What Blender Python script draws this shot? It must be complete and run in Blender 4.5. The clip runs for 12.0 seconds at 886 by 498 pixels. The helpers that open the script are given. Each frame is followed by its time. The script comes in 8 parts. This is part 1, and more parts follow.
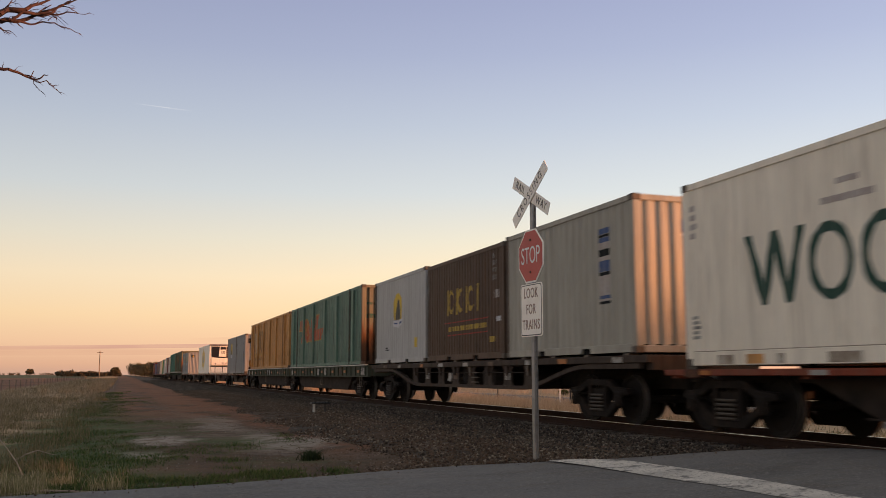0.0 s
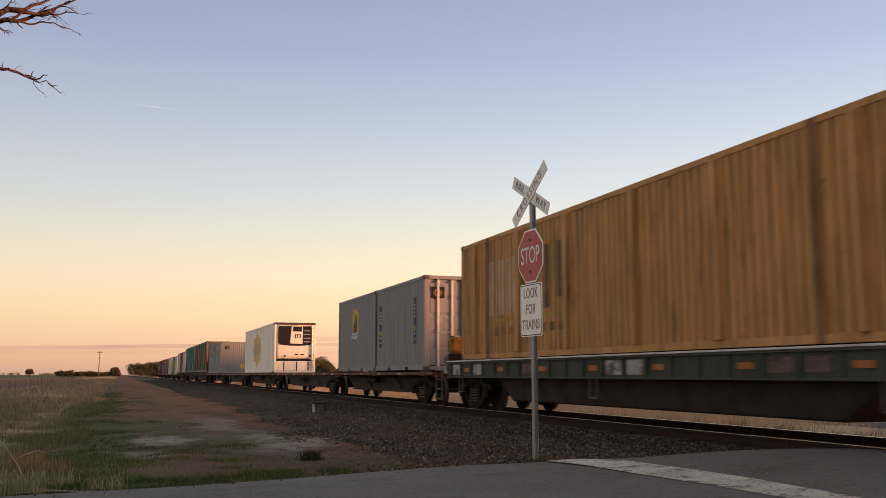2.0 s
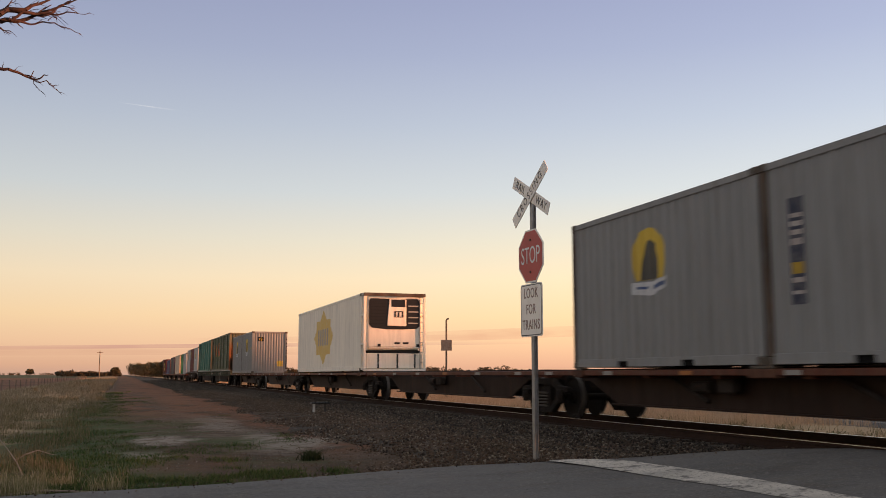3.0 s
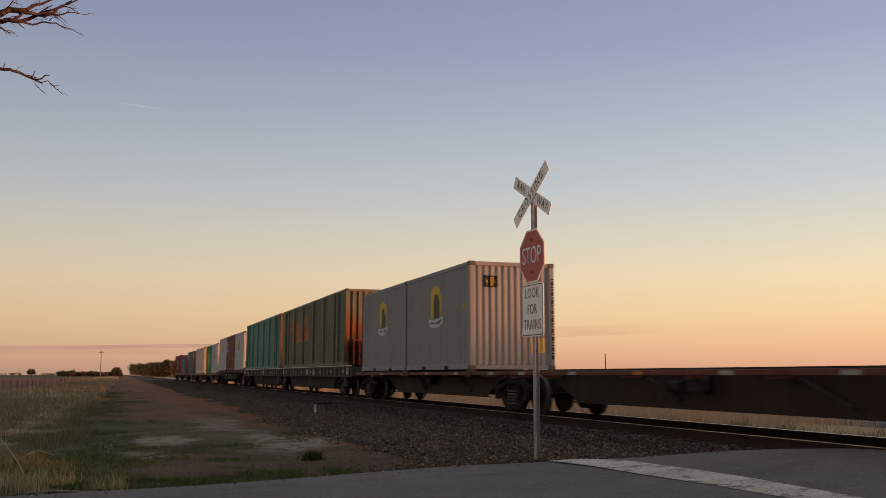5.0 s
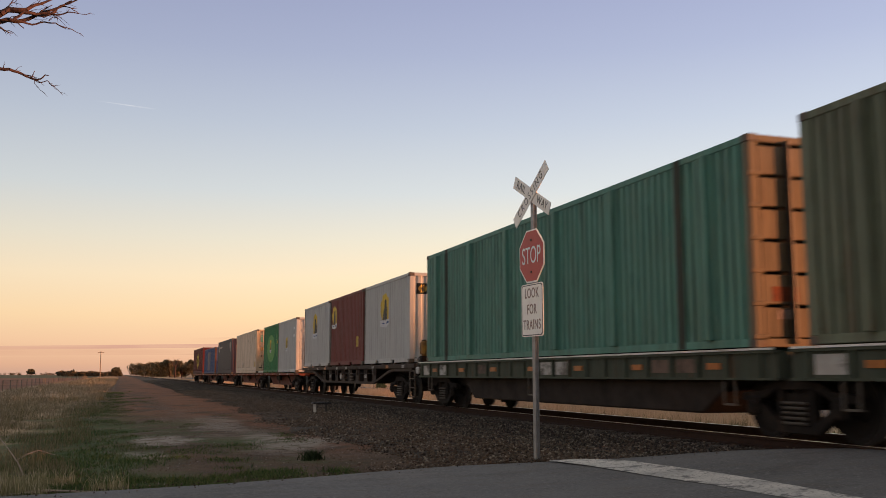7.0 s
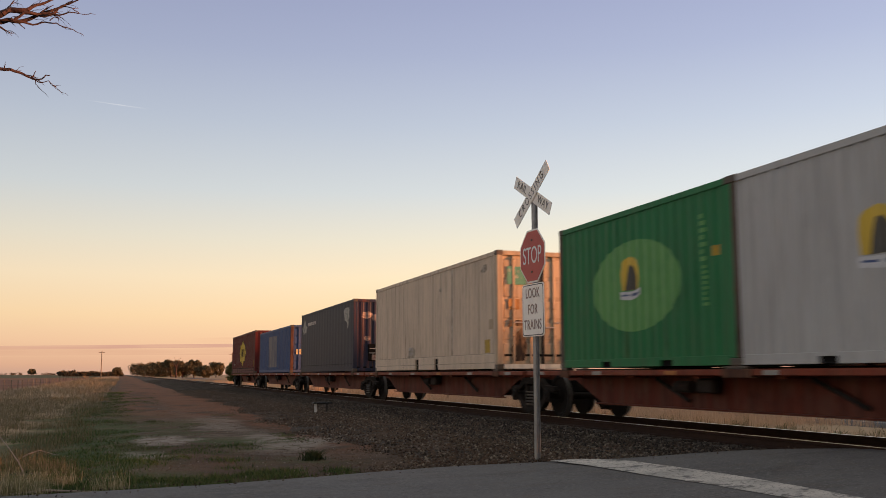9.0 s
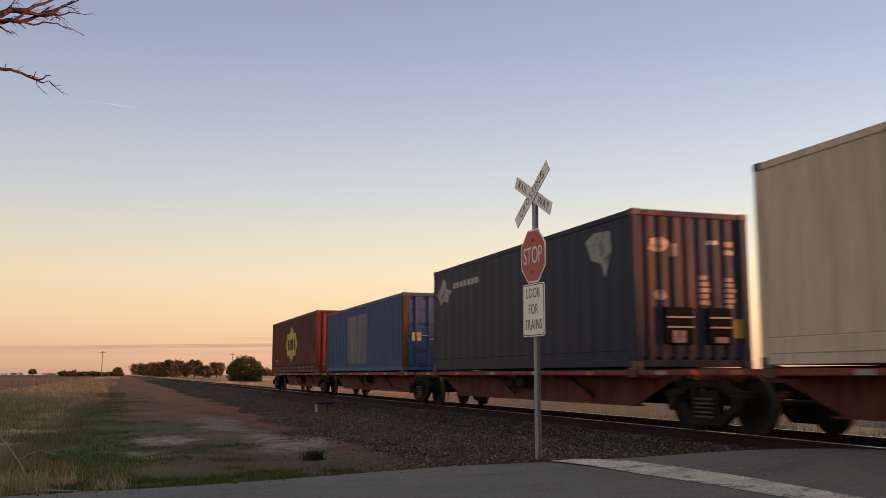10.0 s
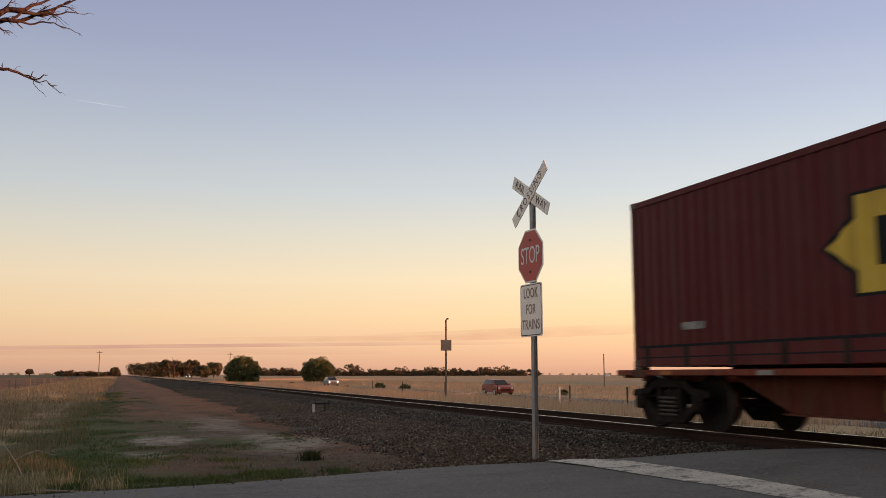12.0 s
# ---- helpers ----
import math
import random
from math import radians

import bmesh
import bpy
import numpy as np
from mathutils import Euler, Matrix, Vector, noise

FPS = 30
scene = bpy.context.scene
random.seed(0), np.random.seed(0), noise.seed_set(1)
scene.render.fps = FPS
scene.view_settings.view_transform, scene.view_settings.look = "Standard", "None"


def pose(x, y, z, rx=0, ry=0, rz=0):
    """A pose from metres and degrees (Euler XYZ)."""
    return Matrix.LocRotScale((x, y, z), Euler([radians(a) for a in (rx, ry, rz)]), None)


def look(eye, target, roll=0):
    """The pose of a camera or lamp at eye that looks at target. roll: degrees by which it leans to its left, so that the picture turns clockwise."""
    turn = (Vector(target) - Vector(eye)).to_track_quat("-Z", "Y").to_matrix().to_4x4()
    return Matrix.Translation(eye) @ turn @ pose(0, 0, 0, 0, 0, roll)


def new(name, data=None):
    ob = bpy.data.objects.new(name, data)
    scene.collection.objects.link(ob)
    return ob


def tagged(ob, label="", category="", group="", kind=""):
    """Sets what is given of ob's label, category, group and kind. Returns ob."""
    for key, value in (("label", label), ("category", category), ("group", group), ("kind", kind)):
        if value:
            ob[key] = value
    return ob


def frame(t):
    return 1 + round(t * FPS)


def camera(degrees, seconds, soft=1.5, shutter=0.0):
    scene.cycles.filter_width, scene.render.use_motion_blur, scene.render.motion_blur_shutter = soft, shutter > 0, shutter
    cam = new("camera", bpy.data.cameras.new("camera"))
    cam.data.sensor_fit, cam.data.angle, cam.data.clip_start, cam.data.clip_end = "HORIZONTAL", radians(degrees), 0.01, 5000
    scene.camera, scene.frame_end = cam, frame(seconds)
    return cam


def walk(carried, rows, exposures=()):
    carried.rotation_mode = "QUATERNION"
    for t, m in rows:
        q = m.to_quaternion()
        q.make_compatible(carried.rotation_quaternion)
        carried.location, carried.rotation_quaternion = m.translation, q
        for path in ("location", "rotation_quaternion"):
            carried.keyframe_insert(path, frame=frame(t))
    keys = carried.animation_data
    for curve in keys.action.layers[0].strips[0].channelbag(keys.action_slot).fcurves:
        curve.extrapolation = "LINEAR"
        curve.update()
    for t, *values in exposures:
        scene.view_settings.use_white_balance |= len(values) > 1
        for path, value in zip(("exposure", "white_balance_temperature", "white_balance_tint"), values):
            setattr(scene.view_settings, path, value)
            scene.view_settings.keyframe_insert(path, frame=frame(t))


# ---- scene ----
# The ground by the crossing sign is z = 0; the track runs along y, the train comes towards -y.
EYE = (0.0, 0.0, 1.21)
YAW, TILT = 18.797, 7.611
TRACK_X, RAIL_Z = 9.93, 0.29
SPEED = 21.865

cam = camera(50.42, 12.0, soft=0.78, shutter=0.2)


def held(drift):
    return pose(*EYE, 90 + TILT, 0, -YAW + drift)


# The camera stands still but for a slight sway of the pan, in degrees.
SWAY = [(0.0, 0.0), (1.5, 0.01), (2.0, -0.02), (2.5, 0.0), (3.0, 0.0), (4.0, 0.03), (5.0, 0.068), (5.5, 0.03), (6.0, 0.0), (6.5, 0.034),
        (7.0, 0.05), (8.0, 0.075), (9.0, 0.1), (9.5, 0.122), (10.0, 0.136), (10.5, 0.068), (11.0, 0.01), (11.5, -0.01), (12.0, -0.02)]
LIGHT = [(0.0, 1.13), (1.0, 1.24), (2.0, 1.18), (2.5, 1.16), (3.2, 1.06), (4.8, 0.76), (5.0, 0.72), (5.5, 0.76), (6.0, 1.19), (7.2, 1.15), (9.0, 1.12), (9.5, 1.08), (10.0, 1.05), (10.5, 1.04), (11.0, 0.87), (11.5, 1.0), (12.0, 1.04)]
walk(cam, [(t, held(d)) for t, d in SWAY], exposures=LIGHT)

# ---- light: a sun on the point of setting behind the train, and the evening sky ----
SUN_WAY = Vector((0.951, -0.309, math.tan(radians(2.6)))).normalized()
GLOW_WAY = Vector((0.957, -0.29, 0.0))
sun = new("sun", bpy.data.lights.new("sun", "SUN"))
sun.data.energy, sun.data.angle, sun.data.color = 5.4, radians(0.6), (1.0, 0.39, 0.165)
sun.matrix_world = look(SUN_WAY * 200, (0, 0, 0))

world = bpy.data.worlds.new("evening_sky")
scene.world = world
world.use_nodes = True
wn, wl = world.node_tree.nodes, world.node_tree.links
wn.clear()


def srgb(r, g, b):
    return tuple(((v / 255 + 0.055) / 1.055) ** 2.4 if v > 10 else v / 255 / 12.92 for v in (r, g, b)) + (1.0,)


def fill_ramp(ramp, stops):
    el = ramp.elements
    while len(el) > 1:
        el.remove(el[-1])
    el[0].position, el[0].color = stops[0]
    for p, c in stops[1:]:
        e = el.new(p)
        e.color = c


sky = wn.new("ShaderNodeTexSky")
sky.sky_type, sky.sun_disc = "NISHITA", False
sky.sun_elevation, sky.sun_rotation = radians(2.6), math.atan2(SUN_WAY.x, SUN_WAY.y)
coord, parts_xyz = wn.new("ShaderNodeTexCoord"), wn.new("ShaderNodeSeparateXYZ")
bands = wn.new("ShaderNodeValToRGB")
fill_ramp(bands.color_ramp, [
    (0.000, srgb(206, 165, 145)), (0.010, srgb(226, 177, 146)), (0.030, srgb(242, 198, 162)), (0.060, srgb(250, 215, 172)),
    (0.100, srgb(247, 224, 191)), (0.140, srgb(230, 221, 203)), (0.190, srgb(207, 211, 213)), (0.260, srgb(184, 192, 207)),
    (0.330, srgb(164, 172, 198)), (0.390, srgb(152, 159, 190)), (0.600, srgb(176, 177, 178)), (1.000, srgb(176, 175, 171))])
# the sky brightens towards the sun's quarter, and a little opposite it
side, about, lift = wn.new("ShaderNodeVectorMath"), wn.new("ShaderNodeMapRange"), wn.new("ShaderNodeValToRGB")
side.operation = "DOT_PRODUCT"
side.inputs[1].default_value = GLOW_WAY
wl.new(coord.outputs["Generated"], side.inputs[0])
about.inputs["From Min"].default_value, about.inputs["From Max"].default_value = -1.0, 1.0
wl.new(side.outputs["Value"], about.inputs["Value"])
fill_ramp(lift.color_ramp, [(p, (v, v, v, 1)) for p, v in ((0.0, 0.53), (0.16, 0.485), (0.30, 0.432), (0.725, 0.558), (1.0, 0.62))])
wl.new(about.outputs[0], lift.inputs[0])
glow, mix = wn.new("ShaderNodeBackground"), wn.new("ShaderNodeAddShader")
soft_sky, out = wn.new("ShaderNodeBackground"), wn.new("ShaderNodeOutputWorld")
wl.new(coord.outputs["Generated"], parts_xyz.inputs[0])
wl.new(parts_xyz.outputs["Z"], bands.inputs[0])
# the low sky is dusty pink away from the sun and golden towards it
gold, turn_gold, hue = wn.new("ShaderNodeValToRGB"), wn.new("ShaderNodeMapRange"), wn.new("ShaderNodeMix")
fill_ramp(gold.color_ramp, [
    (0.000, srgb(222, 160, 126)), (0.012, srgb(237, 178, 142)), (0.035, srgb(250, 198, 148)), (0.060, srgb(254, 215, 162)),
    (0.100, srgb(249, 226, 185)), (0.140, srgb(232, 222, 198)), (0.190, srgb(207, 211, 212)), (0.260, srgb(184, 192, 207)),
    (0.330, srgb(164, 172, 198)), (0.390, srgb(152, 159, 190)), (0.600, srgb(176, 177, 178)), (1.000, srgb(176, 175, 171))])
wl.new(parts_xyz.outputs["Z"], gold.inputs[0])
turn_gold.inputs["From Min"].default_value, turn_gold.inputs["From Max"].default_value = -0.3, 0.6
wl.new(side.outputs["Value"], turn_gold.inputs["Value"])
hue.data_type = "RGBA"
wl.new(turn_gold.outputs[0], hue.inputs["Factor"])
wl.new(bands.outputs[0], hue.inputs["A"])
wl.new(gold.outputs[0], hue.inputs["B"])
wl.new(hue.outputs["Result"], glow.inputs["Color"])
wl.new(lift.outputs[0], glow.inputs["Strength"])
wl.new(sky.outputs[0], soft_sky.inputs["Color"])
soft_sky.inputs["Strength"].default_value = 0.01
wl.new(glow.outputs[0], mix.inputs[0])
wl.new(soft_sky.outputs[0], mix.inputs[1])
wl.new(mix.outputs[0], out.inputs["Surface"])


# ---- materials ----
def material(name, base, rough=0.6, metal=0.0, spots=(), scale=6.0, bump=0.0, bump_scale=60.0, amount=0.5, stretch=(1, 1, 1), vary=0.0,
             spec=0.22, shift=False):
    """A painted, worn or natural surface: the base colour, a second colour in large soft spots, a third in fine grain."""
    m = bpy.data.materials.new(name)
    m.use_nodes = True
    n, l = m.node_tree.nodes, m.node_tree.links
    bsdf = n["Principled BSDF"]
    bsdf.inputs["Roughness"].default_value, bsdf.inputs["Metallic"].default_value = rough, metal
    bsdf.inputs["Specular IOR Level"].default_value = spec
    tc, mp = n.new("ShaderNodeTexCoord"), n.new("ShaderNodeMapping")
    mp.inputs["Scale"].default_value = stretch
    l.new(tc.outputs["Object"], mp.inputs["Vector"])
    if shift:
        own, far = n.new("ShaderNodeObjectInfo"), n.new("ShaderNodeVectorMath")
        far.operation = "SCALE"
        far.inputs[0].default_value = (31.0, 47.0, 9.0)
        l.new(own.outputs["Random"], far.inputs["Scale"])
        l.new(far.outputs[0], mp.inputs["Location"])
    last = n.new("ShaderNodeRGB")
    last.outputs[0].default_value = (*base, 1)
    last = last.outputs[0]
    for colour, size, lo, hi, part_of, *own_stretch in spots:
        tex, rng, mx = n.new("ShaderNodeTexNoise"), n.new("ShaderNodeMapRange"), n.new("ShaderNodeMix")
        tex.inputs["Scale"].default_value, tex.inputs["Detail"].default_value = size, 6.0
        tex.inputs["Roughness"].default_value = 0.65
        rng.inputs["From Min"].default_value, rng.inputs["From Max"].default_value = lo, hi
        rng.inputs["To Max"].default_value = part_of
        mx.data_type = "RGBA"
        if own_stretch:
            other = n.new("ShaderNodeMapping")
            other.inputs["Scale"].default_value = own_stretch[0]
            l.new(tc.outputs["Object"], other.inputs["Vector"])
            l.new(other.outputs[0], tex.inputs["Vector"])
        else:
            l.new(mp.outputs[0], tex.inputs["Vector"])
        l.new(tex.outputs["Fac"], rng.inputs["Value"])
        l.new(rng.outputs[0], mx.inputs["Factor"])
        l.new(last, mx.inputs["A"])
        mx.inputs["B"].default_value = (*colour, 1)
        last = mx.outputs["Result"]
    if vary:
        info, hsv, rng = n.new("ShaderNodeObjectInfo"), n.new("ShaderNodeHueSaturation"), n.new("ShaderNodeMapRange")
        rng.inputs["To Min"].default_value, rng.inputs["To Max"].default_value = 1 - vary, 1 + vary
        l.new(info.outputs["Random"], rng.inputs["Value"])
        l.new(rng.outputs[0], hsv.inputs["Value"])
        l.new(last, hsv.inputs["Color"])
        last = hsv.outputs[0]
    l.new(last, bsdf.inputs["Base Color"])
    if bump:
        tex, bp = n.new("ShaderNodeTexNoise"), n.new("ShaderNodeBump")
        tex.inputs["Scale"].default_value, tex.inputs["Detail"].default_value = bump_scale, 5.0
        bp.inputs["Strength"].default_value, bp.inputs["Distance"].default_value = bump, 0.02
        l.new(tc.outputs["Object"], tex.inputs["Vector"])
        l.new(tex.outputs["Fac"], bp.inputs["Height"])
        l.new(bp.outputs[0], bsdf.inputs["Normal"])
    return m


def island_material(name, colours, rough=0.8, spec=0.3, translucent=0.0):
    """Many loose pieces in one mesh, each with its own tint."""
    m = bpy.data.materials.new(name)
    m.use_nodes = True
    n, l = m.node_tree.nodes, m.node_tree.links
    bsdf = n["Principled BSDF"]
    bsdf.inputs["Roughness"].default_value = rough
    bsdf.inputs["Specular IOR Level"].default_value = spec
    geo, ramp = n.new("ShaderNodeNewGeometry"), n.new("ShaderNodeValToRGB")
    fill_ramp(ramp.color_ramp, [(i / max(1, len(colours) - 1), (*c, 1)) for i, c in enumerate(colours)])
    l.new(geo.outputs["Random Per Island"], ramp.inputs[0])
    l.new(ramp.outputs[0], bsdf.inputs["Base Color"])
    if translucent:
        tr, mx = n.new("ShaderNodeBsdfTranslucent"), n.new("ShaderNodeMixShader")
        l.new(ramp.outputs[0], tr.inputs["Color"])
        mx.inputs[0].default_value = translucent
        l.new(bsdf.outputs[0], mx.inputs[1])
        l.new(tr.outputs[0], mx.inputs[2])
        l.new(mx.outputs[0], n["Material Output"].inputs["Surface"])
    return m


def paint(name, base, dirt=0.5, rust=0.35, rough=0.55):
    """Weathered container paint: dust in long upright streaks, chalking, and rust in small patches. The finest dark
    streaks also paint in rib shading.
    """
    dark = tuple(c * 0.45 + 0.004 * k for c, k in zip(base, (1.2, 0.9, 0.6)))
    pale = tuple(c * 1.15 + min(0.018, 0.15 * max(base)) * k for c, k in zip(base, (1.1, 1.0, 0.8)))
    grey = min(0.05, 0.3 * max(base) + 0.008)
    dust = tuple(c * 0.6 + grey * k for c, k in zip(base, (1.25, 1.0, 0.75)))
    return material(name, base, rough, 0.0, [
        (pale, 0.7, 0.45, 0.75, 0.5), (dark, 2.6, 0.48, 0.75, dirt), (dust, 5.5, 0.46, 0.62, 0.55 * dirt + 0.2), (dark, 11.0, 0.48, 0.62, dirt * 0.9),
        ((0.11, 0.045, 0.02), 7.0, 0.60, 0.70, rust), (dust, 1.7, 0.52, 0.62, 0.5 * dirt, (1, 1, 0.7)), (dark, 3.2, 0.58, 0.68, 0.8 * dirt, (1, 1, 0.35)), ((0.10, 0.042, 0.02), 9.0, 0.66, 0.72, 0.9 * rust, (1, 1, 0.8))], bump=0.12, bump_scale=14, stretch=(1, 1, 0.07), spec=0.12, shift=True)


M = {}
M["white"] = paint("white_container_paint", (0.80, 0.73, 0.61), 0.22, 0.22)
M["cream"] = paint("cream_container_paint", (0.62, 0.49, 0.37), 0.4, 0.6)
M["grey"] = paint("grey_container_paint", (0.25, 0.25, 0.247), 0.18, 0.2)
M["warm_grey"] = paint("warm_grey_container_paint", (0.36, 0.34, 0.29), 0.3, 0.3)
M["pale_grey"] = paint("pale_grey_container_paint", (0.43, 0.425, 0.41), 0.2, 0.22)
M["brown"] = paint("brown_container_paint", (0.10, 0.06, 0.042), 0.6, 0.5)
M["maroon"] = paint("maroon_container_paint", (0.15, 0.035, 0.035), 0.4, 0.25)
M["red"] = paint("red_container_paint", (0.10, 0.016, 0.017), 0.3, 0.2)
M["blue"] = paint("blue_container_paint", (0.045, 0.082, 0.185), 0.45, 0.55)
M["charcoal"] = paint("charcoal_container_paint", (0.018, 0.023, 0.041), 0.3, 0.08)
M["green"] = paint("green_container_paint", (0.028, 0.175, 0.066), 0.35, 0.25)
M["sage"] = paint("grey_green_container_paint", (0.140, 0.228, 0.180), 0.7, 0.7)
M["olive"] = paint("brownish_green_container_paint", (0.140, 0.156, 0.104), 0.8, 0.9)
M["teal"] = paint("teal_container_paint", (0.098, 0.235, 0.185), 0.6, 0.4)
M["reefer"] = paint("clean_white_container_paint", (0.88, 0.80, 0.68), 0.12, 0.12)
def rust_and_shade(name, sound, reach=2.35):
    """End paint that rust has eaten from the floor upwards in ragged tongues, with the shade of its lower part painted
    in.
    """
    m = material(name, sound, 0.75, 0.0, [(tuple(c * 0.45 for c in sound), 3.5, 0.5, 0.64, 0.6)], bump=0.15, bump_scale=14, stretch=(1, 1, 0.12), spec=0.08)
    n, l = m.node_tree.nodes, m.node_tree.links
    bsdf = n["Principled BSDF"]
    last = bsdf.inputs["Base Color"].links[0].from_socket
    tc, sep, tex = n.new("ShaderNodeTexCoord"), n.new("ShaderNodeSeparateXYZ"), n.new("ShaderNodeTexNoise")
    mp = n.new("ShaderNodeMapping")
    mp.inputs["Scale"].default_value = (1, 1, 0.25)
    l.new(tc.outputs["Object"], sep.inputs[0])
    l.new(tc.outputs["Object"], mp.inputs[0])
    l.new(mp.outputs[0], tex.inputs["Vector"])
    tex.inputs["Scale"].default_value, tex.inputs["Detail"].default_value = 4.5, 6.0
    # first layer rust; second, near-black, paints the shaded foot of the end
    layers = [((0.21, 0.072, 0.024), reach, reach - 0.8, 0.9), ((0.035, 0.026, 0.02), 1.35, 0.55, 0.95)]
    for colour, start, full, most in layers:
        add, rng, mx = n.new("ShaderNodeMath"), n.new("ShaderNodeMapRange"), n.new("ShaderNodeMix")
        add.operation = "MULTIPLY_ADD"
        l.new(tex.outputs["Fac"], add.inputs[0])
        add.inputs[1].default_value = -1.9
        l.new(sep.outputs["Z"], add.inputs[2])
        rng.inputs["From Min"].default_value, rng.inputs["From Max"].default_value, rng.inputs["To Max"].default_value = start - 0.95, full - 0.95, most
        l.new(add.outputs[0], rng.inputs["Value"])
        mx.data_type = "RGBA"
        l.new(rng.outputs[0], mx.inputs["Factor"])
        l.new(last, mx.inputs["A"])
        mx.inputs["B"].default_value = (*colour, 1)
        last = mx.outputs["Result"]
    l.new(last, bsdf.inputs["Base Color"])
    return m


M["rust_end"] = rust_and_shade("rusted_olive_end_shaded_foot", (0.17, 0.155, 0.10))
M["tan_end"] = rust_and_shade("rusted_tan_end_shaded_foot", (0.20, 0.175, 0.12), 1.75)
M["stripe_green"] = material("faded_green_stripe", (0.05, 0.115, 0.088), 0.7, 0, [((0.16, 0.12, 0.07), 4, 0.48, 0.62, 0.8)], spec=0.08)
M["cream_end"] = paint("rusty_cream_end_paint", (0.50, 0.38, 0.26), 0.5, 0.6)
M["mustard"] = paint("mustard_container_paint", (0.57, 0.285, 0.098), 0.8, 0.9)
M["wagon_red"] = paint("red_wagon_paint", (0.125, 0.030, 0.018), 0.9, 0.6, 0.7)
M["wagon_sill"] = paint("red_sill_paint", (0.20, 0.042, 0.022), 0.7, 0.6)
M["dull_sill"] = paint("dull_rusty_sill_paint", (0.115, 0.036, 0.022), 0.8, 0.6)
M["truss"] = paint("brown_grey_wagon_paint", (0.062, 0.046, 0.037), 0.9, 0.7, 0.8)
M["rub_strip"] = material("scuffed_white_edge", (0.66, 0.62, 0.57), 0.6, 0, [((0.3, 0.26, 0.22), 1.1, 0.5, 0.7, 0.6), ((0.22, 0.17, 0.13), 9, 0.55, 0.68, 0.5)], spec=0.1)
M["stencil_white"] = material("worn_white_stencil_panel", (0.40, 0.375, 0.34), 0.7, 0, [((0.07, 0.065, 0.055), 2.6, 0.5, 0.6, 0.85), ((0.2, 0.17, 0.14), 1.2, 0.45, 0.7, 0.6)], stretch=(1, 1, 1.4), spec=0.1, shift=True)
M["stencil_brown"] = material("worn_brown_stencil_panel", (0.15, 0.105, 0.08), 0.75, 0, [((0.05, 0.045, 0.04), 2.2, 0.48, 0.62, 0.8), ((0.32, 0.28, 0.24), 4, 0.6, 0.7, 0.6)], spec=0.1, shift=True)
M["grimy_post"] = material("grimy_brown_corner_post", (0.115, 0.09, 0.072), 0.8, 0, [((0.035, 0.028, 0.022), 2.5, 0.45, 0.62, 0.8), ((0.26, 0.24, 0.22), 5, 0.56, 0.66, 0.6), ((0.15, 0.06, 0.03), 9, 0.55, 0.68, 0.6)], stretch=(1, 1, 0.3), bump=0.15, bump_scale=14, spec=0.08, shift=True)
M["plank_end"] = paint("ochre_brown_door_panel", (0.155, 0.112, 0.066), 0.8, 0.7)
M["rust_post"] = material("rust_stained_corner_post", (0.11, 0.054, 0.036), 0.8, 0, [((0.05, 0.03, 0.025), 3, 0.45, 0.62, 0.8), ((0.17, 0.085, 0.05), 8, 0.52, 0.66, 0.7)], stretch=(1, 1, 0.4), bump=0.15, bump_scale=14, spec=0.08, shift=True)
M["brake_yellow"] = material("dull_orange_yellow_paint", (0.30, 0.145, 0.03), 0.7, 0, [((0.12, 0.06, 0.03), 4, 0.48, 0.64, 0.8)], spec=0.1)
M["notice_yellow"] = material("worn_yellow_notice", (0.30, 0.19, 0.035), 0.7, 0, [((0.08, 0.05, 0.025), 3, 0.48, 0.64, 0.85)], spec=0.1)
M["dark_bar"] = material("greasy_dark_bar", (0.035, 0.028, 0.022), 0.6, 0.2, [((0.12, 0.07, 0.04), 8, 0.5, 0.7, 0.6)])
M["wagon_rust"] = paint("rusty_wagon_paint", (0.034, 0.019, 0.014), 0.7, 0.6, 0.7)
M["wagon_green"] = paint("dark_green_wagon_paint", (0.062, 0.073, 0.052), 0.7, 0.7, 0.7)
M["wagon_dark"] = material("dirty_dark_wagon_paint", (0.040, 0.031, 0.026), 0.75, 0.0, [((0.012, 0.011, 0.010), 2.0, 0.4, 0.7, 0.8), ((0.06, 0.032, 0.02), 6, 0.58, 0.7, 0.5)], bump=0.2, spec=0.08)
M["bogie"] = material("oily_cast_steel", (0.016, 0.013, 0.011), 0.85, 0.0, [((0.042, 0.028, 0.019), 5, 0.48, 0.7, 0.7)], bump=0.2, bump_scale=30, spec=0.1)
M["wheel"] = material("wheel_steel", (0.020, 0.017, 0.015), 0.8, 0.0, [((0.02, 0.015, 0.011), 5, 0.5, 0.7, 0.8)], spec=0.08)
M["tread"] = material("worn_wheel_tread", (0.16, 0.15, 0.14), 0.5, 0.7)
M["spring"] = material("spring_steel", (0.075, 0.062, 0.05), 0.7, 0.0, [((0.03, 0.024, 0.018), 9, 0.45, 0.7, 0.7)], spec=0.2)
M["casting"] = material("corner_casting_steel", (0.10, 0.085, 0.07), 0.6, 0.3, [((0.16, 0.07, 0.03), 9, 0.5, 0.7, 0.7)])
M["bar_pale"] = material("pale_galvanised_locking_bar", (0.60, 0.56, 0.52), 0.6, 0.0, [((0.36, 0.27, 0.2), 9, 0.55, 0.72, 0.6)], stretch=(1, 1, 0.3), spec=0.2)
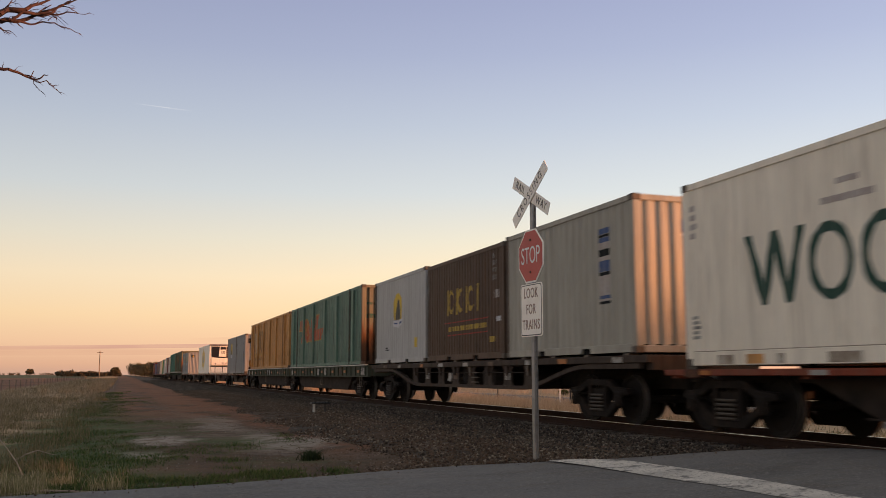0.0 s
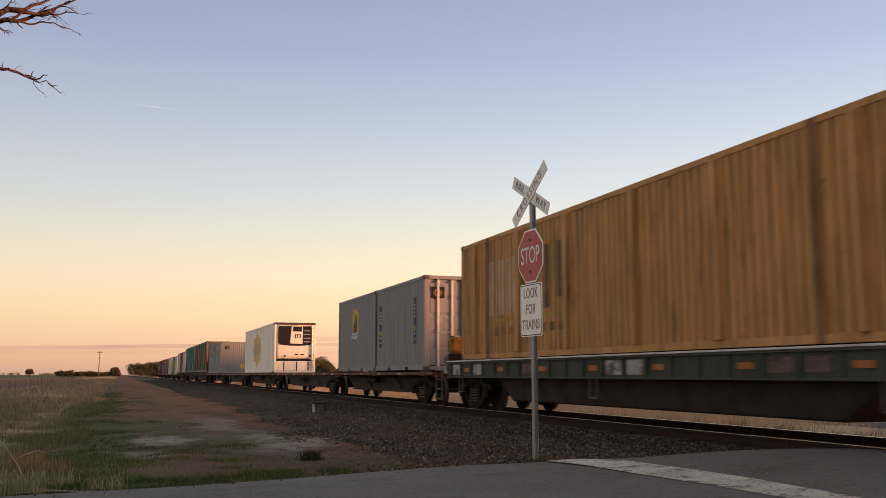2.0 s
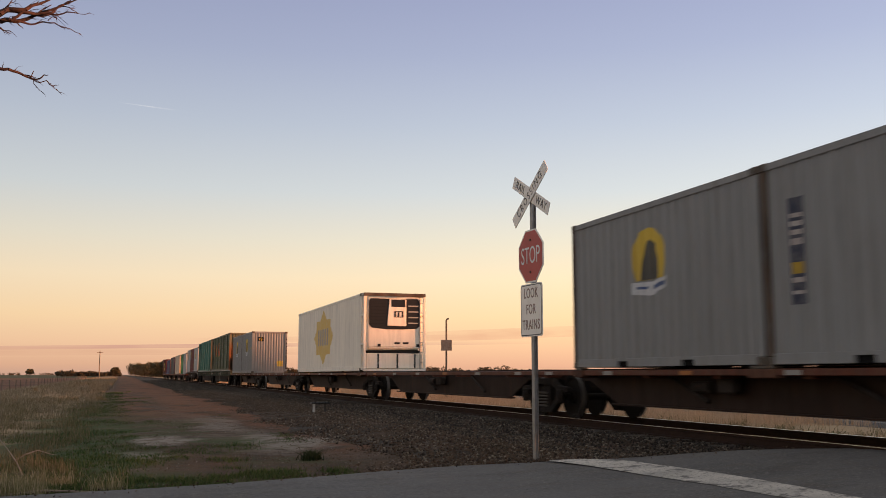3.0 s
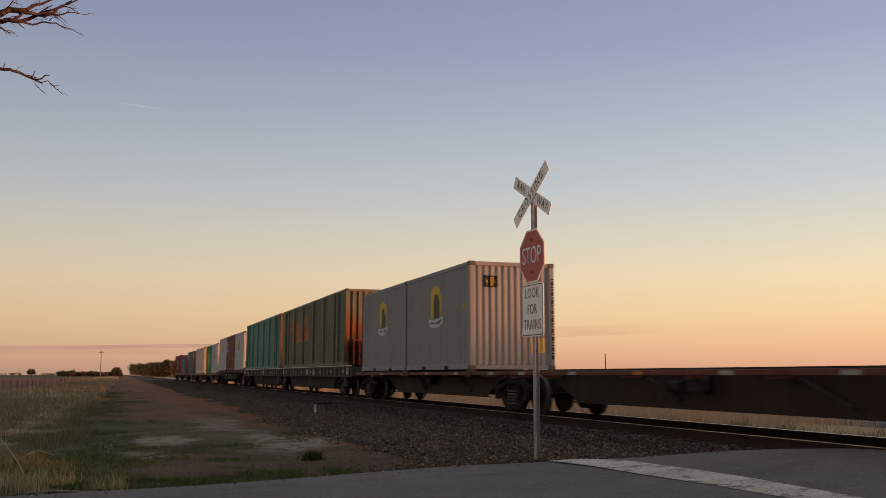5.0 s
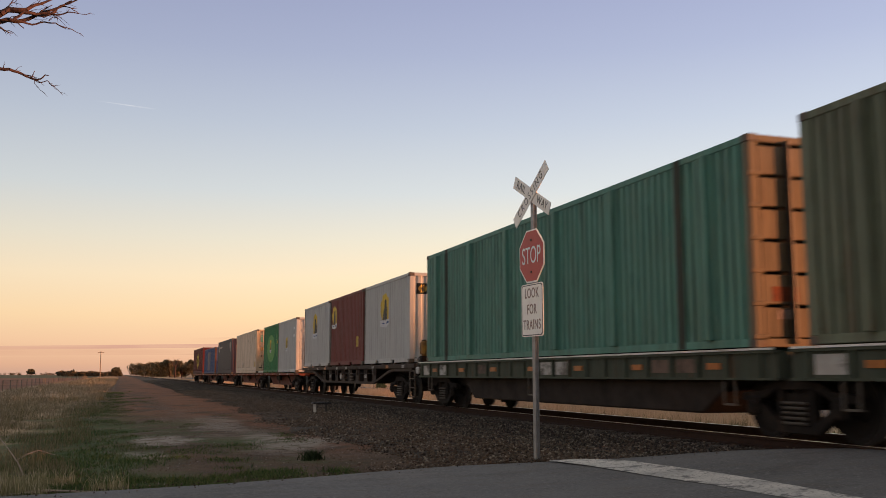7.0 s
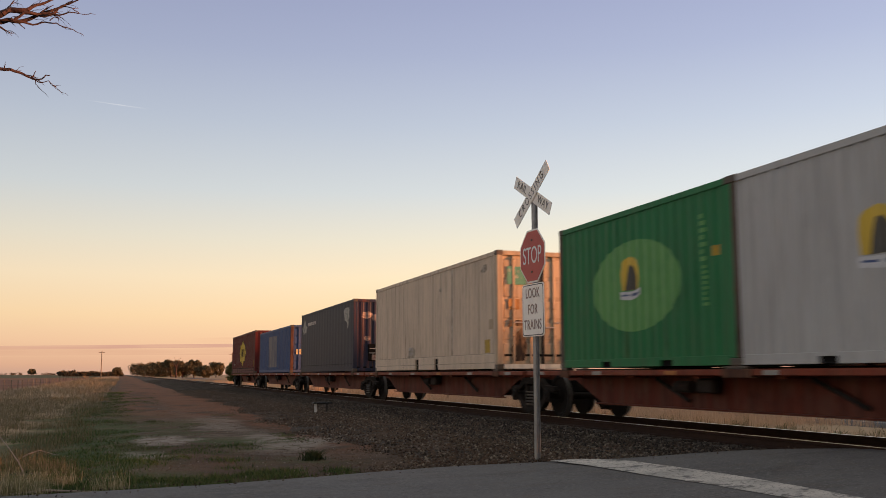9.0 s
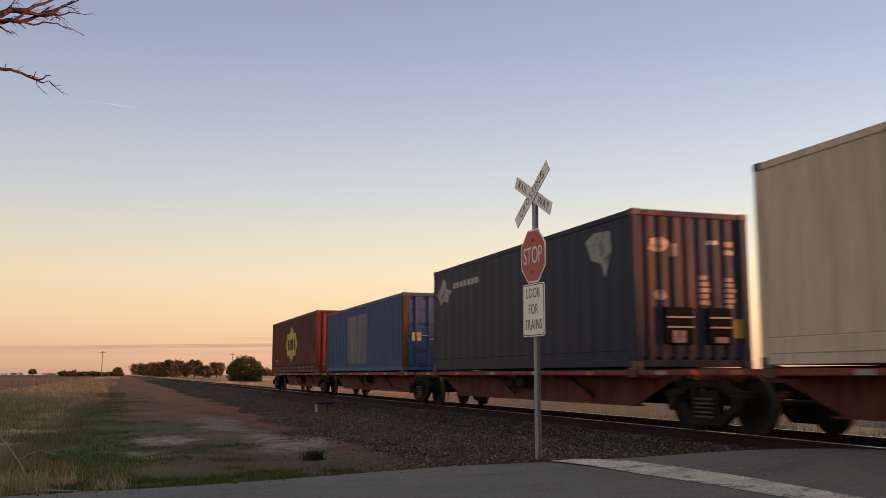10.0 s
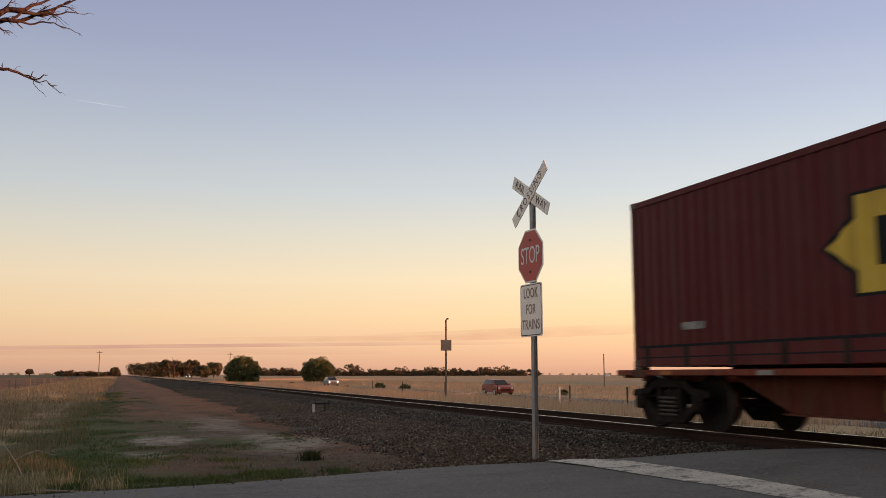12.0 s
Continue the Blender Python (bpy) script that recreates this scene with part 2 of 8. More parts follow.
M["bar_steel"] = material("galvanised_bar", (0.36, 0.34, 0.32), 0.6, 0.15, [((0.25, 0.16, 0.1), 12, 0.55, 0.7, 0.6)])
# near-black that puts the shade of pockets, recesses and gaps into the colour
M["dark_slot"] = material("painted_recess_shade", (0.012, 0.012, 0.012), 0.9, spec=0.03)
M["black_plastic"] = material("black_plastic", (0.015, 0.015, 0.017), 0.45)
M["reflector_white"] = material("white_reflector", (0.27, 0.255, 0.235), 0.4, 0, [((0.22, 0.2, 0.17), 9, 0.5, 0.7, 0.5)])
M["reflector_amber"] = material("amber_reflector", (0.36, 0.12, 0.025), 0.4, 0, [((0.15, 0.06, 0.02), 8, 0.45, 0.7, 0.7)])
M["mark_yellow"] = material("yellow_marking", (0.62, 0.43, 0.07), 0.6, 0, [((0.34, 0.22, 0.05), 3, 0.45, 0.7, 0.7), ((0.5, 0.42, 0.25), 9, 0.55, 0.7, 0.4)], stretch=(1, 1, 0.2), spec=0.1)
M["mark_dark"] = material("dark_marking", (0.022, 0.024, 0.025), 0.85, spec=0.06)
M["mark_jade"] = material("worn_jade_green_notice", (0.10, 0.27, 0.19), 0.6, 0, [((0.42, 0.38, 0.30), 4, 0.56, 0.64, 0.9), ((0.06, 0.17, 0.12), 9, 0.5, 0.65, 0.6)], shift=True)
M["mark_green"] = material("dark_green_marking", (0.02, 0.06, 0.045), 0.5)
M["mark_white"] = material("white_marking", (0.75, 0.75, 0.75), 0.5, 0, [((0.5, 0.5, 0.5), 8, 0.5, 0.7, 0.6)])
M["mark_orange"] = material("orange_red_marking", (0.42, 0.075, 0.025), 0.5, 0, [((0.2, 0.09, 0.05), 4, 0.5, 0.75, 0.6)])
M["mark_gold"] = material("faded_gold_marking", (0.42, 0.27, 0.035), 0.5, 0, [((0.2, 0.12, 0.04), 5, 0.45, 0.7, 0.6)])
M["mark_red"] = material("red_marking", (0.35, 0.03, 0.025), 0.5)
M["mark_blue"] = material("blue_marking", (0.06, 0.095, 0.21), 0.6, 0, [((0.14, 0.15, 0.19), 6, 0.48, 0.66, 0.6)], shift=True)
M["mark_pale"] = material("pale_faded_marking", (0.42, 0.38, 0.35), 0.6, 0, [((0.28, 0.22, 0.2), 5, 0.4, 0.7, 0.7)])
M["mark_lime"] = material("pale_green_marking", (0.115, 0.30, 0.09), 0.5, 0, [((0.07, 0.24, 0.075), 2.5, 0.45, 0.65, 0.6)])
M["galvanised"] = material("galvanised_steel", (0.30, 0.29, 0.28), 0.5, 0.5, [((0.16, 0.15, 0.14), 7, 0.45, 0.7, 0.7)])
M["sign_white"] = material("white_sign_sheeting", (0.90, 0.83, 0.75), 0.45, 0, [((0.74, 0.66, 0.57), 7, 0.5, 0.75, 0.5)])
M["sign_red"] = material("faded_red_sign_sheeting", (0.48, 0.08, 0.065), 0.45, 0, [((0.36, 0.065, 0.055), 5, 0.45, 0.75, 0.6)])
M["letter_black"] = material("faded_black_letters", (0.085, 0.070, 0.068), 0.6)
M["letter_brown"] = material("sun_faded_letters", (0.30, 0.20, 0.165), 0.6, 0, [((0.32, 0.22, 0.19), 20, 0.5, 0.7, 0.6)])
M["letter_white"] = material("white_letters", (0.75, 0.74, 0.72), 0.5)
M["rail"] = material("rusty_rail_side", (0.038, 0.022, 0.016), 0.9, 0.0, [((0.02, 0.013, 0.01), 3, 0.4, 0.7, 0.7)], bump=0.2, spec=0.1)
M["rail_top"] = material("polished_rail_head", (0.78, 0.76, 0.73), 0.3, 1.0)
M["sleeper"] = material("weathered_sleeper", (0.085, 0.07, 0.058), 0.9, 0, [((0.04, 0.034, 0.03), 5, 0.4, 0.7, 0.7)], bump=0.4, vary=0.35)
M["ballast_bed"] = material("ballast_gravel_bed", (0.056, 0.038, 0.026), 0.95, 0, [((0.022, 0.018, 0.015), 18, 0.4, 0.6, 0.9), ((0.13, 0.064, 0.036), 0.35, 0.45, 0.7, 0.8), ((0.11, 0.082, 0.06), 26, 0.58, 0.68, 0.6)], bump=0.9, bump_scale=22)
M["asphalt"] = material("worn_asphalt", (0.134, 0.128, 0.128), 0.9, 0, [((0.178, 0.169, 0.166), 0.5, 0.4, 0.7, 0.8), ((0.08, 0.076, 0.074), 0.8, 0.5, 0.70, 0.7), ((0.14, 0.122, 0.108), 4.5, 0.5, 0.66, 0.6), ((0.03, 0.028, 0.027), 7.0, 0.68, 0.72, 0.8), ((0.31, 0.295, 0.28), 40, 0.54, 0.68, 0.6), ((0.045, 0.043, 0.042), 30, 0.56, 0.70, 0.65)], bump=0.7, bump_scale=90, spec=0.12, stretch=(0.5, 1, 1))
M["line"] = material("worn_white_road_paint", (0.56, 0.51, 0.46), 0.8, 0, [((0.30, 0.28, 0.26), 1.3, 0.45, 0.62, 0.7), ((0.13, 0.122, 0.118), 4.5, 0.54, 0.62, 0.9), ((0.10, 0.098, 0.096), 26, 0.54, 0.62, 0.75)], bump=0.3, bump_scale=100)
M["weathered_end"] = material("weathered_navy_and_maroon_paint", (0.032, 0.037, 0.062), 0.6, 0.0, [((0.12, 0.05, 0.042), 1.7, 0.52, 0.62, 0.9), ((0.022, 0.024, 0.035), 4.5, 0.48, 0.62, 0.8),
    ((0.15, 0.065, 0.035), 8, 0.6, 0.7, 0.7)], stretch=(1, 1, 0.06), bump=0.12, bump_scale=14, spec=0.1, shift=True)
M["mark_faint"] = material("faint_rubbed_marking", (0.15, 0.085, 0.07), 0.7, 0, [((0.1, 0.03, 0.025), 6, 0.45, 0.62, 0.9)], spec=0.1, shift=True)
M["mark_ochre"] = material("grimy_ochre_notice", (0.24, 0.13, 0.025), 0.65, 0, [((0.1, 0.04, 0.02), 9, 0.48, 0.6, 0.8)], spec=0.1, shift=True)
M["mark_torn"] = material("torn_grey_marking", (0.30, 0.29, 0.26), 0.6, 0, [((0.06, 0.06, 0.06), 4, 0.48, 0.62, 0.85)])
M["mark_bars"] = material("pale_pink_grey_marking", (0.30, 0.23, 0.20), 0.6, 0, [((0.12, 0.07, 0.06), 6, 0.42, 0.62, 0.8)])


# ---- building tools ----
def part(name, bm, mat, parent=None, label="", smooth=False):
    me = bpy.data.meshes.new(name)
    bm.to_mesh(me)
    bm.free()
    for m in mat if isinstance(mat, (list, tuple)) else (mat,):
        me.materials.append(m)
    if smooth:
        for p in me.polygons:
            p.use_smooth = True
    ob = new(name, me)
    ob.parent = parent
    return tagged(ob, label)


def share(ob, name, parent, x=0.0, y=0.0, z=0.0, rz=0.0):
    """Another object on the same mesh."""
    twin = new(name, ob.data)
    twin.parent = parent
    twin.location, twin.rotation_euler = (x, y, z), (0, 0, radians(rz))
    return twin


def box(bm, x0, x1, y0, y1, z0, z1, bevel=0.0, mat=0):
    v = [bm.verts.new(p) for p in ((x0, y0, z0), (x1, y0, z0), (x1, y1, z0), (x0, y1, z0), (x0, y0, z1), (x1, y0, z1), (x1, y1, z1), (x0, y1, z1))]
    faces = [bm.faces.new([v[i] for i in q]) for q in ((3, 2, 1, 0), (4, 5, 6, 7), (0, 1, 5, 4), (1, 2, 6, 5), (2, 3, 7, 6), (3, 0, 4, 7))]
    for f in faces:
        f.material_index = mat
    if bevel:
        edges = list({e for f in faces for e in f.edges})
        bmesh.ops.bevel(bm, geom=edges, offset=bevel, segments=1, affect="EDGES")
    return faces


def boxed(*boxes, bevel=0.0):
    bm = bmesh.new()
    for b in boxes:
        box(bm, *b, bevel=bevel)
    return bm


def prism(bm, outline, axis, a, b, mat=0):
    """A closed outline of (u, v), drawn out from a to b along the axis. u, v: y, z for x; x, z for y; x, y for z."""
    def at(u, v, w):
        return {"x": (w, u, v), "y": (u, w, v), "z": (u, v, w)}[axis]
    lo, hi = [bm.verts.new(at(u, v, a)) for u, v in outline], [bm.verts.new(at(u, v, b)) for u, v in outline]
    faces = [bm.faces.new(lo), bm.faces.new(hi)]
    for i in range(len(outline)):
        j = (i + 1) % len(outline)
        faces.append(bm.faces.new((lo[i], lo[j], hi[j], hi[i])))
    bmesh.ops.recalc_face_normals(bm, faces=faces)
    for f in faces:
        f.material_index = mat
    return faces


def tube(bm, p, q, r0, r1=None, sides=8, mat=0):
    """A round bar from p to q, tapering from r0 to r1."""
    p, q = Vector(p), Vector(q)
    r1 = r0 if r1 is None else r1
    m = (q - p).to_track_quat("Z", "Y").to_matrix()
    ring = [Vector((math.cos(2 * math.pi * i / sides), math.sin(2 * math.pi * i / sides), 0)) for i in range(sides)]
    lo, hi = [bm.verts.new(p + m @ (d * r0)) for d in ring], [bm.verts.new(q + m @ (d * r1)) for d in ring]
    faces = [bm.faces.new(lo[::-1]), bm.faces.new(hi)]
    for i in range(sides):
        faces.append(bm.faces.new((lo[i], lo[(i + 1) % sides], hi[(i + 1) % sides], hi[i])))
    for f in faces:
        f.material_index = mat
    return faces


def bulk(name, verts, faces, mat, parent=None, smooth=False):
    """One mesh out of arrays: many loose pieces together."""
    me = bpy.data.meshes.new(name)
    verts, faces = np.asarray(verts, dtype=np.float32), np.asarray(faces, dtype=np.int32)
    k = faces.shape[1]
    me.vertices.add(len(verts))
    me.vertices.foreach_set("co", verts.ravel())
    me.loops.add(faces.size)
    me.loops.foreach_set("vertex_index", faces.ravel())
    me.polygons.add(len(faces))
    me.polygons.foreach_set("loop_start", np.arange(len(faces), dtype=np.int32) * k)
    me.polygons.foreach_set("loop_total", np.full(len(faces), k, dtype=np.int32))
    if smooth:
        me.polygons.foreach_set("use_smooth", np.ones(len(faces), dtype=bool))
    me.update(calc_edges=True)
    me.materials.append(mat)
    ob = new(name, me)
    ob.parent = parent
    return ob


def thing(name, m, label, category, group=""):
    ob = new(name)
    ob.empty_display_size = 0.2
    ob.matrix_basis = m
    return tagged(ob, label, category, group)


def lettering(text, size, mat, parent, x, y, z, squeeze=1.0, turn=0.0, name="lettering", rx=90.0, spacing=1.0, thin=0.012):
    """Raised letters that stand upright and face -y of their parent."""
    cu = bpy.data.curves.new(name, "FONT")
    cu.body, cu.size, cu.align_x, cu.align_y, cu.extrude, cu.space_character = text, size, "CENTER", "CENTER", 0.0015, spacing
    cu.offset = -thin * size
    tmp = bpy.data.objects.new("tmp", cu)
    me = bpy.data.meshes.new_from_object(tmp)
    bpy.data.objects.remove(tmp)
    me.transform(Matrix.Diagonal((squeeze, 1, 1, 1)))
    me.materials.clear()
    me.materials.append(mat)
    ob = new(name, me)
    ob.parent = parent
    ob.matrix_basis = Matrix.Translation((x, y, z)) @ pose(0, 0, 0, 0, turn, 0) @ pose(0, 0, 0, rx, 0, 0)
    return ob


MOVING = []


def rides(ob, y, z, x=TRACK_X):
    """Enters a thing that travels with the train: its place at the start."""
    MOVING.append((ob, [(0.0, pose(x, y, z)), (12.0, pose(x, y - SPEED * 12.0, z))]))
    return ob


# ---- ground, road and track ----
def smooth_step(a, b, v):
    t = min(1.0, max(0.0, (v - a) / (b - a)))
    return t * t * (3 - 2 * t)


def ground_height(x, y):
    z = -0.05 + 0.05 * noise.noise((x * 0.13, y * 0.05, 1.7)) + 0.025 * noise.noise((x * 0.6, y * 0.4, 5.1))
    near = math.hypot(x, y)
    z *= 1.0 - smooth_step(120, 400, near)
    z -= 0.12 * smooth_step(1.5, -3.0, x) * smooth_step(11, 16, y) * (1 - smooth_step(120, 400, near))
    z -= 0.45 * smooth_step(12.5, 17.0, x) * (1 - smooth_step(80, 300, x)) * (1 - smooth_step(200, 600, abs(y)))
    z -= 0.12 * smooth_step(24.0, 24.8, x) * (1 - smooth_step(32, 33, x))
    if 9 < y < 60 and x < 1:
        z += 0.03 * noise.noise((x * 1.7, y * 1.1, 9.0))
    return z


def road_edge(x):
    """The y of the sealed road's far edge."""
    return float(np.interp(x, (-300, -20, -6, -1.1, 0.6, 1.9, 2.6, 3.4, 4.3, 5.2, 5.75, 6.2, 6.9, 7.6, 8.25, 8.8, 9.5, 12, 20, 25), (-25, 8.0, 9.9, 10.68, 10.98, 11.36, 11.64, 11.95, 12.24, 12.28, 12.08, 11.76, 11.42, 11.15, 10.85, 10.4, 10.05, 10.2, 12, 16)))


def road_height(x):
    return 0.004 + 0.262 * smooth_step(4.6, 9.3, x) - 0.70 * smooth_step(11.0, 24.0, x)


def build_ground():
    def steps(edges):
        out = []
        for a, b, n in edges:
            out += [a + (b - a) * i / n for i in range(n)]
        return out + [edges[-1][1]]
    xs = steps([(-4700, -600, 6), (-600, -100, 8), (-100, -14, 14), (-14, 14, 70), (14, 60, 30), (60, 200, 14), (200, 900, 8), (900, 4700, 6)])
    ys = steps([(-4700, -500, 5), (-500, -40, 8), (-40, 5, 10), (5, 50, 90), (50, 150, 50), (150, 600, 30), (600, 1600, 10), (1600, 4700, 6)])
    verts = []
    for y in ys:
        for x in xs:
            z = ground_height(x, y)
            if y < road_edge(x) + 0.6:
                z = min(z, road_height(x) - 0.07)
            verts.append((x, y, z))
    w = len(xs)
    faces = [(j * w + i, j * w + i + 1, (j + 1) * w + i + 1, (j + 1) * w + i) for j in range(len(ys) - 1) for i in range(w - 1)]
    m = bpy.data.materials.new("paddock_earth")
    m.use_nodes = True
    n, l = m.node_tree.nodes, m.node_tree.links
    bsdf = n["Principled BSDF"]
    bsdf.inputs["Roughness"].default_value, bsdf.inputs["Specular IOR Level"].default_value = 0.95, 0.15
    tc, sep = n.new("ShaderNodeTexCoord"), n.new("ShaderNodeSeparateXYZ")
    l.new(tc.outputs["Object"], sep.inputs[0])

    def noisy(scale, detail=5.0, rough=0.6):
        t = n.new("ShaderNodeTexNoise")
        t.inputs["Scale"].default_value, t.inputs["Detail"].default_value, t.inputs["Roughness"].default_value = scale, detail, rough
        l.new(tc.outputs["Object"], t.inputs["Vector"])
        return t.outputs["Fac"]

    def calc(op, a, b):
        k = n.new("ShaderNodeMath")
        k.operation = op
        for i, v in enumerate((a, b)):
            if isinstance(v, (int, float)):
                k.inputs[i].default_value = v
            else:
                l.new(v, k.inputs[i])
        return k.outputs[0]

    def between(v, lo, hi, top=1.0):
        k = n.new("ShaderNodeMapRange")
        k.interpolation_type = "SMOOTHSTEP"
        k.inputs["From Min"].default_value, k.inputs["From Max"].default_value, k.inputs["To Max"].default_value = lo, hi, top
        l.new(v, k.inputs["Value"])
        return k.outputs[0]

    def over(under, colour, fac):
        k = n.new("ShaderNodeMix")
        k.data_type = "RGBA"
        l.new(fac, k.inputs["Factor"])
        if isinstance(under, tuple):
            k.inputs["A"].default_value = (*under, 1)
        else:
            l.new(under, k.inputs["A"])
        if isinstance(colour, tuple):
            k.inputs["B"].default_value = (*colour, 1)
        else:
            l.new(colour, k.inputs["B"])
        return k.outputs["Result"]

    edge = calc("ADD", sep.outputs["X"], calc("MULTIPLY", calc("SUBTRACT", noisy(0.35), 0.5), 3.5))
    fine = noisy(4.0, 8.0, 0.7)
    dirt = over((0.098, 0.060, 0.038), (0.066, 0.043, 0.028), between(noisy(1.3), 0.4, 0.65))
    dirt = over(dirt, (0.145, 0.105, 0.08), between(noisy(0.28), 0.52, 0.62, 0.7))
    dirt = over(dirt, (0.036, 0.027, 0.020), between(noisy(2.2, 8.0, 0.75), 0.54, 0.66, 0.85))
    dirt = over(dirt, (0.065, 0.045, 0.035), between(fine, 0.50, 0.64, 0.8))
    turf = over((0.052, 0.072, 0.024), (0.105, 0.082, 0.042), between(noisy(0.5), 0.46, 0.64))
    turf = over(turf, (0.045, 0.05, 0.022), between(fine, 0.5, 0.7, 0.7))
    straw = over((0.34, 0.24, 0.145), (0.25, 0.17, 0.10), between(noisy(0.12), 0.4, 0.65))
    straw = over(straw, (0.16, 0.11, 0.055), between(fine, 0.5, 0.7, 0.5))
    plough = over((0.175, 0.086, 0.052), (0.12, 0.060, 0.038), between(noisy(0.05), 0.4, 0.65))
    colour = over(dirt, turf, calc("MULTIPLY", between(edge, 1.1, -0.2), between(sep.outputs["Y"], 60, 26)))
    colour = over(colour, straw, calc("MULTIPLY", between(edge, -1.2, -2.6), between(sep.outputs["Y"], 12, 26)))
    colour = over(colour, plough, between(sep.outputs["X"], -9.4, -10.6))
    far_band = between(sep.outputs["Y"], 330, 420)
    colour = over(colour, (0.075, 0.075, 0.04), calc("MULTIPLY", far_band, between(sep.outputs["X"], -9.0, -12.0)))
    colour = over(colour, straw, between(sep.outputs["X"], 12.5, 14.0))
    patches = calc("MULTIPLY", between(noisy(0.30, 8.0, 0.65), 0.47, 0.60, 0.85), calc("MULTIPLY", between(edge, 3.6, 2.4), between(sep.outputs["Y"], 60, 20)))
    colour = over(colour, turf, patches)
    # bleached silt where puddles have dried, and a worn reddish wheel lane, its far red partly painted sunlight
    for px, py, rx, ry, top in ((0.9, 19.6, 0.65, 1.7, 0.8), (3.0, 18.6, 0.75, 3.2, 0.6), (0.2, 16.6, 0.7, 0.8, 0.45), (2.5, 26.0, 0.8, 5.0, 0.5), (1.9, 36.0, 0.6, 7.0, 0.3)):
        dx = calc("DIVIDE", calc("SUBTRACT", edge, px), rx)
        dy = calc("DIVIDE", calc("SUBTRACT", sep.outputs["Y"], py), ry)
        far = calc("ADD", calc("MULTIPLY", dx, dx), calc("MULTIPLY", dy, dy))
        colour = over(colour, (0.28, 0.235, 0.20), calc("MULTIPLY", between(far, 1.2, 0.1, top + 0.15), between(noisy(3.1, 7.0, 0.7), 0.34, 0.54)))
    colour = over(colour, over((0.175, 0.078, 0.042), (0.080, 0.050, 0.032), between(noisy(0.35, 7.0, 0.65), 0.44, 0.60)), calc("MULTIPLY", calc("MULTIPLY", between(sep.outputs["Y"], 22, 36, 0.8), between(edge, -1.2, 0.4)), between(sep.outputs["X"], 6.5, 5.5)))
    red_lane = calc("MULTIPLY", calc("MULTIPLY", between(edge, 1.6, 2.6), between(edge, 4.6, 3.4)), between(noisy(0.5), 0.4, 0.56, 0.75))
    colour = over(colour, (0.195, 0.080, 0.040), calc("MULTIPLY", red_lane, between(sep.outputs["Y"], 22, 32)))
    foot = calc("MULTIPLY", calc("MULTIPLY", between(edge, 3.1, 3.8), between(edge, 5.2, 4.3)), between(noisy(0.8), 0.36, 0.52, 0.85))
    colour = over(colour, (0.155, 0.066, 0.036), calc("MULTIPLY", foot, between(sep.outputs["Y"], 14, 18)))
    l.new(colour, bsdf.inputs["Base Color"])
    bp = n.new("ShaderNodeBump")
    bp.inputs["Strength"].default_value, bp.inputs["Distance"].default_value = 0.6, 0.05
    l.new(noisy(9.0, 8.0, 0.7), bp.inputs["Height"])
    l.new(bp.outputs[0], bsdf.inputs["Normal"])
    tagged(bulk("ground", verts, faces, m, smooth=True), "red dirt, turf and dry paddocks reaching the horizon", "ground", kind="structure")


def build_road():
    xs = [-300, -100, -40] + [-20 + i * 0.5 for i in range(61)] + [12, 14, 17, 20, 22.5, 24.75]
    bm = bmesh.new()
    rows = []
    for x in xs:
        far, z = road_edge(x) + 0.06 * noise.noise((x * 1.9, 0, 0)), road_height(x)
        ys = [far - 10.8, far - 7, far - 4, far - 2, far - 1, far - 0.35, far, far + 0.12]
        zs = [-0.03, 0.0, 0.02, 0.015, 0.01, 0.0, -0.015, -0.10]
        rows.append([bm.verts.new((x, y, z + d)) for y, d in zip(ys, zs)])
    for a, b in zip(rows, rows[1:]):
        for i in range(len(a) - 1):
            bm.faces.new((a[i], b[i], b[i + 1], a[i + 1]))
    bmesh.ops.recalc_face_normals(bm, faces=bm.faces)
    if sum(f.normal.z for f in bm.faces) < 0:
        bmesh.ops.reverse_faces(bm, faces=bm.faces)
    road = tagged(part("road", bm, M["asphalt"], smooth=True), "worn grey asphalt road rising to the railway crossing", "road", kind="structure")
    bm = bmesh.new()
    n = 40
    left, right = [], []
    for i in range(n + 1):
        y = 11.9 - 8.0 * (i / n) ** 1.35
        wob = 0.014 * noise.noise((y * 3.1, 0, 3))
        x0 = float(np.interp(y, (3.9, 7.5, 8.7, 9.6, 10.9, 11.9), (6.0, 5.90, 5.87, 5.77, 5.70, 5.56))) + wob
        x1 = float(np.interp(y, (3.9, 7.0, 8.0, 9.0, 10.0, 11.15, 11.63, 11.9), (6.45, 6.37, 6.41, 6.43, 6.37, 6.27, 6.02, 5.62))) + wob
        left.append(bm.verts.new((x0, y, road_height(x0) + 0.026)))
        right.append(bm.verts.new((x1, y, road_height(x1) + 0.026)))
    for i in range(n):
        bm.faces.new((left[i], left[i + 1], right[i + 1], right[i]))
    bmesh.ops.recalc_face_normals(bm, faces=bm.faces)
    part("stop_line", bm, M["line"], road, "worn white painted stop line")


def ballast_height(x):
    d = x - TRACK_X
    return float(np.interp(d, (-6.3, -4.6, -2.6, -1.75, 1.75, 3.2, 4.4), (-0.075, 0.0, 0.05, 0.105, 0.105, -0.1, -0.40)))


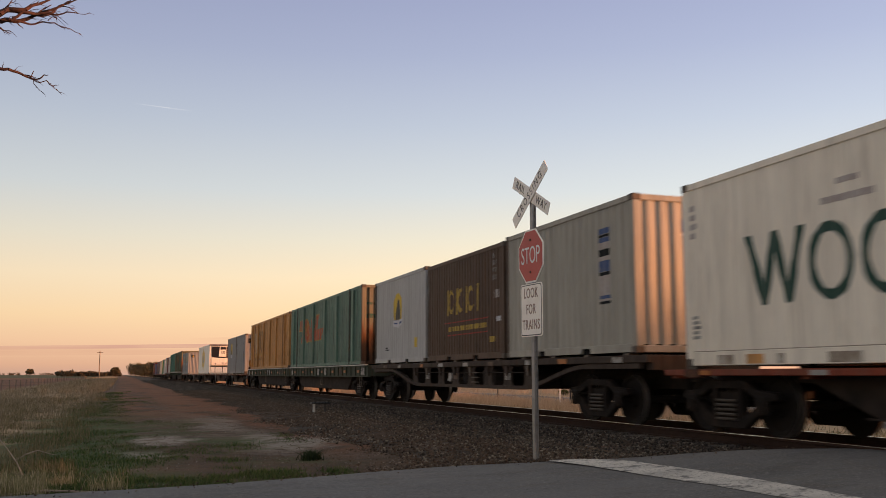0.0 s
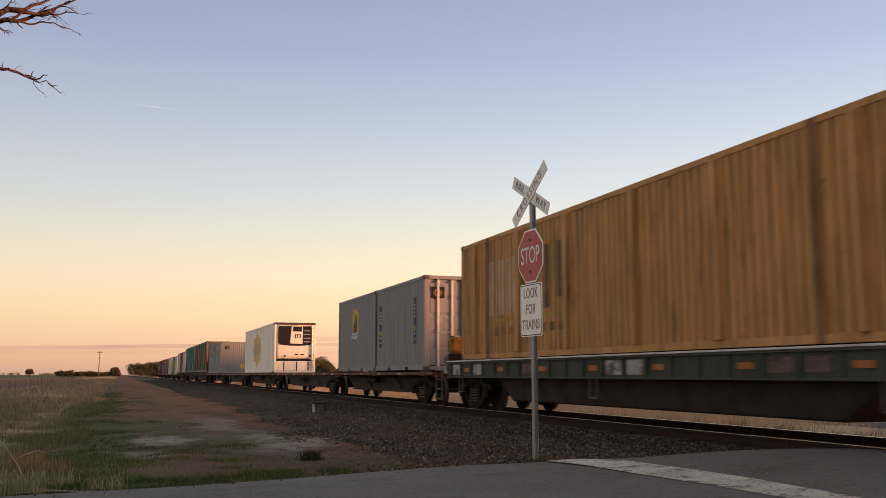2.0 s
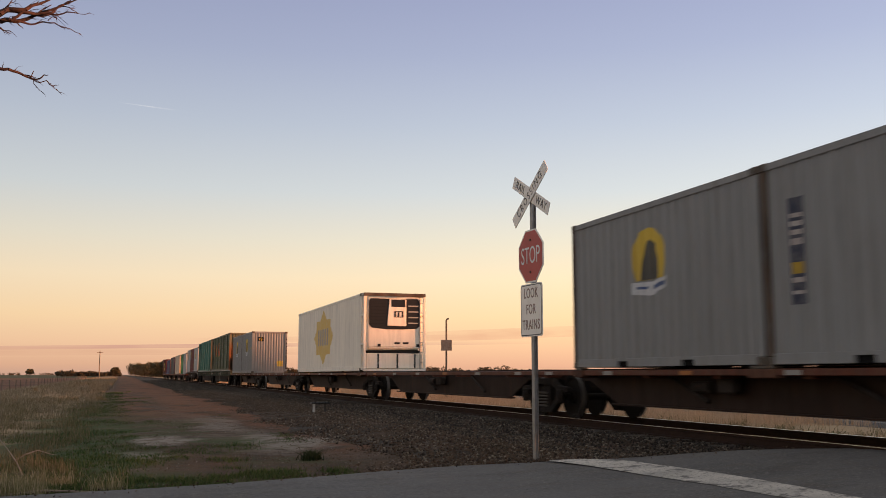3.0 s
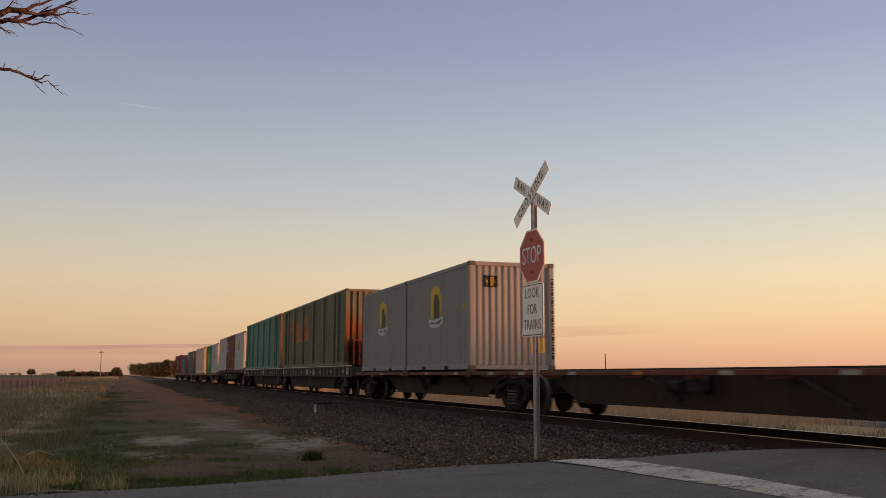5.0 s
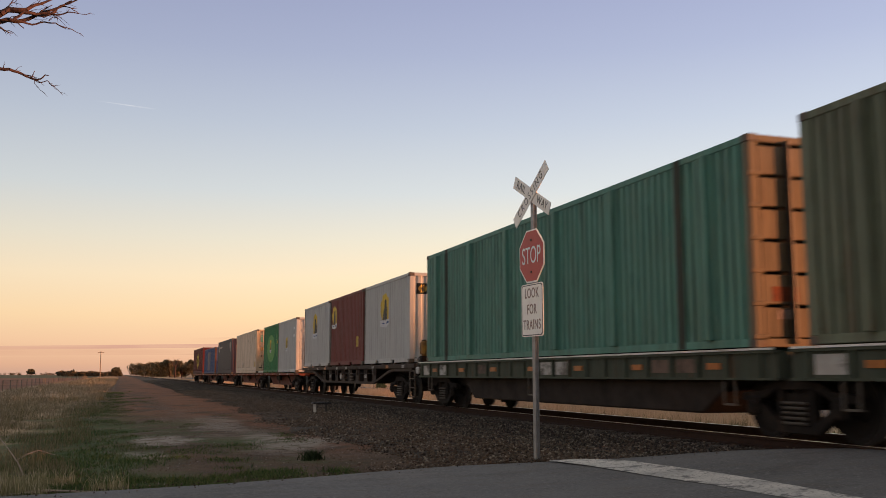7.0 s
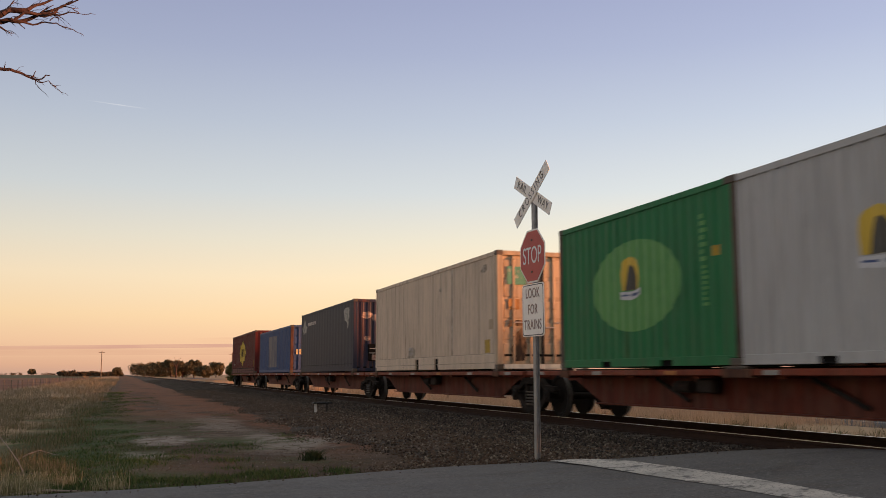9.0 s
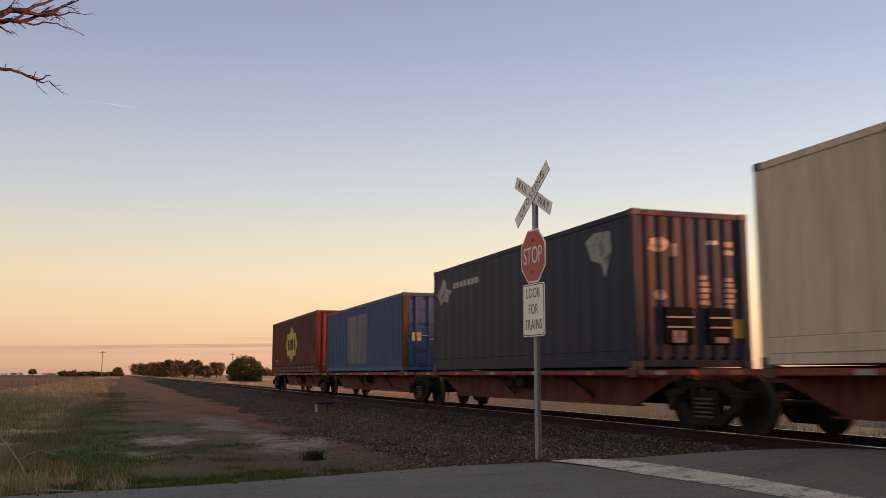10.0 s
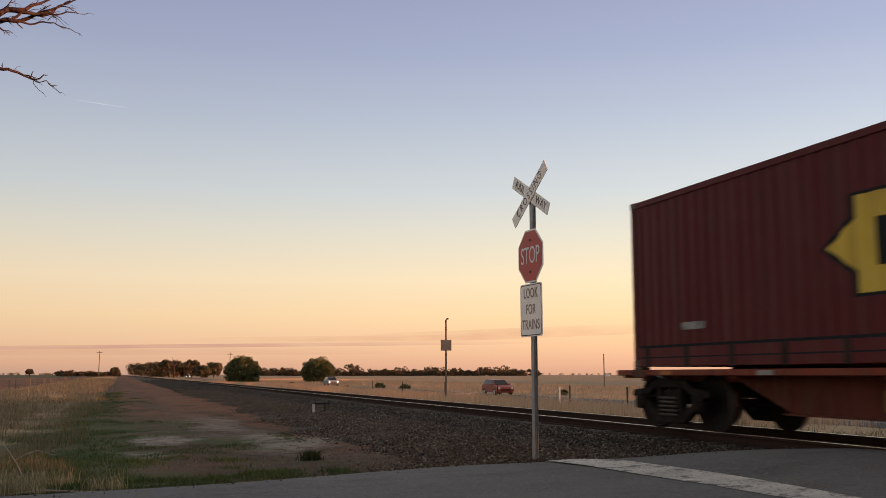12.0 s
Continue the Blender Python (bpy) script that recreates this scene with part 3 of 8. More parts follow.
def build_track():
    xs = [TRACK_X + d for d in (-6.3, -5.5, -4.6, -3.9, -3.2, -2.6, -2.2, -1.75, -1.0, 0, 1.0, 1.75, 2.4, 3.2, 4.4)]
    ys = [-320, -150, -60, -20, 0, 8] + [8 + i * 0.8 for i in range(1, 70)] + [70, 80, 95, 110, 130, 160, 200, 260, 340, 480, 700, 1100, 1700]
    verts, faces = [], []
    for y in ys:
        near = 1 - smooth_step(60, 150, y)
        for k, x in enumerate(xs):
            wob = noise.noise((x * 0.9, y * 0.5, 2.2))
            dx = 0.35 * wob * near if k in (0, 1, 2) else 0
            lift = 0.03 * noise.noise((x * 1.6, y * 1.3, 7.0)) * near
            z = ballast_height(x) + (lift if k not in (0, len(xs) - 1) else 0)
            if y < road_edge(x) + 0.2 and y > 1.2:
                z = min(z, road_height(x) - 0.09)
            verts.append((x + dx, y, z))
    w = len(xs)
    faces = [(j * w + i, j * w + i + 1, (j + 1) * w + i + 1, (j + 1) * w + i) for j in range(len(ys) - 1) for i in range(w - 1)]
    bed = tagged(bulk("ballast", verts, faces, M["ballast_bed"], smooth=True), "dark crushed stone ballast shoulder under the rails", "ballast", kind="structure")
    # the rails: foot, web and head, with a bright running surface
    profile = [(-0.07, 0), (0.07, 0), (0.07, 0.012), (0.012, 0.03), (0.009, 0.115), (0.036, 0.125), (0.036, 0.152), (0.028, 0.158),
               (-0.028, 0.158), (-0.036, 0.152), (-0.036, 0.125), (-0.009, 0.115), (-0.012, 0.03), (-0.07, 0.012)]
    for side in (-1, 1):
        x = TRACK_X + side * 0.7525
        bm = bmesh.new()
        prism(bm, [(x + u, RAIL_Z - 0.16 + v) for u, v in profile], "y", -320, 1700)
        rail = tagged(part("rail", bm, M["rail"]), "rusty steel rail with a polished running surface", "rail", "rails", "structure")
        part("running_surface", boxed((x - 0.022, x + 0.022, -320, 1700, RAIL_Z - 0.001, RAIL_Z + 0.002)), M["rail_top"], rail, "bright polished rail head")
    first = None
    for i in range(230):
        y = 12.6 + i * 0.66
        if first is None:
            first = part("sleeper", boxed((-1.27, 1.27, -0.115, 0.115, -0.12, 0.0), bevel=0.012), M["sleeper"], bed)
            ob = first
            ob.location = (TRACK_X, y, 0.132)
        else:
            ob = share(first, "sleeper", bed, TRACK_X + random.uniform(-0.03, 0.03), y + random.uniform(-0.03, 0.03), 0.132 + random.uniform(-0.012, 0.004), random.uniform(-1, 1))


def stones(rng, n, x0, x1, y0, y1, smin, smax, height, keep=None):
    """n rough little stones on a surface, as arrays."""
    base = np.array([(1, 0, 0), (-1, 0, 0), (0, 1, 0), (0, -1, 0), (0, 0, 1), (0, 0, -1)], dtype=np.float32)
    tri = np.array([(0, 2, 4), (2, 1, 4), (1, 3, 4), (3, 0, 4), (2, 0, 5), (1, 2, 5), (3, 1, 5), (0, 3, 5)])
    x, y = rng.uniform(x0, x1, n), y0 + (y1 - y0) * rng.uniform(0, 1, n) ** 1.7
    if keep is not None:
        ok = keep(x, y)
        x, y = x[ok], y[ok]
        n = len(x)
    z = np.array([height(a, b) for a, b in zip(x, y)])
    s = rng.uniform(smin, smax, n)
    v = base[None] * rng.uniform(0.55, 1.25, (n, 6, 1)) * np.stack([np.ones(n), rng.uniform(0.6, 1, n), rng.uniform(0.5, 0.9, n)], 1)[:, None] + rng.uniform(-0.2, 0.2, (n, 6, 3))
    a, b = rng.uniform(0, 6.3, n), rng.uniform(-0.6, 0.6, n)
    ca, sa, cb, sb = np.cos(a)[:, None], np.sin(a)[:, None], np.cos(b)[:, None], np.sin(b)[:, None]
    vx, vz = v[..., 0] * cb - v[..., 2] * sb, v[..., 0] * sb + v[..., 2] * cb
    vx, vy = vx * ca - v[..., 1] * sa, vx * sa + v[..., 1] * ca
    v = np.stack([vx, vy, vz], -1) * s[:, None, None] + np.stack([x, y, z + 0.25 * s], 1)[:, None]
    f = tri[None] + (np.arange(n) * 6)[:, None, None]
    return v.reshape(-1, 3), f.reshape(-1, 3)


build_ground()
build_road()
build_track()
rng = np.random.default_rng(4)
M["stones"] = island_material("ballast_stones", [(0.018, 0.012, 0.008), (0.036, 0.023, 0.014), (0.058, 0.036, 0.021), (0.074, 0.041, 0.025), (0.065, 0.046, 0.032), (0.085, 0.060, 0.041), (0.10, 0.058, 0.035), (0.13, 0.098, 0.072), (0.24, 0.19, 0.14)], 0.85)


def in_bed(x, y):
    edge = np.array([road_edge(a) for a in x])
    return (y > edge + 0.05) & (x > 3.5 + 0.5 * np.sin(y * 0.9) + 0.3 * np.sin(y * 2.3) + rng.uniform(0, 1, len(x)) ** 2 * 2.6) & ~((np.abs(x - TRACK_X) < 1.2) & (y > 30))


v, f = stones(rng, 60000, 3.2, 7.2, 10.3, 80, 0.012, 0.040, lambda x, y: ballast_height(x), in_bed)
tagged(bulk("ballast_stones", v, f, M["stones"]), "loose brown ballast stones mixed with dirt", "stones", kind="stuff")
M["grey_stones"] = island_material("grey_ballast_stones", [(0.010, 0.008, 0.006), (0.017, 0.013, 0.010), (0.027, 0.020, 0.015), (0.038, 0.028, 0.021), (0.055, 0.034, 0.022), (0.060, 0.046, 0.035), (0.085, 0.068, 0.053), (0.19, 0.155, 0.12)], 0.85)
v, f = stones(rng, 75000, 6.4, 11.9, 10.3, 80, 0.014, 0.042, lambda x, y: ballast_height(x), in_bed)
v2, f2 = stones(rng, 22000, 4.2, 11.7, 76, 210, 0.04, 0.085, lambda x, y: ballast_height(x))
v, f = np.concatenate([v, v2]), np.concatenate([f, f2 + len(v)])
tagged(bulk("ballast_stones", v, f, M["grey_stones"]), "loose dark grey ballast stones beside the rails", "stones", kind="stuff")
M["pebbles"] = island_material("dirt_clods_and_pebbles", [(0.075, 0.048, 0.032), (0.11, 0.070, 0.047), (0.15, 0.10, 0.068), (0.19, 0.145, 0.115), (0.26, 0.22, 0.185)], 0.95, 0.1)
v, f = stones(rng, 16000, -3.2, 4.6, 10.6, 42, 0.005, 0.018, lambda x, y: ground_height(x, y) + 0.004, lambda x, y: (y > np.array([road_edge(a) for a in x]) + 0.1) & (np.sin(x * 1.3 + y * 0.7) + np.sin(y * 1.9 - x) + rng.uniform(-1.5, 1.5, len(x)) > -0.4))
tagged(bulk("dirt_clods", v, f, M["pebbles"]), "brown clods and pebbles strewn over bare dirt", "pebbles", kind="stuff")


# ---- containers ----
HALF = 1.24
M["post_dirt"] = material("dirty_lifting_post", (0.24, 0.125, 0.055), 0.8, 0, [((0.07, 0.042, 0.025), 3, 0.45, 0.65, 0.7)], bump=0.2, stretch=(1, 1, 0.4), spec=0.08, shift=True)
M["mark_figure"] = material("dim_grey_figure", (0.075, 0.07, 0.06), 0.6, 0, [((0.16, 0.13, 0.06), 4, 0.5, 0.65, 0.6)], stretch=(1, 1, 0.3))
M["rust_frame"] = material("rusty_red_frame", (0.20, 0.055, 0.025), 0.8, 0, [((0.07, 0.03, 0.02), 6, 0.45, 0.65, 0.8)], spec=0.08)
M["mark_navy"] = material("faded_slate_marking_strip", (0.045, 0.048, 0.075), 0.6, 0, [((0.15, 0.145, 0.14), 5, 0.46, 0.66, 0.7)])
M["soot"] = material("sooty_grime", (0.045, 0.036, 0.030), 0.85, 0, [((0.30, 0.18, 0.10), 4, 0.46, 0.6, 0.9)], stretch=(1, 1, 0.4), spec=0.05)
M["mark_faded"] = material("pale_ghost_marking", (0.52, 0.40, 0.27), 0.6, 0, [((0.36, 0.2, 0.07), 3, 0.4, 0.7, 0.7)])
M["mark_smoke"] = material("smoky_faded_marking", (0.13, 0.085, 0.04), 0.6, 0, [((0.3, 0.17, 0.05), 3, 0.4, 0.7, 0.8)])
M["mark_sand"] = material("sandy_yellow_marking", (0.62, 0.50, 0.26), 0.6, 0, [((0.66, 0.6, 0.5), 3, 0.4, 0.7, 0.7)])
M["mark_chalk"] = material("chalky_white_marking", (0.56, 0.56, 0.57), 0.6, 0, [((0.36, 0.36, 0.38), 5, 0.48, 0.66, 0.7)], spec=0.1)
M["mark_straw"] = material("faded_straw_yellow_marking", (0.72, 0.50, 0.17), 0.6, 0, [((0.74, 0.62, 0.40), 3, 0.45, 0.7, 0.6)], spec=0.1)
M["post_dark"] = material("dark_dirty_lifting_post", (0.05, 0.055, 0.045), 0.8, 0, [((0.10, 0.06, 0.035), 3, 0.5, 0.7, 0.7)], stretch=(1, 1, 0.4), spec=0.08, shift=True)
M["mark_bleached"] = material("bleached_blue_panel", (0.26, 0.225, 0.20), 0.7, 0, [((0.12, 0.125, 0.155), 3.0, 0.42, 0.62, 0.8), ((0.08, 0.09, 0.13), 8.0, 0.52, 0.62, 0.7)], stretch=(1, 1, 0.12), spec=0.1)
M["cream_stain"] = material("grey_brown_stain", (0.24, 0.19, 0.14), 0.8, 0, [((0.50, 0.45, 0.38), 5, 0.4, 0.65, 0.8)])
PITCH = {"wave": (0.28, 0.026), "fine": (0.24, 0.018), "rib": (0.215, 0.05), "flat": (0.60, 0.006), "deep": (0.26, 0.10), "soft": (0.185, 0.02)}




def wave_at(style):
    return (0, 0.58, 0.65, 0.93, 1.0) if style in ("rib", "deep") else (0, 0.36, 0.48, 0.88, 1.0)


def wave(style, u):
    """How far the pressed wall lies behind its outer face, u metres along it."""
    pitch, deep = PITCH[style]
    k = (u / pitch) % 1.0
    return deep * float(np.interp(k, wave_at(style), (0, 0, 1, 1, 0)))


def wave_stops(style, a, b):
    pitch, stops = PITCH[style][0], [a]
    i = math.floor(a / pitch)
    while i * pitch < b:
        for k in wave_at(style)[:4]:
            u = (i + k) * pitch
            if a + 1e-4 < u < b - 1e-4:
                stops.append(u)
        i += 1
    return stops + [b]


def pressed_wall(style, length, z0, z1):
    """A pressed sheet wall along y, centred, its outer face at x = 0, facing -x."""
    bm = bmesh.new()
    lo, hi, lo2, hi2 = [], [], [], []
    for u in wave_stops(style, -length / 2, length / 2):
        d = wave(style, u)
        lo.append(bm.verts.new((d, u, z0)))
        hi.append(bm.verts.new((d, u, z1)))
        lo2.append(bm.verts.new((d + 0.012, u, z0)))
        hi2.append(bm.verts.new((d + 0.012, u, z1)))
    for i in range(len(lo) - 1):
        bm.faces.new((lo[i + 1], lo[i], hi[i], hi[i + 1]))
        bm.faces.new((lo2[i], lo2[i + 1], hi2[i + 1], hi2[i]))
        bm.faces.new((hi[i + 1], hi[i], hi2[i], hi2[i + 1]))
        bm.faces.new((lo[i], lo[i + 1], lo2[i + 1], lo2[i]))
    bm.faces.new((lo[0], lo2[0], hi2[0], hi[0]))
    bm.faces.new((lo2[-1], lo[-1], hi[-1], hi2[-1]))
    return bm


def decal(outline, depth, step=0.025):
    """A painted shape on a wall: closed outlines of (u, z), filled, laid 4 mm over the wall's relief. u runs to the viewer's right."""
    outlines = outline if isinstance(outline[0][0], (tuple, list)) else [outline]
    us = [u for o in outlines for u, _ in o]
    n = max(2, int((max(us) - min(us)) / step))
    cuts = sorted({min(us) + (max(us) - min(us)) * i / n for i in range(n + 1)} | set(us))

    def spans(u):
        zs = []
        for o in outlines:
            for (a, za), (b, zb) in zip(o, list(o[1:]) + [o[0]]):
                if (a <= u < b) or (b <= u < a):
                    zs.append(za + (zb - za) * (u - a) / (b - a))
        zs.sort()
        return list(zip(zs[::2], zs[1::2]))
    bm = bmesh.new()
    for a, b in zip(cuts, cuts[1:]):
        if b - a < 1e-5:
            continue
        e = (b - a) * 1e-3
        sa, sb = spans(a + e), spans(b - e)
        for (l0, h0), (l1, h1) in zip(sa, sb):
            da, db = depth(a) - 0.004, depth(b) - 0.004
            q = [bm.verts.new(p) for p in ((da, -a, l0), (db, -b, l1), (db, -b, h1), (da, -a, h0))]
            bm.faces.new(q)
    bmesh.ops.remove_doubles(bm, verts=bm.verts, dist=0.006)
    return bm


def oval(u, z, ru, rz, n=28, a0=0.0, a1=360.0):
    return [(u + ru * math.cos(radians(a0 + (a1 - a0) * i / n)), z + rz * math.sin(radians(a0 + (a1 - a0) * i / n))) for i in range(n if a1 - a0 == 360 else n + 1)]


def bar(u0, u1, z0, z1, lean=0.0):
    return [(u0, z0), (u1, z0), (u1 + lean, z1), (u0 + lean, z1)]


def star(u, z, ru, rz):
    """A square with a point on each side."""
    a, b, p = 0.74, 0.62, 0.34
    return [(u + ru * s, z + rz * t) for s, t in ((-a, -b), (-p, -b), (0, -1), (p, -b), (a, -b), (a, -p), (1, 0), (a, p), (a, b), (p, b), (0, 1), (-p, b), (-a, b), (-a, p), (-1, 0), (-a, -p))]


def container(name, length, height, mat, label, style="wave", end="wave", end_mat=None, posts=(), decals=(), end_decals=(), slots=False,
              base_rail=0.16, rail_mat=None, bar_mat=None, rear_post=None, front_post=None):
    """A freight container along y on z = 0. end: the look of the end at -y. u of decals counts from the middle to the viewer's right (-y)."""
    ob = thing(name, pose(0, 0, 0), label, "container", "freight containers on the train")
    half, w, end_mat, rail_mat = length / 2, HALF, end_mat or mat, rail_mat or mat
    top = height - 0.115
    inset = 0.012
    wall = part("side_wall", pressed_wall(style, length - 0.30, base_rail, top), mat, ob)
    wall.location.x = -w + inset
    share(wall, "side_wall", ob, w - inset, 0, 0, 180)
    part("roof", boxed((-w + 0.06, w - 0.06, -half + 0.06, half - 0.06, height - 0.05, height - 0.02)), mat, ob)
    part("floor", boxed((-w + 0.08, w - 0.08, -half + 0.05, half - 0.05, base_rail - 0.06, base_rail - 0.005)), M["dark_slot"], ob)
    top_rail = part("top_rail", boxed((-w, -w + 0.07, -half + 0.17, half - 0.17, top - 0.004, height - 0.012), bevel=0.008), rail_mat, ob)
    share(top_rail, "top_rail", ob, 0, 0, 0, 180)
    pockets = [(c, 0.36) for c in (slots if isinstance(slots, tuple) else (-1.05, 1.05))] if slots else []
    runs, a = [], -half + 0.17
    for c, wd in pockets:
        runs.append((a, c - wd / 2))
        a = c + wd / 2
    runs.append((a, half - 0.17))
    for a, b in runs:
        rail = part("bottom_rail", boxed((-w, -w + 0.06, a, b, 0.012, base_rail + 0.004), bevel=0.006), rail_mat, ob)
        share(rail, "bottom_rail", ob, 0, 0, 0, 180)
    for c, wd in pockets:
        lintel = part("pocket_lintel", boxed((-w, -w + 0.06, c - wd / 2, c + wd / 2, base_rail - 0.045, base_rail + 0.004)), rail_mat, ob)
        share(lintel, "pocket_lintel", ob, 0, 0, 0, 180)
    for c, wd in pockets:
        # a solid block, coloured as the shade inside the pocket
        part("fork_pocket", boxed((-w + 0.05, w - 0.05, c - wd / 2, c + wd / 2, 0.02, base_rail - 0.045)), M["dark_slot"], ob, "fork pocket, its inner shade painted near-black")
    post = part("corner_post", boxed((-w + 0.004, -w + 0.16, -half + 0.004, -half + 0.16, 0.118, height - 0.118), bevel=0.012), front_post or end_mat, ob)
    share(post, "corner_post", ob, 0, 0, 0, 180)
    part("corner_post", boxed((w - 0.16, w - 0.004, -half + 0.004, -half + 0.16, 0.118, height - 0.118), bevel=0.012), front_post or end_mat, ob)
    part("corner_post", boxed((-w + 0.004, -w + 0.16, half - 0.16, half - 0.004, 0.118, height - 0.118), bevel=0.012), rear_post or mat, ob, "grimy brown corner post" if rear_post else "")
    bm = bmesh.new()
    box(bm, -0.085, 0.085, -0.09, 0.09, 0, 0.118, bevel=0.01)
    box(bm, -0.088, 0.088, -0.035, 0.035, 0.035, 0.08)
    cast = None
    for sx in (-1, 1):
        for sy in (-1, 1):
            for z in (0, height - 0.118):
                x, y = sx * (w - 0.083), sy * (half - 0.088)
                if cast is None:
                    cast = part("corner_casting", bm, M["casting"], ob)
                    cast.location = (x, y, z)
                else:
                    share(cast, "corner_casting", ob, x, y, z)
    if posts:
        rib = None
        for u in posts:
            if abs(abs(u) - 6.0) < 0.2:
                part("lifting_post", boxed((-w - 0.012, -w + 0.05, -u - 0.10, -u + 0.10, 0.02, height - 0.02), bevel=0.012), M["post_dirt"] if mat is M["mustard"] else M["post_dark"], ob, "dirty lifting post")
            elif rib is None:
                rib = part("side_post", boxed((-0.085, 0.05, -0.085, 0.085, base_rail, top), bevel=0.015), mat, ob)
                rib.location = (-w + 0.002, -u, 0)
            else:
                share(rib, "side_post", ob, -w + 0.002, -u, 0)
    # the end that faces -y
    width = 2 * w - 0.32
    if end in PITCH:
        e = part("end_wall", pressed_wall(end, width, 0.118, top), end_mat, ob)
        e.location, e.rotation_euler = (0, -half + 0.03, 0), (0, 0, radians(90))
    elif end == "doors":
        rows = 5
        step = (top - 0.22) / rows
        for sx in (-1, 1):
            bm = bmesh.new()
            x0, x1 = sorted((sx * 0.012, sx * (width / 2)))
            box(bm, x0, x1, -half + 0.075, -half + 0.105, 0.13, top - 0.01, bevel=0.008)
            door = part("door", bm, end_mat, ob)
            # pressed panels: sloping shoulders above and below a flat face
            bm = bmesh.new()
            prism(bm, [(-half + 0.078, 0.0), (-half + 0.064, 0.05), (-half + 0.064, step - 0.10), (-half + 0.078, step - 0.05)], "x", x0 + 0.05, x1 - 0.05)
            panel = part("door_panel", bm, end_mat, door)
            panel.location.z = 0.19
            for k in range(1, rows):
                share(panel, "door_panel", door, 0, 0, 0.19 + k * step)
            for k in (0.30, 0.72):
                x = sx * width / 2 * k
                bm = bmesh.new()
                box(bm, x - 0.036, x + 0.036, -half + 0.034, -half + 0.06, 0.06, top + 0.03, bevel=0.01)
                for z in (0.10, 0.8, 1.5, top - 0.12):
                    box(bm, x - 0.045, x + 0.045, -half + 0.016, -half + 0.075, z, z + 0.06, bevel=0.006)
                part("locking_bar", bm, bar_mat or M["bar_pale"], door, "" if bar_mat else "pale galvanised locking bar")
                part("bar_handle", boxed((min(x, x - sx * 0.40), max(x, x - sx * 0.40), -half + 0.006, -half + 0.022, 1.02 + 0.12 * (k > 0.5), 1.055 + 0.12 * (k > 0.5)), bevel=0.006), M["bar_steel"], door, "galvanised door handle")
            for z in (0.32, 0.95, 1.6, 2.25):
                xx = sx * (width / 2 + 0.03)
                part("hinge", boxed((xx - 0.08, xx + 0.06, -half + 0.012, -half + 0.075, z, z + 0.09), bevel=0.01), end_mat, door)
            part("door_gasket", boxed((min(sx * 0.004, sx * 0.03), max(sx * 0.004, sx * 0.03), -half + 0.03, -half + 0.075, 0.13, top - 0.01)), M["black_plastic"], door, "black rubber gasket")
    elif end == "planks":
        # backing coloured as the shade between the door panels
        part("end_wall", boxed((-width / 2, width / 2, -half + 0.09, -half + 0.12, 0.13, top - 0.01)), M["dark_slot"], ob)
        step = (top - 0.16) / 6
        plank = None
        for k in range(6):
            for x in (-0.83, -0.277, 0.277, 0.83):
                if plank is None:
                    plank = part("door_panel", boxed((-0.235, 0.235, -half + 0.03, -half + 0.092, 0.0, step - 0.045), bevel=0.015), end_mat, ob)
                    plank.location = (x, 0, 0.15)
                else:
                    share(plank, "door_panel", ob, x, 0, 0.15 + k * step)
            part("hinge", boxed((-w - 0.03, -w + 0.2, -half - 0.012, -half + 0.03, 0.12 + k * step, 0.19 + k * step), bevel=0.012), end_mat, ob)
        for x in (-0.555, 0.0, 0.555):
            bm = bmesh.new()
            tube(bm, (x, -half + 0.005, 0.06), (x, -half + 0.005, top + 0.03), 0.045, sides=8)
            part("locking_bar", bm, M["dark_bar"], ob, "greasy dark locking bar")
    part("header", boxed((-w + 0.17, w - 0.17, -half + 0.01, -half + 0.09, top - 0.006, height - 0.008), bevel=0.01), end_mat, ob)
    part("end_sill", boxed((-w + 0.17, w - 0.17, -half + 0.01, -half + 0.09, 0.01, 0.135), bevel=0.01), end_mat, ob)
    back = part("end_wall", pressed_wall("wave", width, 0.118, top), mat, ob)
    back.location, back.rotation_euler = (0, half - 0.03, 0), (0, 0, radians(-90))
    part("header", boxed((-w + 0.17, w - 0.17, half - 0.09, half - 0.01, top - 0.006, height - 0.008)), mat, ob)
    part("end_sill", boxed((-w + 0.17, w - 0.17, half - 0.09, half - 0.01, 0.01, 0.135)), mat, ob)
    for what, outline, m, *up in decals:
        d = part(what, decal(outline, lambda u: wave(style, -u) - (up[0] if up else 0.0)), m, ob)
        d.location.x = -w + inset
    for what, outline, m in end_decals:
        flat = (lambda u: wave(end, -u)) if end in PITCH else (lambda u: 0.015 if end == "doors" else -0.002)
        d = part(what, decal(outline, flat), m, ob)
        d.location, d.rotation_euler = (0, -half + 0.03, 0), (0, 0, radians(90))
    return ob


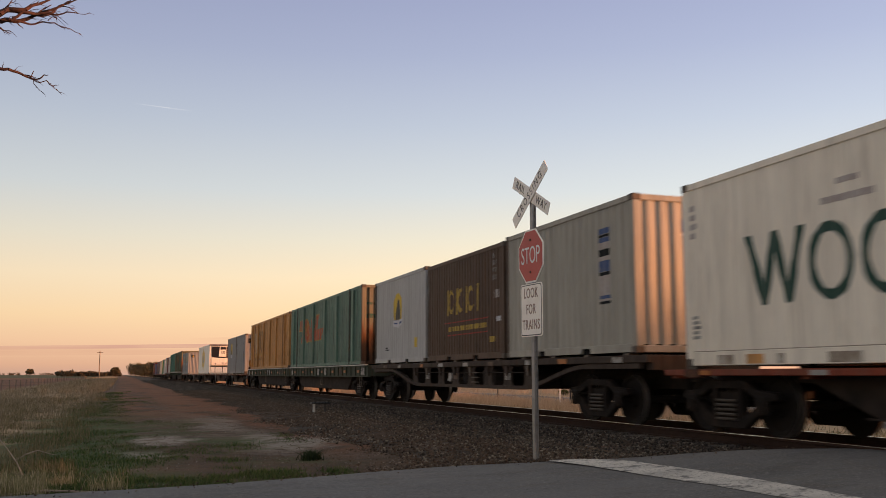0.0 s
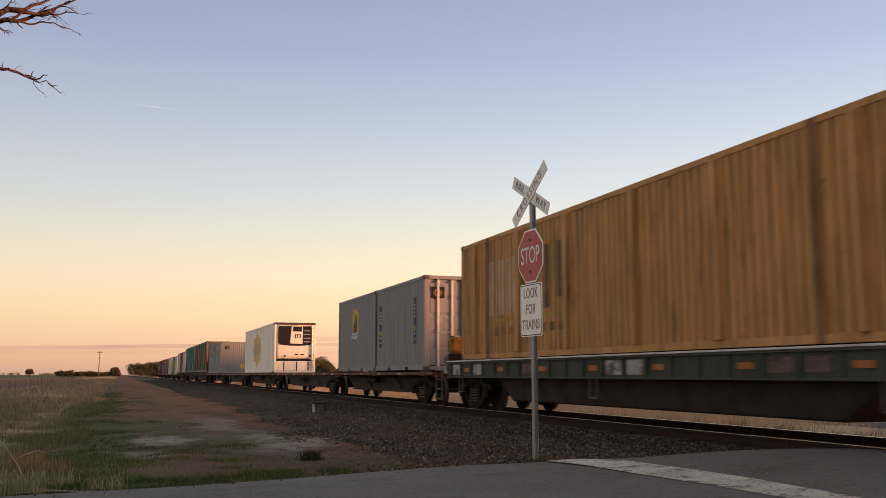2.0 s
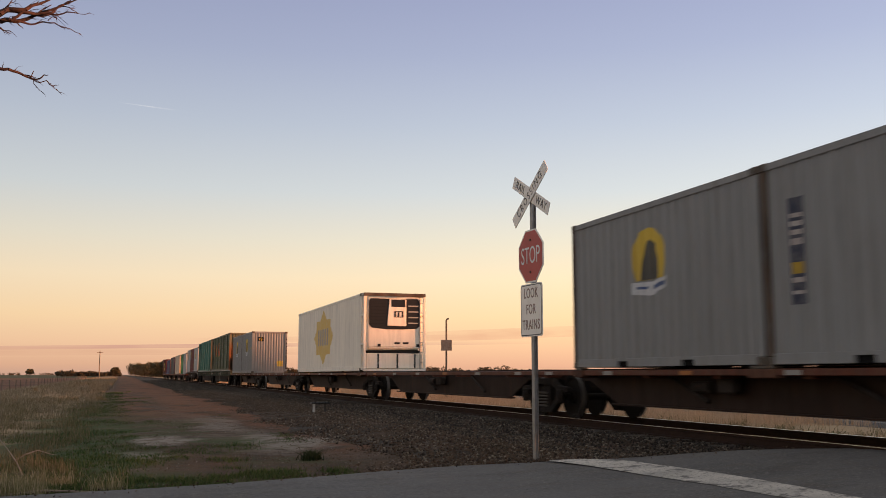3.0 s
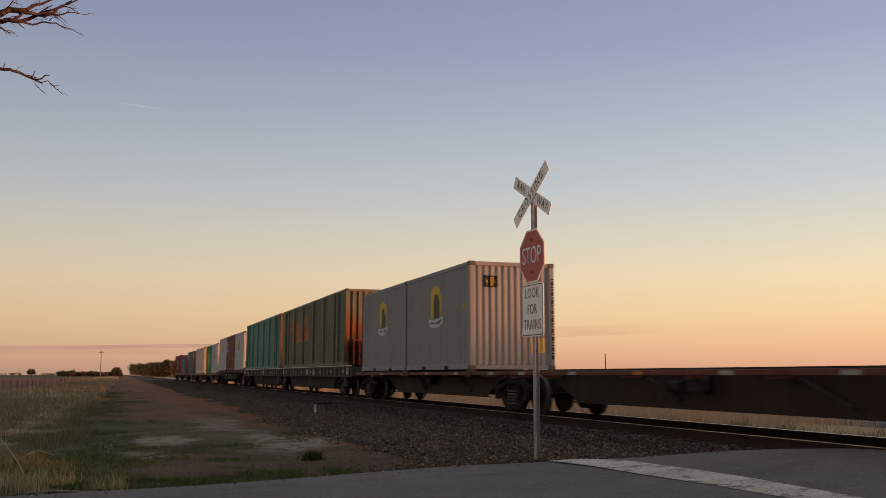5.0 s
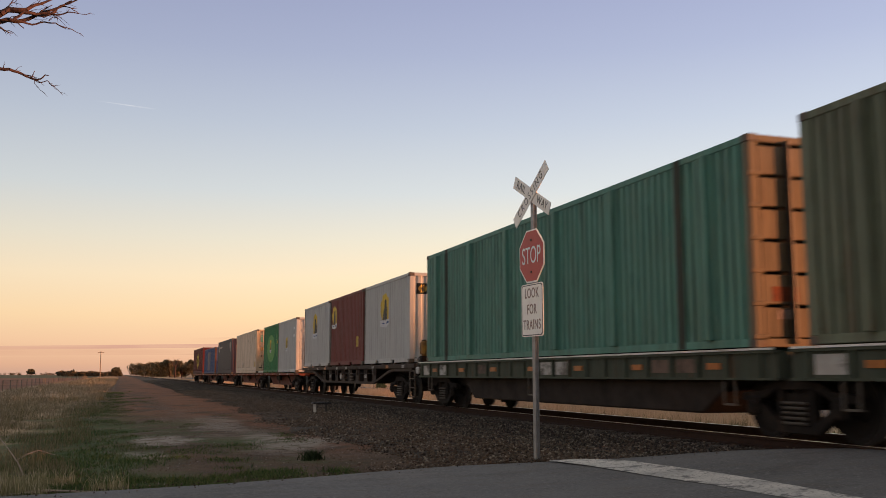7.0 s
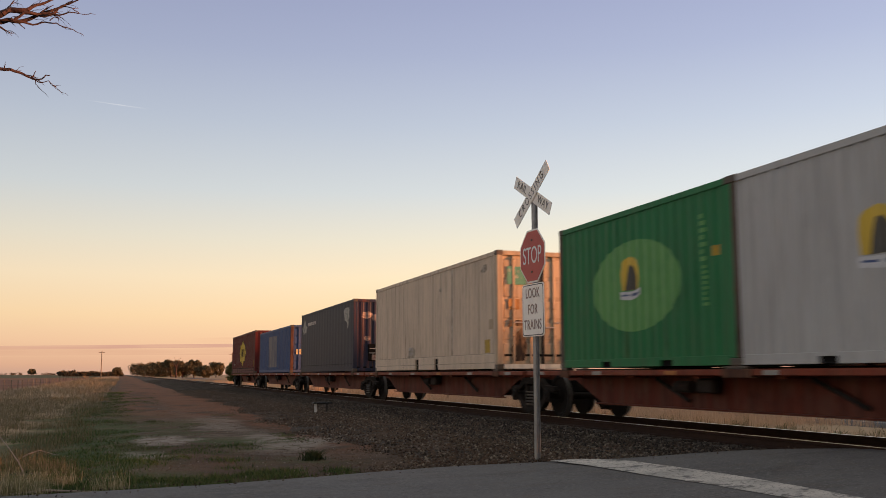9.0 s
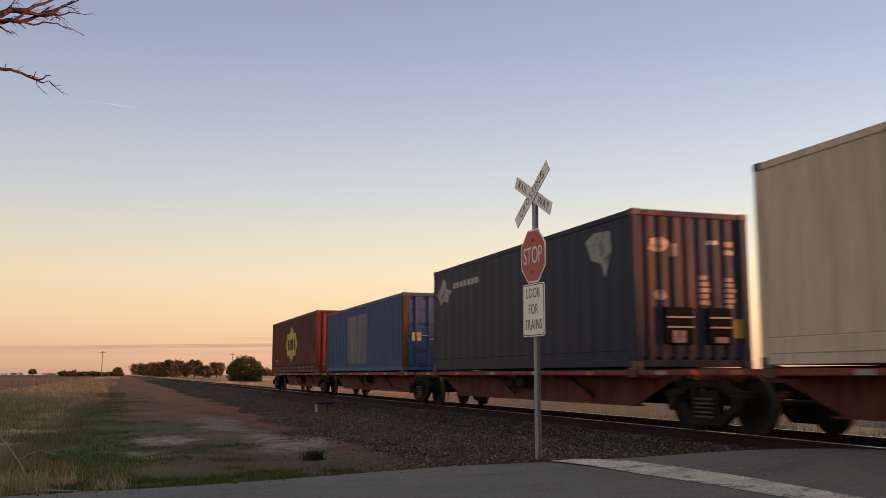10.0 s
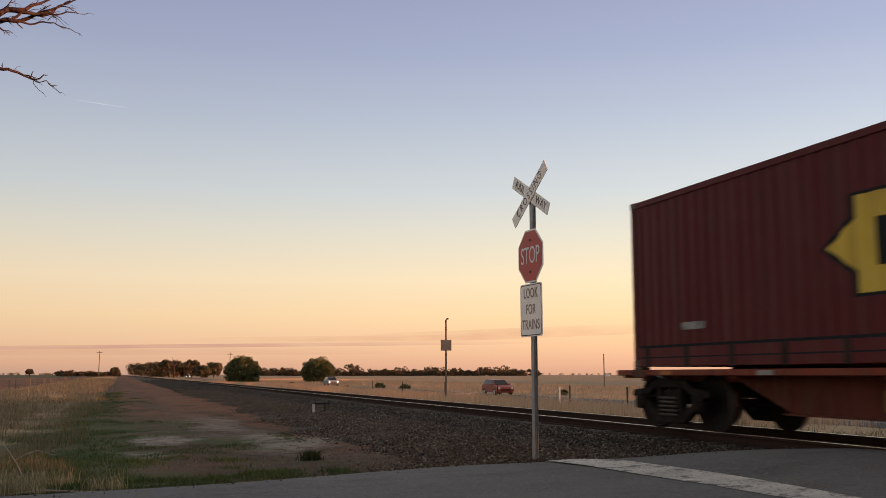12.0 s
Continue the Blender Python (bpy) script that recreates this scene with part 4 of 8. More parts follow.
def emblem(u, z, s=0.8, wide=1.58):
    """A yellow arch over a dark figure with a white foot."""
    def at(points):
        return [(u + a * s * wide, z + b * s) for a, b in points]
    arch = at([(-0.34, -0.38), (-0.41, -0.05)] + [(0.43 * math.cos(k), 0.15 + 0.62 * math.sin(k)) for k in [math.pi * (1 - i / 14) for i in range(1, 14)]] + [(0.42, -0.05), (0.36, -0.38)])
    figure = at([(-0.19, -0.39), (0.27, -0.39), (0.27, 0.05), (0.18, 0.40), (0.06, 0.50), (-0.06, 0.42), (-0.12, 0.16), (-0.15, -0.05)])
    foot = at([(-0.46, -0.40), (0.10, -0.44), (0.47, -0.34), (0.45, -0.58), (0.08, -0.74), (-0.43, -0.66)])
    lower = at([(-0.34, -0.50), (0.0, -0.53), (0.0, -0.59), (-0.33, -0.56)])
    side = at([(0.12, -0.52), (0.40, -0.44), (0.39, -0.53), (0.12, -0.62)])
    return [("emblem_arch", [arch, figure], M["mark_yellow"]), ("emblem_figure", figure, M["mark_figure"]), ("emblem_foot", [foot, lower, side], M["mark_chalk"]), ("emblem_stripe", lower, M["mark_blue"]), ("emblem_stripe", side, M["mark_blue"])]


def speckle(u, z, n, w=0.34, h=0.10, gap=0.06, mats=("mark_white",)):
    """A column of small unreadable markings."""
    return [("small_marking", bar(u, u + w * (0.7 + 0.3 * ((i * 37) % 5) / 4), z - i * (h + gap), z - i * (h + gap) + h), M[mats[i % len(mats)]]) for i in range(n)]


def dart_logo(u, z):
    """Slanting orange-red blocks, each with a thin gold edge."""
    blocks = [[(-3.05, 0.03), (-2.8, 0.52), (-0.75, 0.50), (-0.95, 0.03)], [(-2.15, 0.02), (-1.5, 0.02), (-1.85, -0.58), (-2.5, -0.58)],
              oval(-0.88, -0.08, 0.58, 0.52, 24), [(-0.42, -0.58), (0.72, -0.58), (0.95, -0.22), (0.42, -0.22), (0.9, 0.54), (0.28, 0.54)],
              [(0.78, -0.58), (2.6, -0.56), (3.05, -0.06), (1.62, -0.08), (2.05, 0.58), (1.36, 0.58)]]
    out = []
    for b in blocks:
        cu, cz = sum(p for p, _ in b) / len(b), sum(q for _, q in b) / len(b)
        wide, high = max(p for p, _ in b) - min(p for p, _ in b), max(q for _, q in b) - min(q for _, q in b)
        rim = [(u + cu + (p - cu) * (1 + 0.09 / wide), z + cz + (q - cz) * (1 + 0.09 / high)) for p, q in b]
        block = [(u + p, z + q) for p, q in b]
        out += [("logo_edge", [rim, block], M["mark_gold"]), ("logo_block", block, M["mark_orange"])]
    for h in (0.10, 0.20):
        out.append(("logo_line", bar(u - 3.0, u - 0.6, z + h, z + h + 0.035), M["mark_gold"], 0.004))
    out.append(("logo_ring", [[(u - 0.75 + 0.30 * math.cos(k * 0.2618), z + 0.02 + 0.34 * math.sin(k * 0.2618)) for k in range(24)], [(u - 0.75 + 0.20 * math.cos(k * 0.2618), z + 0.02 + 0.24 * math.sin(k * 0.2618)) for k in range(24)]], M["mark_gold"], 0.004))
    return out


def star_logo(u, z, ru, rz, ink):
    return [("logo_star_edge", [star(u, z, ru * 1.07, rz * 1.07), star(u, z, ru, rz)], ink)] + [("logo_star", star(u, z, ru, rz), M["mark_yellow"])]


def star_bars(u, z, ru, rz, ink):
    k = ru * 0.235
    return [("logo_bar", bar(u - 2.35 * k + i * k * 0.98, u - 2.35 * k + i * k * 0.98 + k * 0.62, z - rz * 0.30, z + rz * 0.30), ink) for i in range(5)]


def place(ob, y_front, length, z):
    rides(ob, y_front + length / 2, z)


LOW, HIGH = 1.34, 1.60


def build_containers():
    # white refrigerated box with large dark green shapes
    c = container("container", 14.3, 2.97, M["white"], "white insulated container with large dark green shapes", "fine", "flat", decals=[
        ("logo_wedge", [(-5.55, 1.9), (-5.38, 1.9), (-5.14, 1.15), (-4.97, 1.9), (-4.8, 1.9), (-4.62, 1.15), (-4.42, 1.9), (-4.25, 1.9), (-4.55, 0.86), (-4.7, 0.86), (-4.88, 1.6), (-5.07, 0.86), (-5.22, 0.86)], M["mark_green"]),
        ("logo_ring", [oval(-3.78, 1.36, 0.43, 0.52), oval(-3.78, 1.36, 0.29, 0.38)], M["mark_green"]),
        ("logo_ring", [oval(-2.82, 1.36, 0.43, 0.52), oval(-2.82, 1.36, 0.29, 0.38)], M["mark_green"]),
        ("logo_ring", [oval(-1.5, 1.36, 0.43, 0.52), oval(-1.5, 1.36, 0.29, 0.38)], M["mark_green"]),
        ("small_marking", bar(-3.9, -2.95, 2.10, 2.19), M["mark_pale"]), ("small_marking", bar(-3.6, -3.2, 2.33, 2.41), M["mark_pale"])]
        + speckle(-6.95, 2.5, 4, 0.2, 0.09, 0.06, ("mark_pale",)) + speckle(-6.95, 0.75, 5, 0.22, 0.05, 0.03, ("mark_torn",)) + [("rail_line", bar(-6.95, 6.95, 0.225, 0.24), M["cream_stain"])], base_rail=0.22)
    for u0, u1, what in ((-6.3, -5.9, "cream_stain"), (-5.6, -5.2, "mustard"), (-4.9, -4.75, "cream_stain"), (-3.9, -3.3, "cream_stain"), (-1.2, -0.8, "mustard"), (1.5, 2.1, "cream_stain"), (4.2, 4.5, "mustard")):
        part("rust_stain", boxed((-HALF - 0.004, -HALF + 0.01, -u1, -u0, 0.03, 0.17), bevel=0.004), M[what], c, "rusty stain on the lower rail")
    place(c, 13.27 - 14.3, 14.3, LOW)
    # three short boxes
    def short(mat, label, decals=(), end="wave", end_decals=(), height=2.9, style="wave", length=6.0):
        return container("container", length, height, M[mat], label, style, end, decals=decals, end_decals=end_decals, slots=True, rear_post=M["grimy_post"])
    three, z = [], 2.42
    for ink, h in (("mark_blue", 0.12), ("mark_dark", 0.06), ("mark_blue", 0.10), ("mark_pale", 0.13), ("mark_dark", 0.14), ("mark_pale", 0.08), ("mark_blue", 0.22), ("mark_dark", 0.07), ("mark_pale", 0.38), ("mark_blue", 0.07), ("mark_pale", 0.04), ("mark_dark", 0.06)):
        three.append(("small_marking", bar(1.66, 2.04, z - h, z - 0.006), M[ink]))
        z -= h
    place(short("warm_grey", "short grey steel container with a column of small markings", three, end_decals=[("small_panel", bar(-0.2, 0.6, 2.24, 2.46), M["mark_blue"]), ("small_marking", bar(-0.2, 0.5, 2.16, 2.2), M["mark_white"])]), 14.83, 6.0, HIGH)
    letters = []
    for i in range(4):
        a = -1.25 + i * 0.78
        letters += [("logo_bar", bar(a, a + 0.15, 1.25, 1.97, 0.04), M["mark_gold"])]
        letters += [("logo_arc", [oval(a + 0.36, 1.62, 0.26, 0.34, 20), oval(a + 0.42, 1.62, 0.20, 0.22, 20)], M["mark_gold"])] if i < 3 else []
    letters += [("logo_line", bar(-1.5, 1.95, 1.03, 1.06), M["mark_red"]), ("logo_line", bar(-1.1, 1.75, 0.80, 0.93), M["mark_gold"]), ("logo_line", bar(-1.2, 1.9, 0.68, 0.71), M["mark_red"]), ("small_panel", bar(2.05, 2.4, 0.42, 0.56), M["mark_gold"]), ("small_marking", bar(2.35, 2.6, 1.5, 1.7), M["mark_pale"]), ("small_marking", bar(2.5, 2.78, 0.92, 1.04), M["mark_chalk"])] + speckle(2.3, 2.5, 4, 0.22, 0.12, 0.06, ("mark_torn",))
    place(short("brown", "short dark brown steel container with gold shapes", letters, height=2.84, style="rib"), 20.98, 6.0, HIGH)
    place(short("pale_grey", "short pale grey steel container with a yellow arched emblem", emblem(-0.08, 1.73, 0.77) + [("small_panel", bar(1.85, 2.14, 0.47, 0.77), M["mark_yellow"])] + speckle(-1.6, 0.5, 2, 0.5, 0.04, 0.03, ("mark_dark",)), style="fine"), 27.2, 6.0, HIGH)
    # long ribbed boxes on the first coupled pair
    stripes = [("faded_stripe", bar(-1.05, 1.05, z, z + h, 0.0), M["stripe_green"]) for z, h in ((1.78, 0.17), (2.30, 0.10))]

    def long_ribbed(mat, label, decals=(), end="rib", end_mat=None, length=15.9, height=3.07, ends=()):
        return container("container", length, height, M[mat], label, "rib", end, end_mat, posts=(-6.8, -6.0, -4.0, -1.5, 1.2, 3.7, 5.9, 6.7), decals=decals, base_rail=0.13, end_decals=ends)
    place(long_ribbed("sage", "long ribbed grey-green container with orange-red slanting shapes", dart_logo(-2.42, 1.80), end="deep", end_mat=M["tan_end"], ends=stripes), 35.2, 15.9, HIGH)
    faded = [("faded_block", bar(-6.1 + i * 0.66, -5.6 + i * 0.66, 1.05, 2.4), M["mark_faded"]) for i in range(3)]
    faded += [("faded_block", bar(-4.0 + i * 0.62, -3.62 + i * 0.62, 1.05 + 0.2 * (i % 2), 2.45), M["mark_smoke"]) for i in range(4)]
    faded += [("faded_block", bar(-6.0, -1.6, 0.88, 0.96), M["mark_gold"])] + [("faded_block", bar(-5.6 + i * 0.45, -5.3 + i * 0.45, 0.55, 0.74), M["mark_smoke"]) for i in range(9)]
    place(long_ribbed("mustard", "long ribbed mustard container with faded lettering patches", faded), 51.8, 15.9, HIGH)
    # two short grey boxes, the leading one with doors
    yellow_badge = [("badge", bar(-1.0, -0.58, 2.2, 2.55), M["mark_dark"]), ("badge_arch", [oval(-0.79, 2.38, 0.14, 0.13), oval(-0.79, 2.36, 0.05, 0.08)], M["mark_yellow"])]
    def strip(u):
        return [("marking_strip", bar(u, u + 0.32, 0.82, 2.3), M["mark_navy"])] + [("small_marking", bar(u + 0.05, u + 0.26, z, z + h), M[ink], 0.004) for z, h, ink in ((2.02, 0.06, "mark_pale"), (1.9, 0.07, "mark_pale"), (1.78, 0.07, "mark_pale"), (1.64, 0.09, "mark_pale"), (1.24, 0.16, "mark_gold"), (1.12, 0.07, "mark_pale"), (0.96, 0.05, "mark_pale"))]
    place(short("grey", "short grey steel container with paired doors and small markings", strip(1.71) + strip(-2.35), "doors", yellow_badge, length=5.86), 71.0, 5.86, LOW)
    place(short("grey", "short grey steel container with a yellow arched emblem", emblem(-0.1, 1.83, 0.8)), 76.95, 5.9, LOW)
    # the refrigerated box and its cooling unit
    c = container("container", 13.5, 3.0, M["reefer"], "white refrigerated container with a cooling unit at its end", "fine", "flat",
                  decals=[("logo_star", star(-0.4, 1.55, 2.1, 1.25), M["mark_straw"])] + [(a, b, c, 0.004) for a, b, c in star_bars(-0.4, 1.55, 2.1, 1.25, M["mark_pale"])], base_rail=0.2)
    y = -6.75
    hood = bmesh.new()
    prism(hood, [(y + 0.02, 0.80), (y - 0.30, 0.82), (y - 0.38, 0.92), (y - 0.38, 2.72), (y - 0.30, 2.82), (y + 0.02, 2.82)], "x", -1.03, 1.03)
    bmesh.ops.bevel(hood, geom=list(hood.edges), offset=0.03, segments=2, affect="EDGES")
    part("cooling_unit", hood, M["reefer"], c, "white cooling unit casing")
    shroud = bmesh.new()
    prism(shroud, [(-1.02, 1.78), (-0.9, 1.66), (-0.3, 1.60), (0.3, 1.60), (0.9, 1.64), (1.02, 1.74), (1.02, 2.70), (0.94, 2.78), (-0.94, 2.78), (-1.02, 2.70)], "y", y - 0.405, y - 0.37)
    bmesh.ops.bevel(shroud, geom=list(shroud.edges), offset=0.012, segments=1, affect="EDGES")
    part("unit_grille", shroud, M["black_plastic"], c, "black grille shroud")
    for k in range(7):
        part("grille_bar", boxed((-0.96, -0.36, y - 0.415, y - 0.403, 1.80 + 0.13 * k, 1.825 + 0.13 * k)), M["mark_dark"], c)
    panel = bmesh.new()
    prism(panel, [(-0.30, 1.74), (0.46, 1.72), (0.46, 2.76), (-0.22, 2.76)], "y", y - 0.43, y - 0.40)
    bmesh.ops.bevel(panel, geom=list(panel.edges), offset=0.015, segments=1, affect="EDGES")
    part("unit_panel", panel, M["reefer"], c, "white centre panel")
    part("unit_screen", boxed((-0.14, 0.42, y - 0.44, y - 0.425, 2.46, 2.74), bevel=0.008), M["black_plastic"], c, "dark vent over the centre panel")
    part("unit_badge", boxed((-0.02, 0.34, y - 0.438, y - 0.428, 2.06, 2.09), (-0.02, 0.34, y - 0.438, y - 0.428, 2.27, 2.30), (-0.02, 0.04, y - 0.438, y - 0.428, 2.09, 2.27), (0.12, 0.18, y - 0.438, y - 0.428, 2.09, 2.27), (0.28, 0.34, y - 0.438, y - 0.428, 2.09, 2.27)), M["mark_dark"], c)
    for k in range(4):
        part("unit_slat", boxed((0.55, 0.94, y - 0.43, y - 0.40, 1.82 + 0.22 * k, 1.87 + 0.22 * k)), M["bar_steel"], c)
    for x0 in (0.0, 0.34):
        part("unit_slot", boxed((x0, x0 + 0.22, y - 0.392, y - 0.375, 1.04, 1.11)), M["black_plastic"], c)
    for x0 in (-0.66, 0.88):
        part("unit_slot", boxed((x0, x0 + 0.12, y - 0.392, y - 0.375, 0.94, 1.04)), M["black_plastic"], c)
    # dark slab that stands for the shade in the gap below the casing
    part("unit_shelf", boxed((-1.05, 1.05, y - 0.34, y + 0.02, 0.70, 0.79)), M["mark_dark"], c, "dark slab painting the shaded gap under the cooling unit")
    part("lower_panel", boxed((-1.10, 1.14, y - 0.36, y + 0.02, 0.10, 0.68), bevel=0.03), M["reefer"], c)
    for x0 in (-0.66, 0.1, 0.8):
        part("panel_strap", boxed((x0, x0 + 0.06, y - 0.372, y - 0.355, 0.12, 0.66)), M["mark_dark"], c)
    bm = bmesh.new()
    for x in (-1.19, 1.19):
        box(bm, x - 0.05, x + 0.05, y - 0.46, y - 0.38, 0.0, 2.99, bevel=0.01)
        for z in (0.05, 1.0, 2.1, 2.9):
            box(bm, x - 0.035, x + 0.035, y - 0.40, y + 0.02, z, z + 0.07)
    part("guard_frame", bm, M["reefer"], c, "white guard frame round the cooling unit")
    part("guard_header", boxed((-1.24, 1.24, y - 0.47, y - 0.37, 2.86, 2.99), bevel=0.01), M["grimy_post"], c, "grimy brown header bar")
    part("guard_sill", boxed((-1.24, 1.24, y - 0.47, y - 0.37, 0.0, 0.09), bevel=0.01), M["reefer"], c)
    bm = bmesh.new()
    tube(bm, (1.02, y - 0.42, 0.1), (1.02, y - 0.42, 2.9), 0.022)
    for k in range(7):
        tube(bm, (1.02, y - 0.42, 0.35 + 0.38 * k), (1.16, y - 0.42, 0.35 + 0.38 * k), 0.018, sides=6)
    part("ladder", bm, M["bar_steel"], c, "steel end ladder")
    place(c, 100.95, 13.5, LOW)
    # second pair of short grey boxes
    tall_badge = [("badge", bar(-0.83, -0.42, 2.2, 2.52), M["mark_dark"]), ("badge_arch", oval(-0.62, 2.36, 0.13, 0.12), M["mark_yellow"]), ("end_panel", bar(0.55, 0.95, 0.45, 0.85), M["mark_yellow"])]
    place(short("grey", "short grey container with an emblem and corrugated end wall", emblem(0.05, 1.84, 0.84) + [("small_panel", bar(2.42, 2.65, 1.62, 1.81), M["mark_gold"])], "soft", tall_badge), 132.75, 6.0, LOW)
    lead = MOVING[-1][0]
    part("post_strip", boxed((1.14, 1.225, -3.003, -2.994, 0.28, 2.48)), M["mark_dark"], lead, "dark marking strip on the corner post")
    for k in range(30):
        if (k * 5) % 7 > 1:
            part("post_marking", boxed((1.16, 1.205, -3.007, -3.002, 0.32 + 0.072 * k, 0.355 + 0.072 * k)), M["mark_pale"], lead)
    place(short("grey", "short grey steel container with a yellow arched emblem", emblem(0.0, 1.82, 0.8)), 138.76, 5.8, LOW)
    # second coupled pair
    place(long_ribbed("olive", "long ribbed brownish green container, rust-stained, with orange-red shapes", dart_logo(-2.65, 1.92), end="deep", end_mat=M["rust_end"], height=3.17), 147.55, 15.88, HIGH)
    olive = MOVING[-1][0]
    frame_bm = boxed((-0.90, -0.85, -8.02, -7.93, 0.0, 1.0), (-0.66, -0.61, -8.02, -7.93, 0.0, 1.0), (-0.42, -0.37, -8.02, -7.93, 0.0, 1.0), (-0.92, -0.35, -8.02, -7.93, 1.0, 1.06), bevel=0.008)
    part("end_frame", frame_bm, M["rust_frame"], olive, "rusty frame on the end wall")
    place(long_ribbed("teal", "long ribbed teal container, plain sided", (), "planks", M["plank_end"], 15.65, 3.19, [("door_label", bar(-0.82, -0.5, 0.42, 0.56), M["mark_bars"]), ("door_label", bar(-0.9, -0.45, 0.68, 0.9), M["rust_frame"])]), 164.54, 15.65, HIGH)
    # three short boxes
    place(short("pale_grey", "short pale grey steel container with a yellow arched emblem", emblem(-0.08, 1.84, 0.8), end_decals=yellow_badge), 182.0, 6.0, HIGH)
    place(short("maroon", "short maroon steel container with a small yellow emblem", emblem(-2.2, 2.05, 0.66) + [("small_panel", bar(1.9, 2.2, 0.7, 1.1), M["mark_gold"])], style="fine"), 188.2, 6.0, HIGH)
    place(short("pale_grey", "short pale grey steel container with a yellow arched emblem", emblem(-0.3, 1.88, 0.8)), 194.45, 5.95, HIGH)
    # last five platforms
    place(short("pale_grey", "short pale grey container with doors and a small emblem", emblem(-0.08, 1.55, 0.53) + speckle(2.05, 2.3, 3, 0.35, 0.12, 0.08, ("mark_white", "mark_pale")), "doors", [("badge", bar(-0.62, -0.4, 2.05, 2.35), M["mark_blue"]), ("badge", bar(-0.9, -0.62, 2.1, 2.26), M["mark_pale"]), ("end_panel", bar(-0.72, -0.42, 0.95, 1.3), M["mark_sand"])]), 202.8, 6.0, LOW)
    disc = [("disc", oval(0.0, 1.47, 1.54, 0.83, 40), M["mark_lime"])]
    place(short("green", "short bright green container with a pale disc emblem", disc + [(a, b, c, 0.004) for a, b, c in emblem(-0.12, 1.6, 0.53)] + speckle(2.1, 2.36, 7, 0.2, 0.07, 0.045, ("mark_lime",)) + speckle(2.18, 1.55, 8, 0.12, 0.05, 0.035, ("mark_lime",)) + [("small_panel", bar(2.46, 2.64, 1.72, 1.88), M["mark_gold"])]), 208.8, 5.95, LOW)
    c = container("container", 11.8, 2.95, M["cream"], "long cream container with paired doors and rust marks", "fine", "doors", M["cream_end"], base_rail=0.38, slots=(-1.1, 0.8),
                  decals=[("dirt_streak", bar(2.42, 2.50, 0.39, 2.8), M["cream_stain"]), ("dirt_patch", [(4.74, 2.5), (5.0, 2.46), (5.2, 2.55), (5.15, 2.68), (4.9, 2.66)], M["cream_stain"]), ("dirt_patch", oval(1.45, 2.31, 0.10, 0.06, 9), M["cream_stain"]), ("dirt_patch", bar(5.3, 5.6, 1.0, 1.25), M["cream_end"]), ("dirt_patch", [(-1.9, 0.4), (-1.2, 0.36), (-1.0, 0.62), (-1.35, 0.75), (-1.75, 0.6)], M["cream_stain"]), ("rail_line", bar(-5.7, 5.7, 0.385, 0.40), M["cream_stain"]), ("small_panel", bar(5.03, 5.34, 0.42, 0.75), M["mark_gold"])] + speckle(-1.7, 0.62, 2, 0.5, 0.1, 0.05, ("mark_pale",)),
                  end_decals=[("end_panel", bar(-0.95, -0.45, 2.1, 2.55), M["mark_jade"]), ("end_panel", bar(-0.45, -0.12, 1.45, 1.78), M["mustard"]), ("end_panel", bar(-0.92, -0.62, 1.48, 1.74), M["mustard"]), ("dirt_patch", [(-0.82, 0.2), (-0.5, 0.22), (-0.42, 0.6), (-0.55, 1.05), (-0.72, 0.9), (-0.86, 0.5)], M["soot"]), ("dirt_patch", [(0.5, 0.2), (0.9, 0.22), (0.95, 0.8), (0.75, 1.1), (0.55, 0.7)], M["soot"]), ("dirt_patch", [(-0.95, 1.05), (-0.3, 1.1), (-0.25, 1.2), (-0.9, 1.22)], M["soot"])], bar_mat=M["cream_end"])
    part("white_sill", boxed((-1.06, 1.06, -5.902, -5.888, 0.02, 0.13)), M["white"], c, "white-painted door sill")
    part("rail_groove", boxed((-HALF - 0.003, -HALF + 0.01, -5.7, 5.7, 0.155, 0.172)), M["cream_stain"], c)
    place(c, 218.3, 11.8, LOW)
    blot = [(-5.6, 2.2), (-5.3, 2.32), (-5.0, 2.62), (-4.75, 2.55), (-4.65, 2.3), (-4.15, 2.22), (-4.4, 2.08), (-4.6, 1.9), (-4.85, 1.98), (-5.2, 1.86), (-5.35, 2.05)]
    tear = [(3.95, 2.5), (4.3, 2.64), (4.95, 2.6), (5.0, 2.2), (4.75, 1.7), (4.6, 2.0), (4.2, 2.1)]
    end_marks = [("torn_marking", [(-0.92, 2.16), (-0.7, 2.1), (-0.54, 2.14), (-0.42, 2.3), (-0.6, 2.4), (-0.85, 2.36)], M["mark_bars"]), ("small_marking", bar(-0.46, -0.31, 2.04, 2.28), M["mark_bars"]),
                 ("end_disc", oval(-0.67, 1.32, 0.13, 0.10), M["mark_bars"]), ("small_marking", bar(0.37, 0.6, 2.29, 2.37), M["mark_pale"]), ("small_marking", bar(0.72, 0.95, 2.26, 2.36), M["mark_bars"]),
                 ("small_marking", bar(0.72, 0.95, 2.11, 2.2), M["mark_bars"]), ("end_panel", bar(0.9, 1.08, 0.55, 0.9), M["mark_gold"])]
    end_marks += speckle(0.15, 1.62, 5, 0.27, 0.08, 0.035, ("mark_bars",)) + speckle(0.70, 1.60, 6, 0.27, 0.07, 0.03, ("mark_bars",))
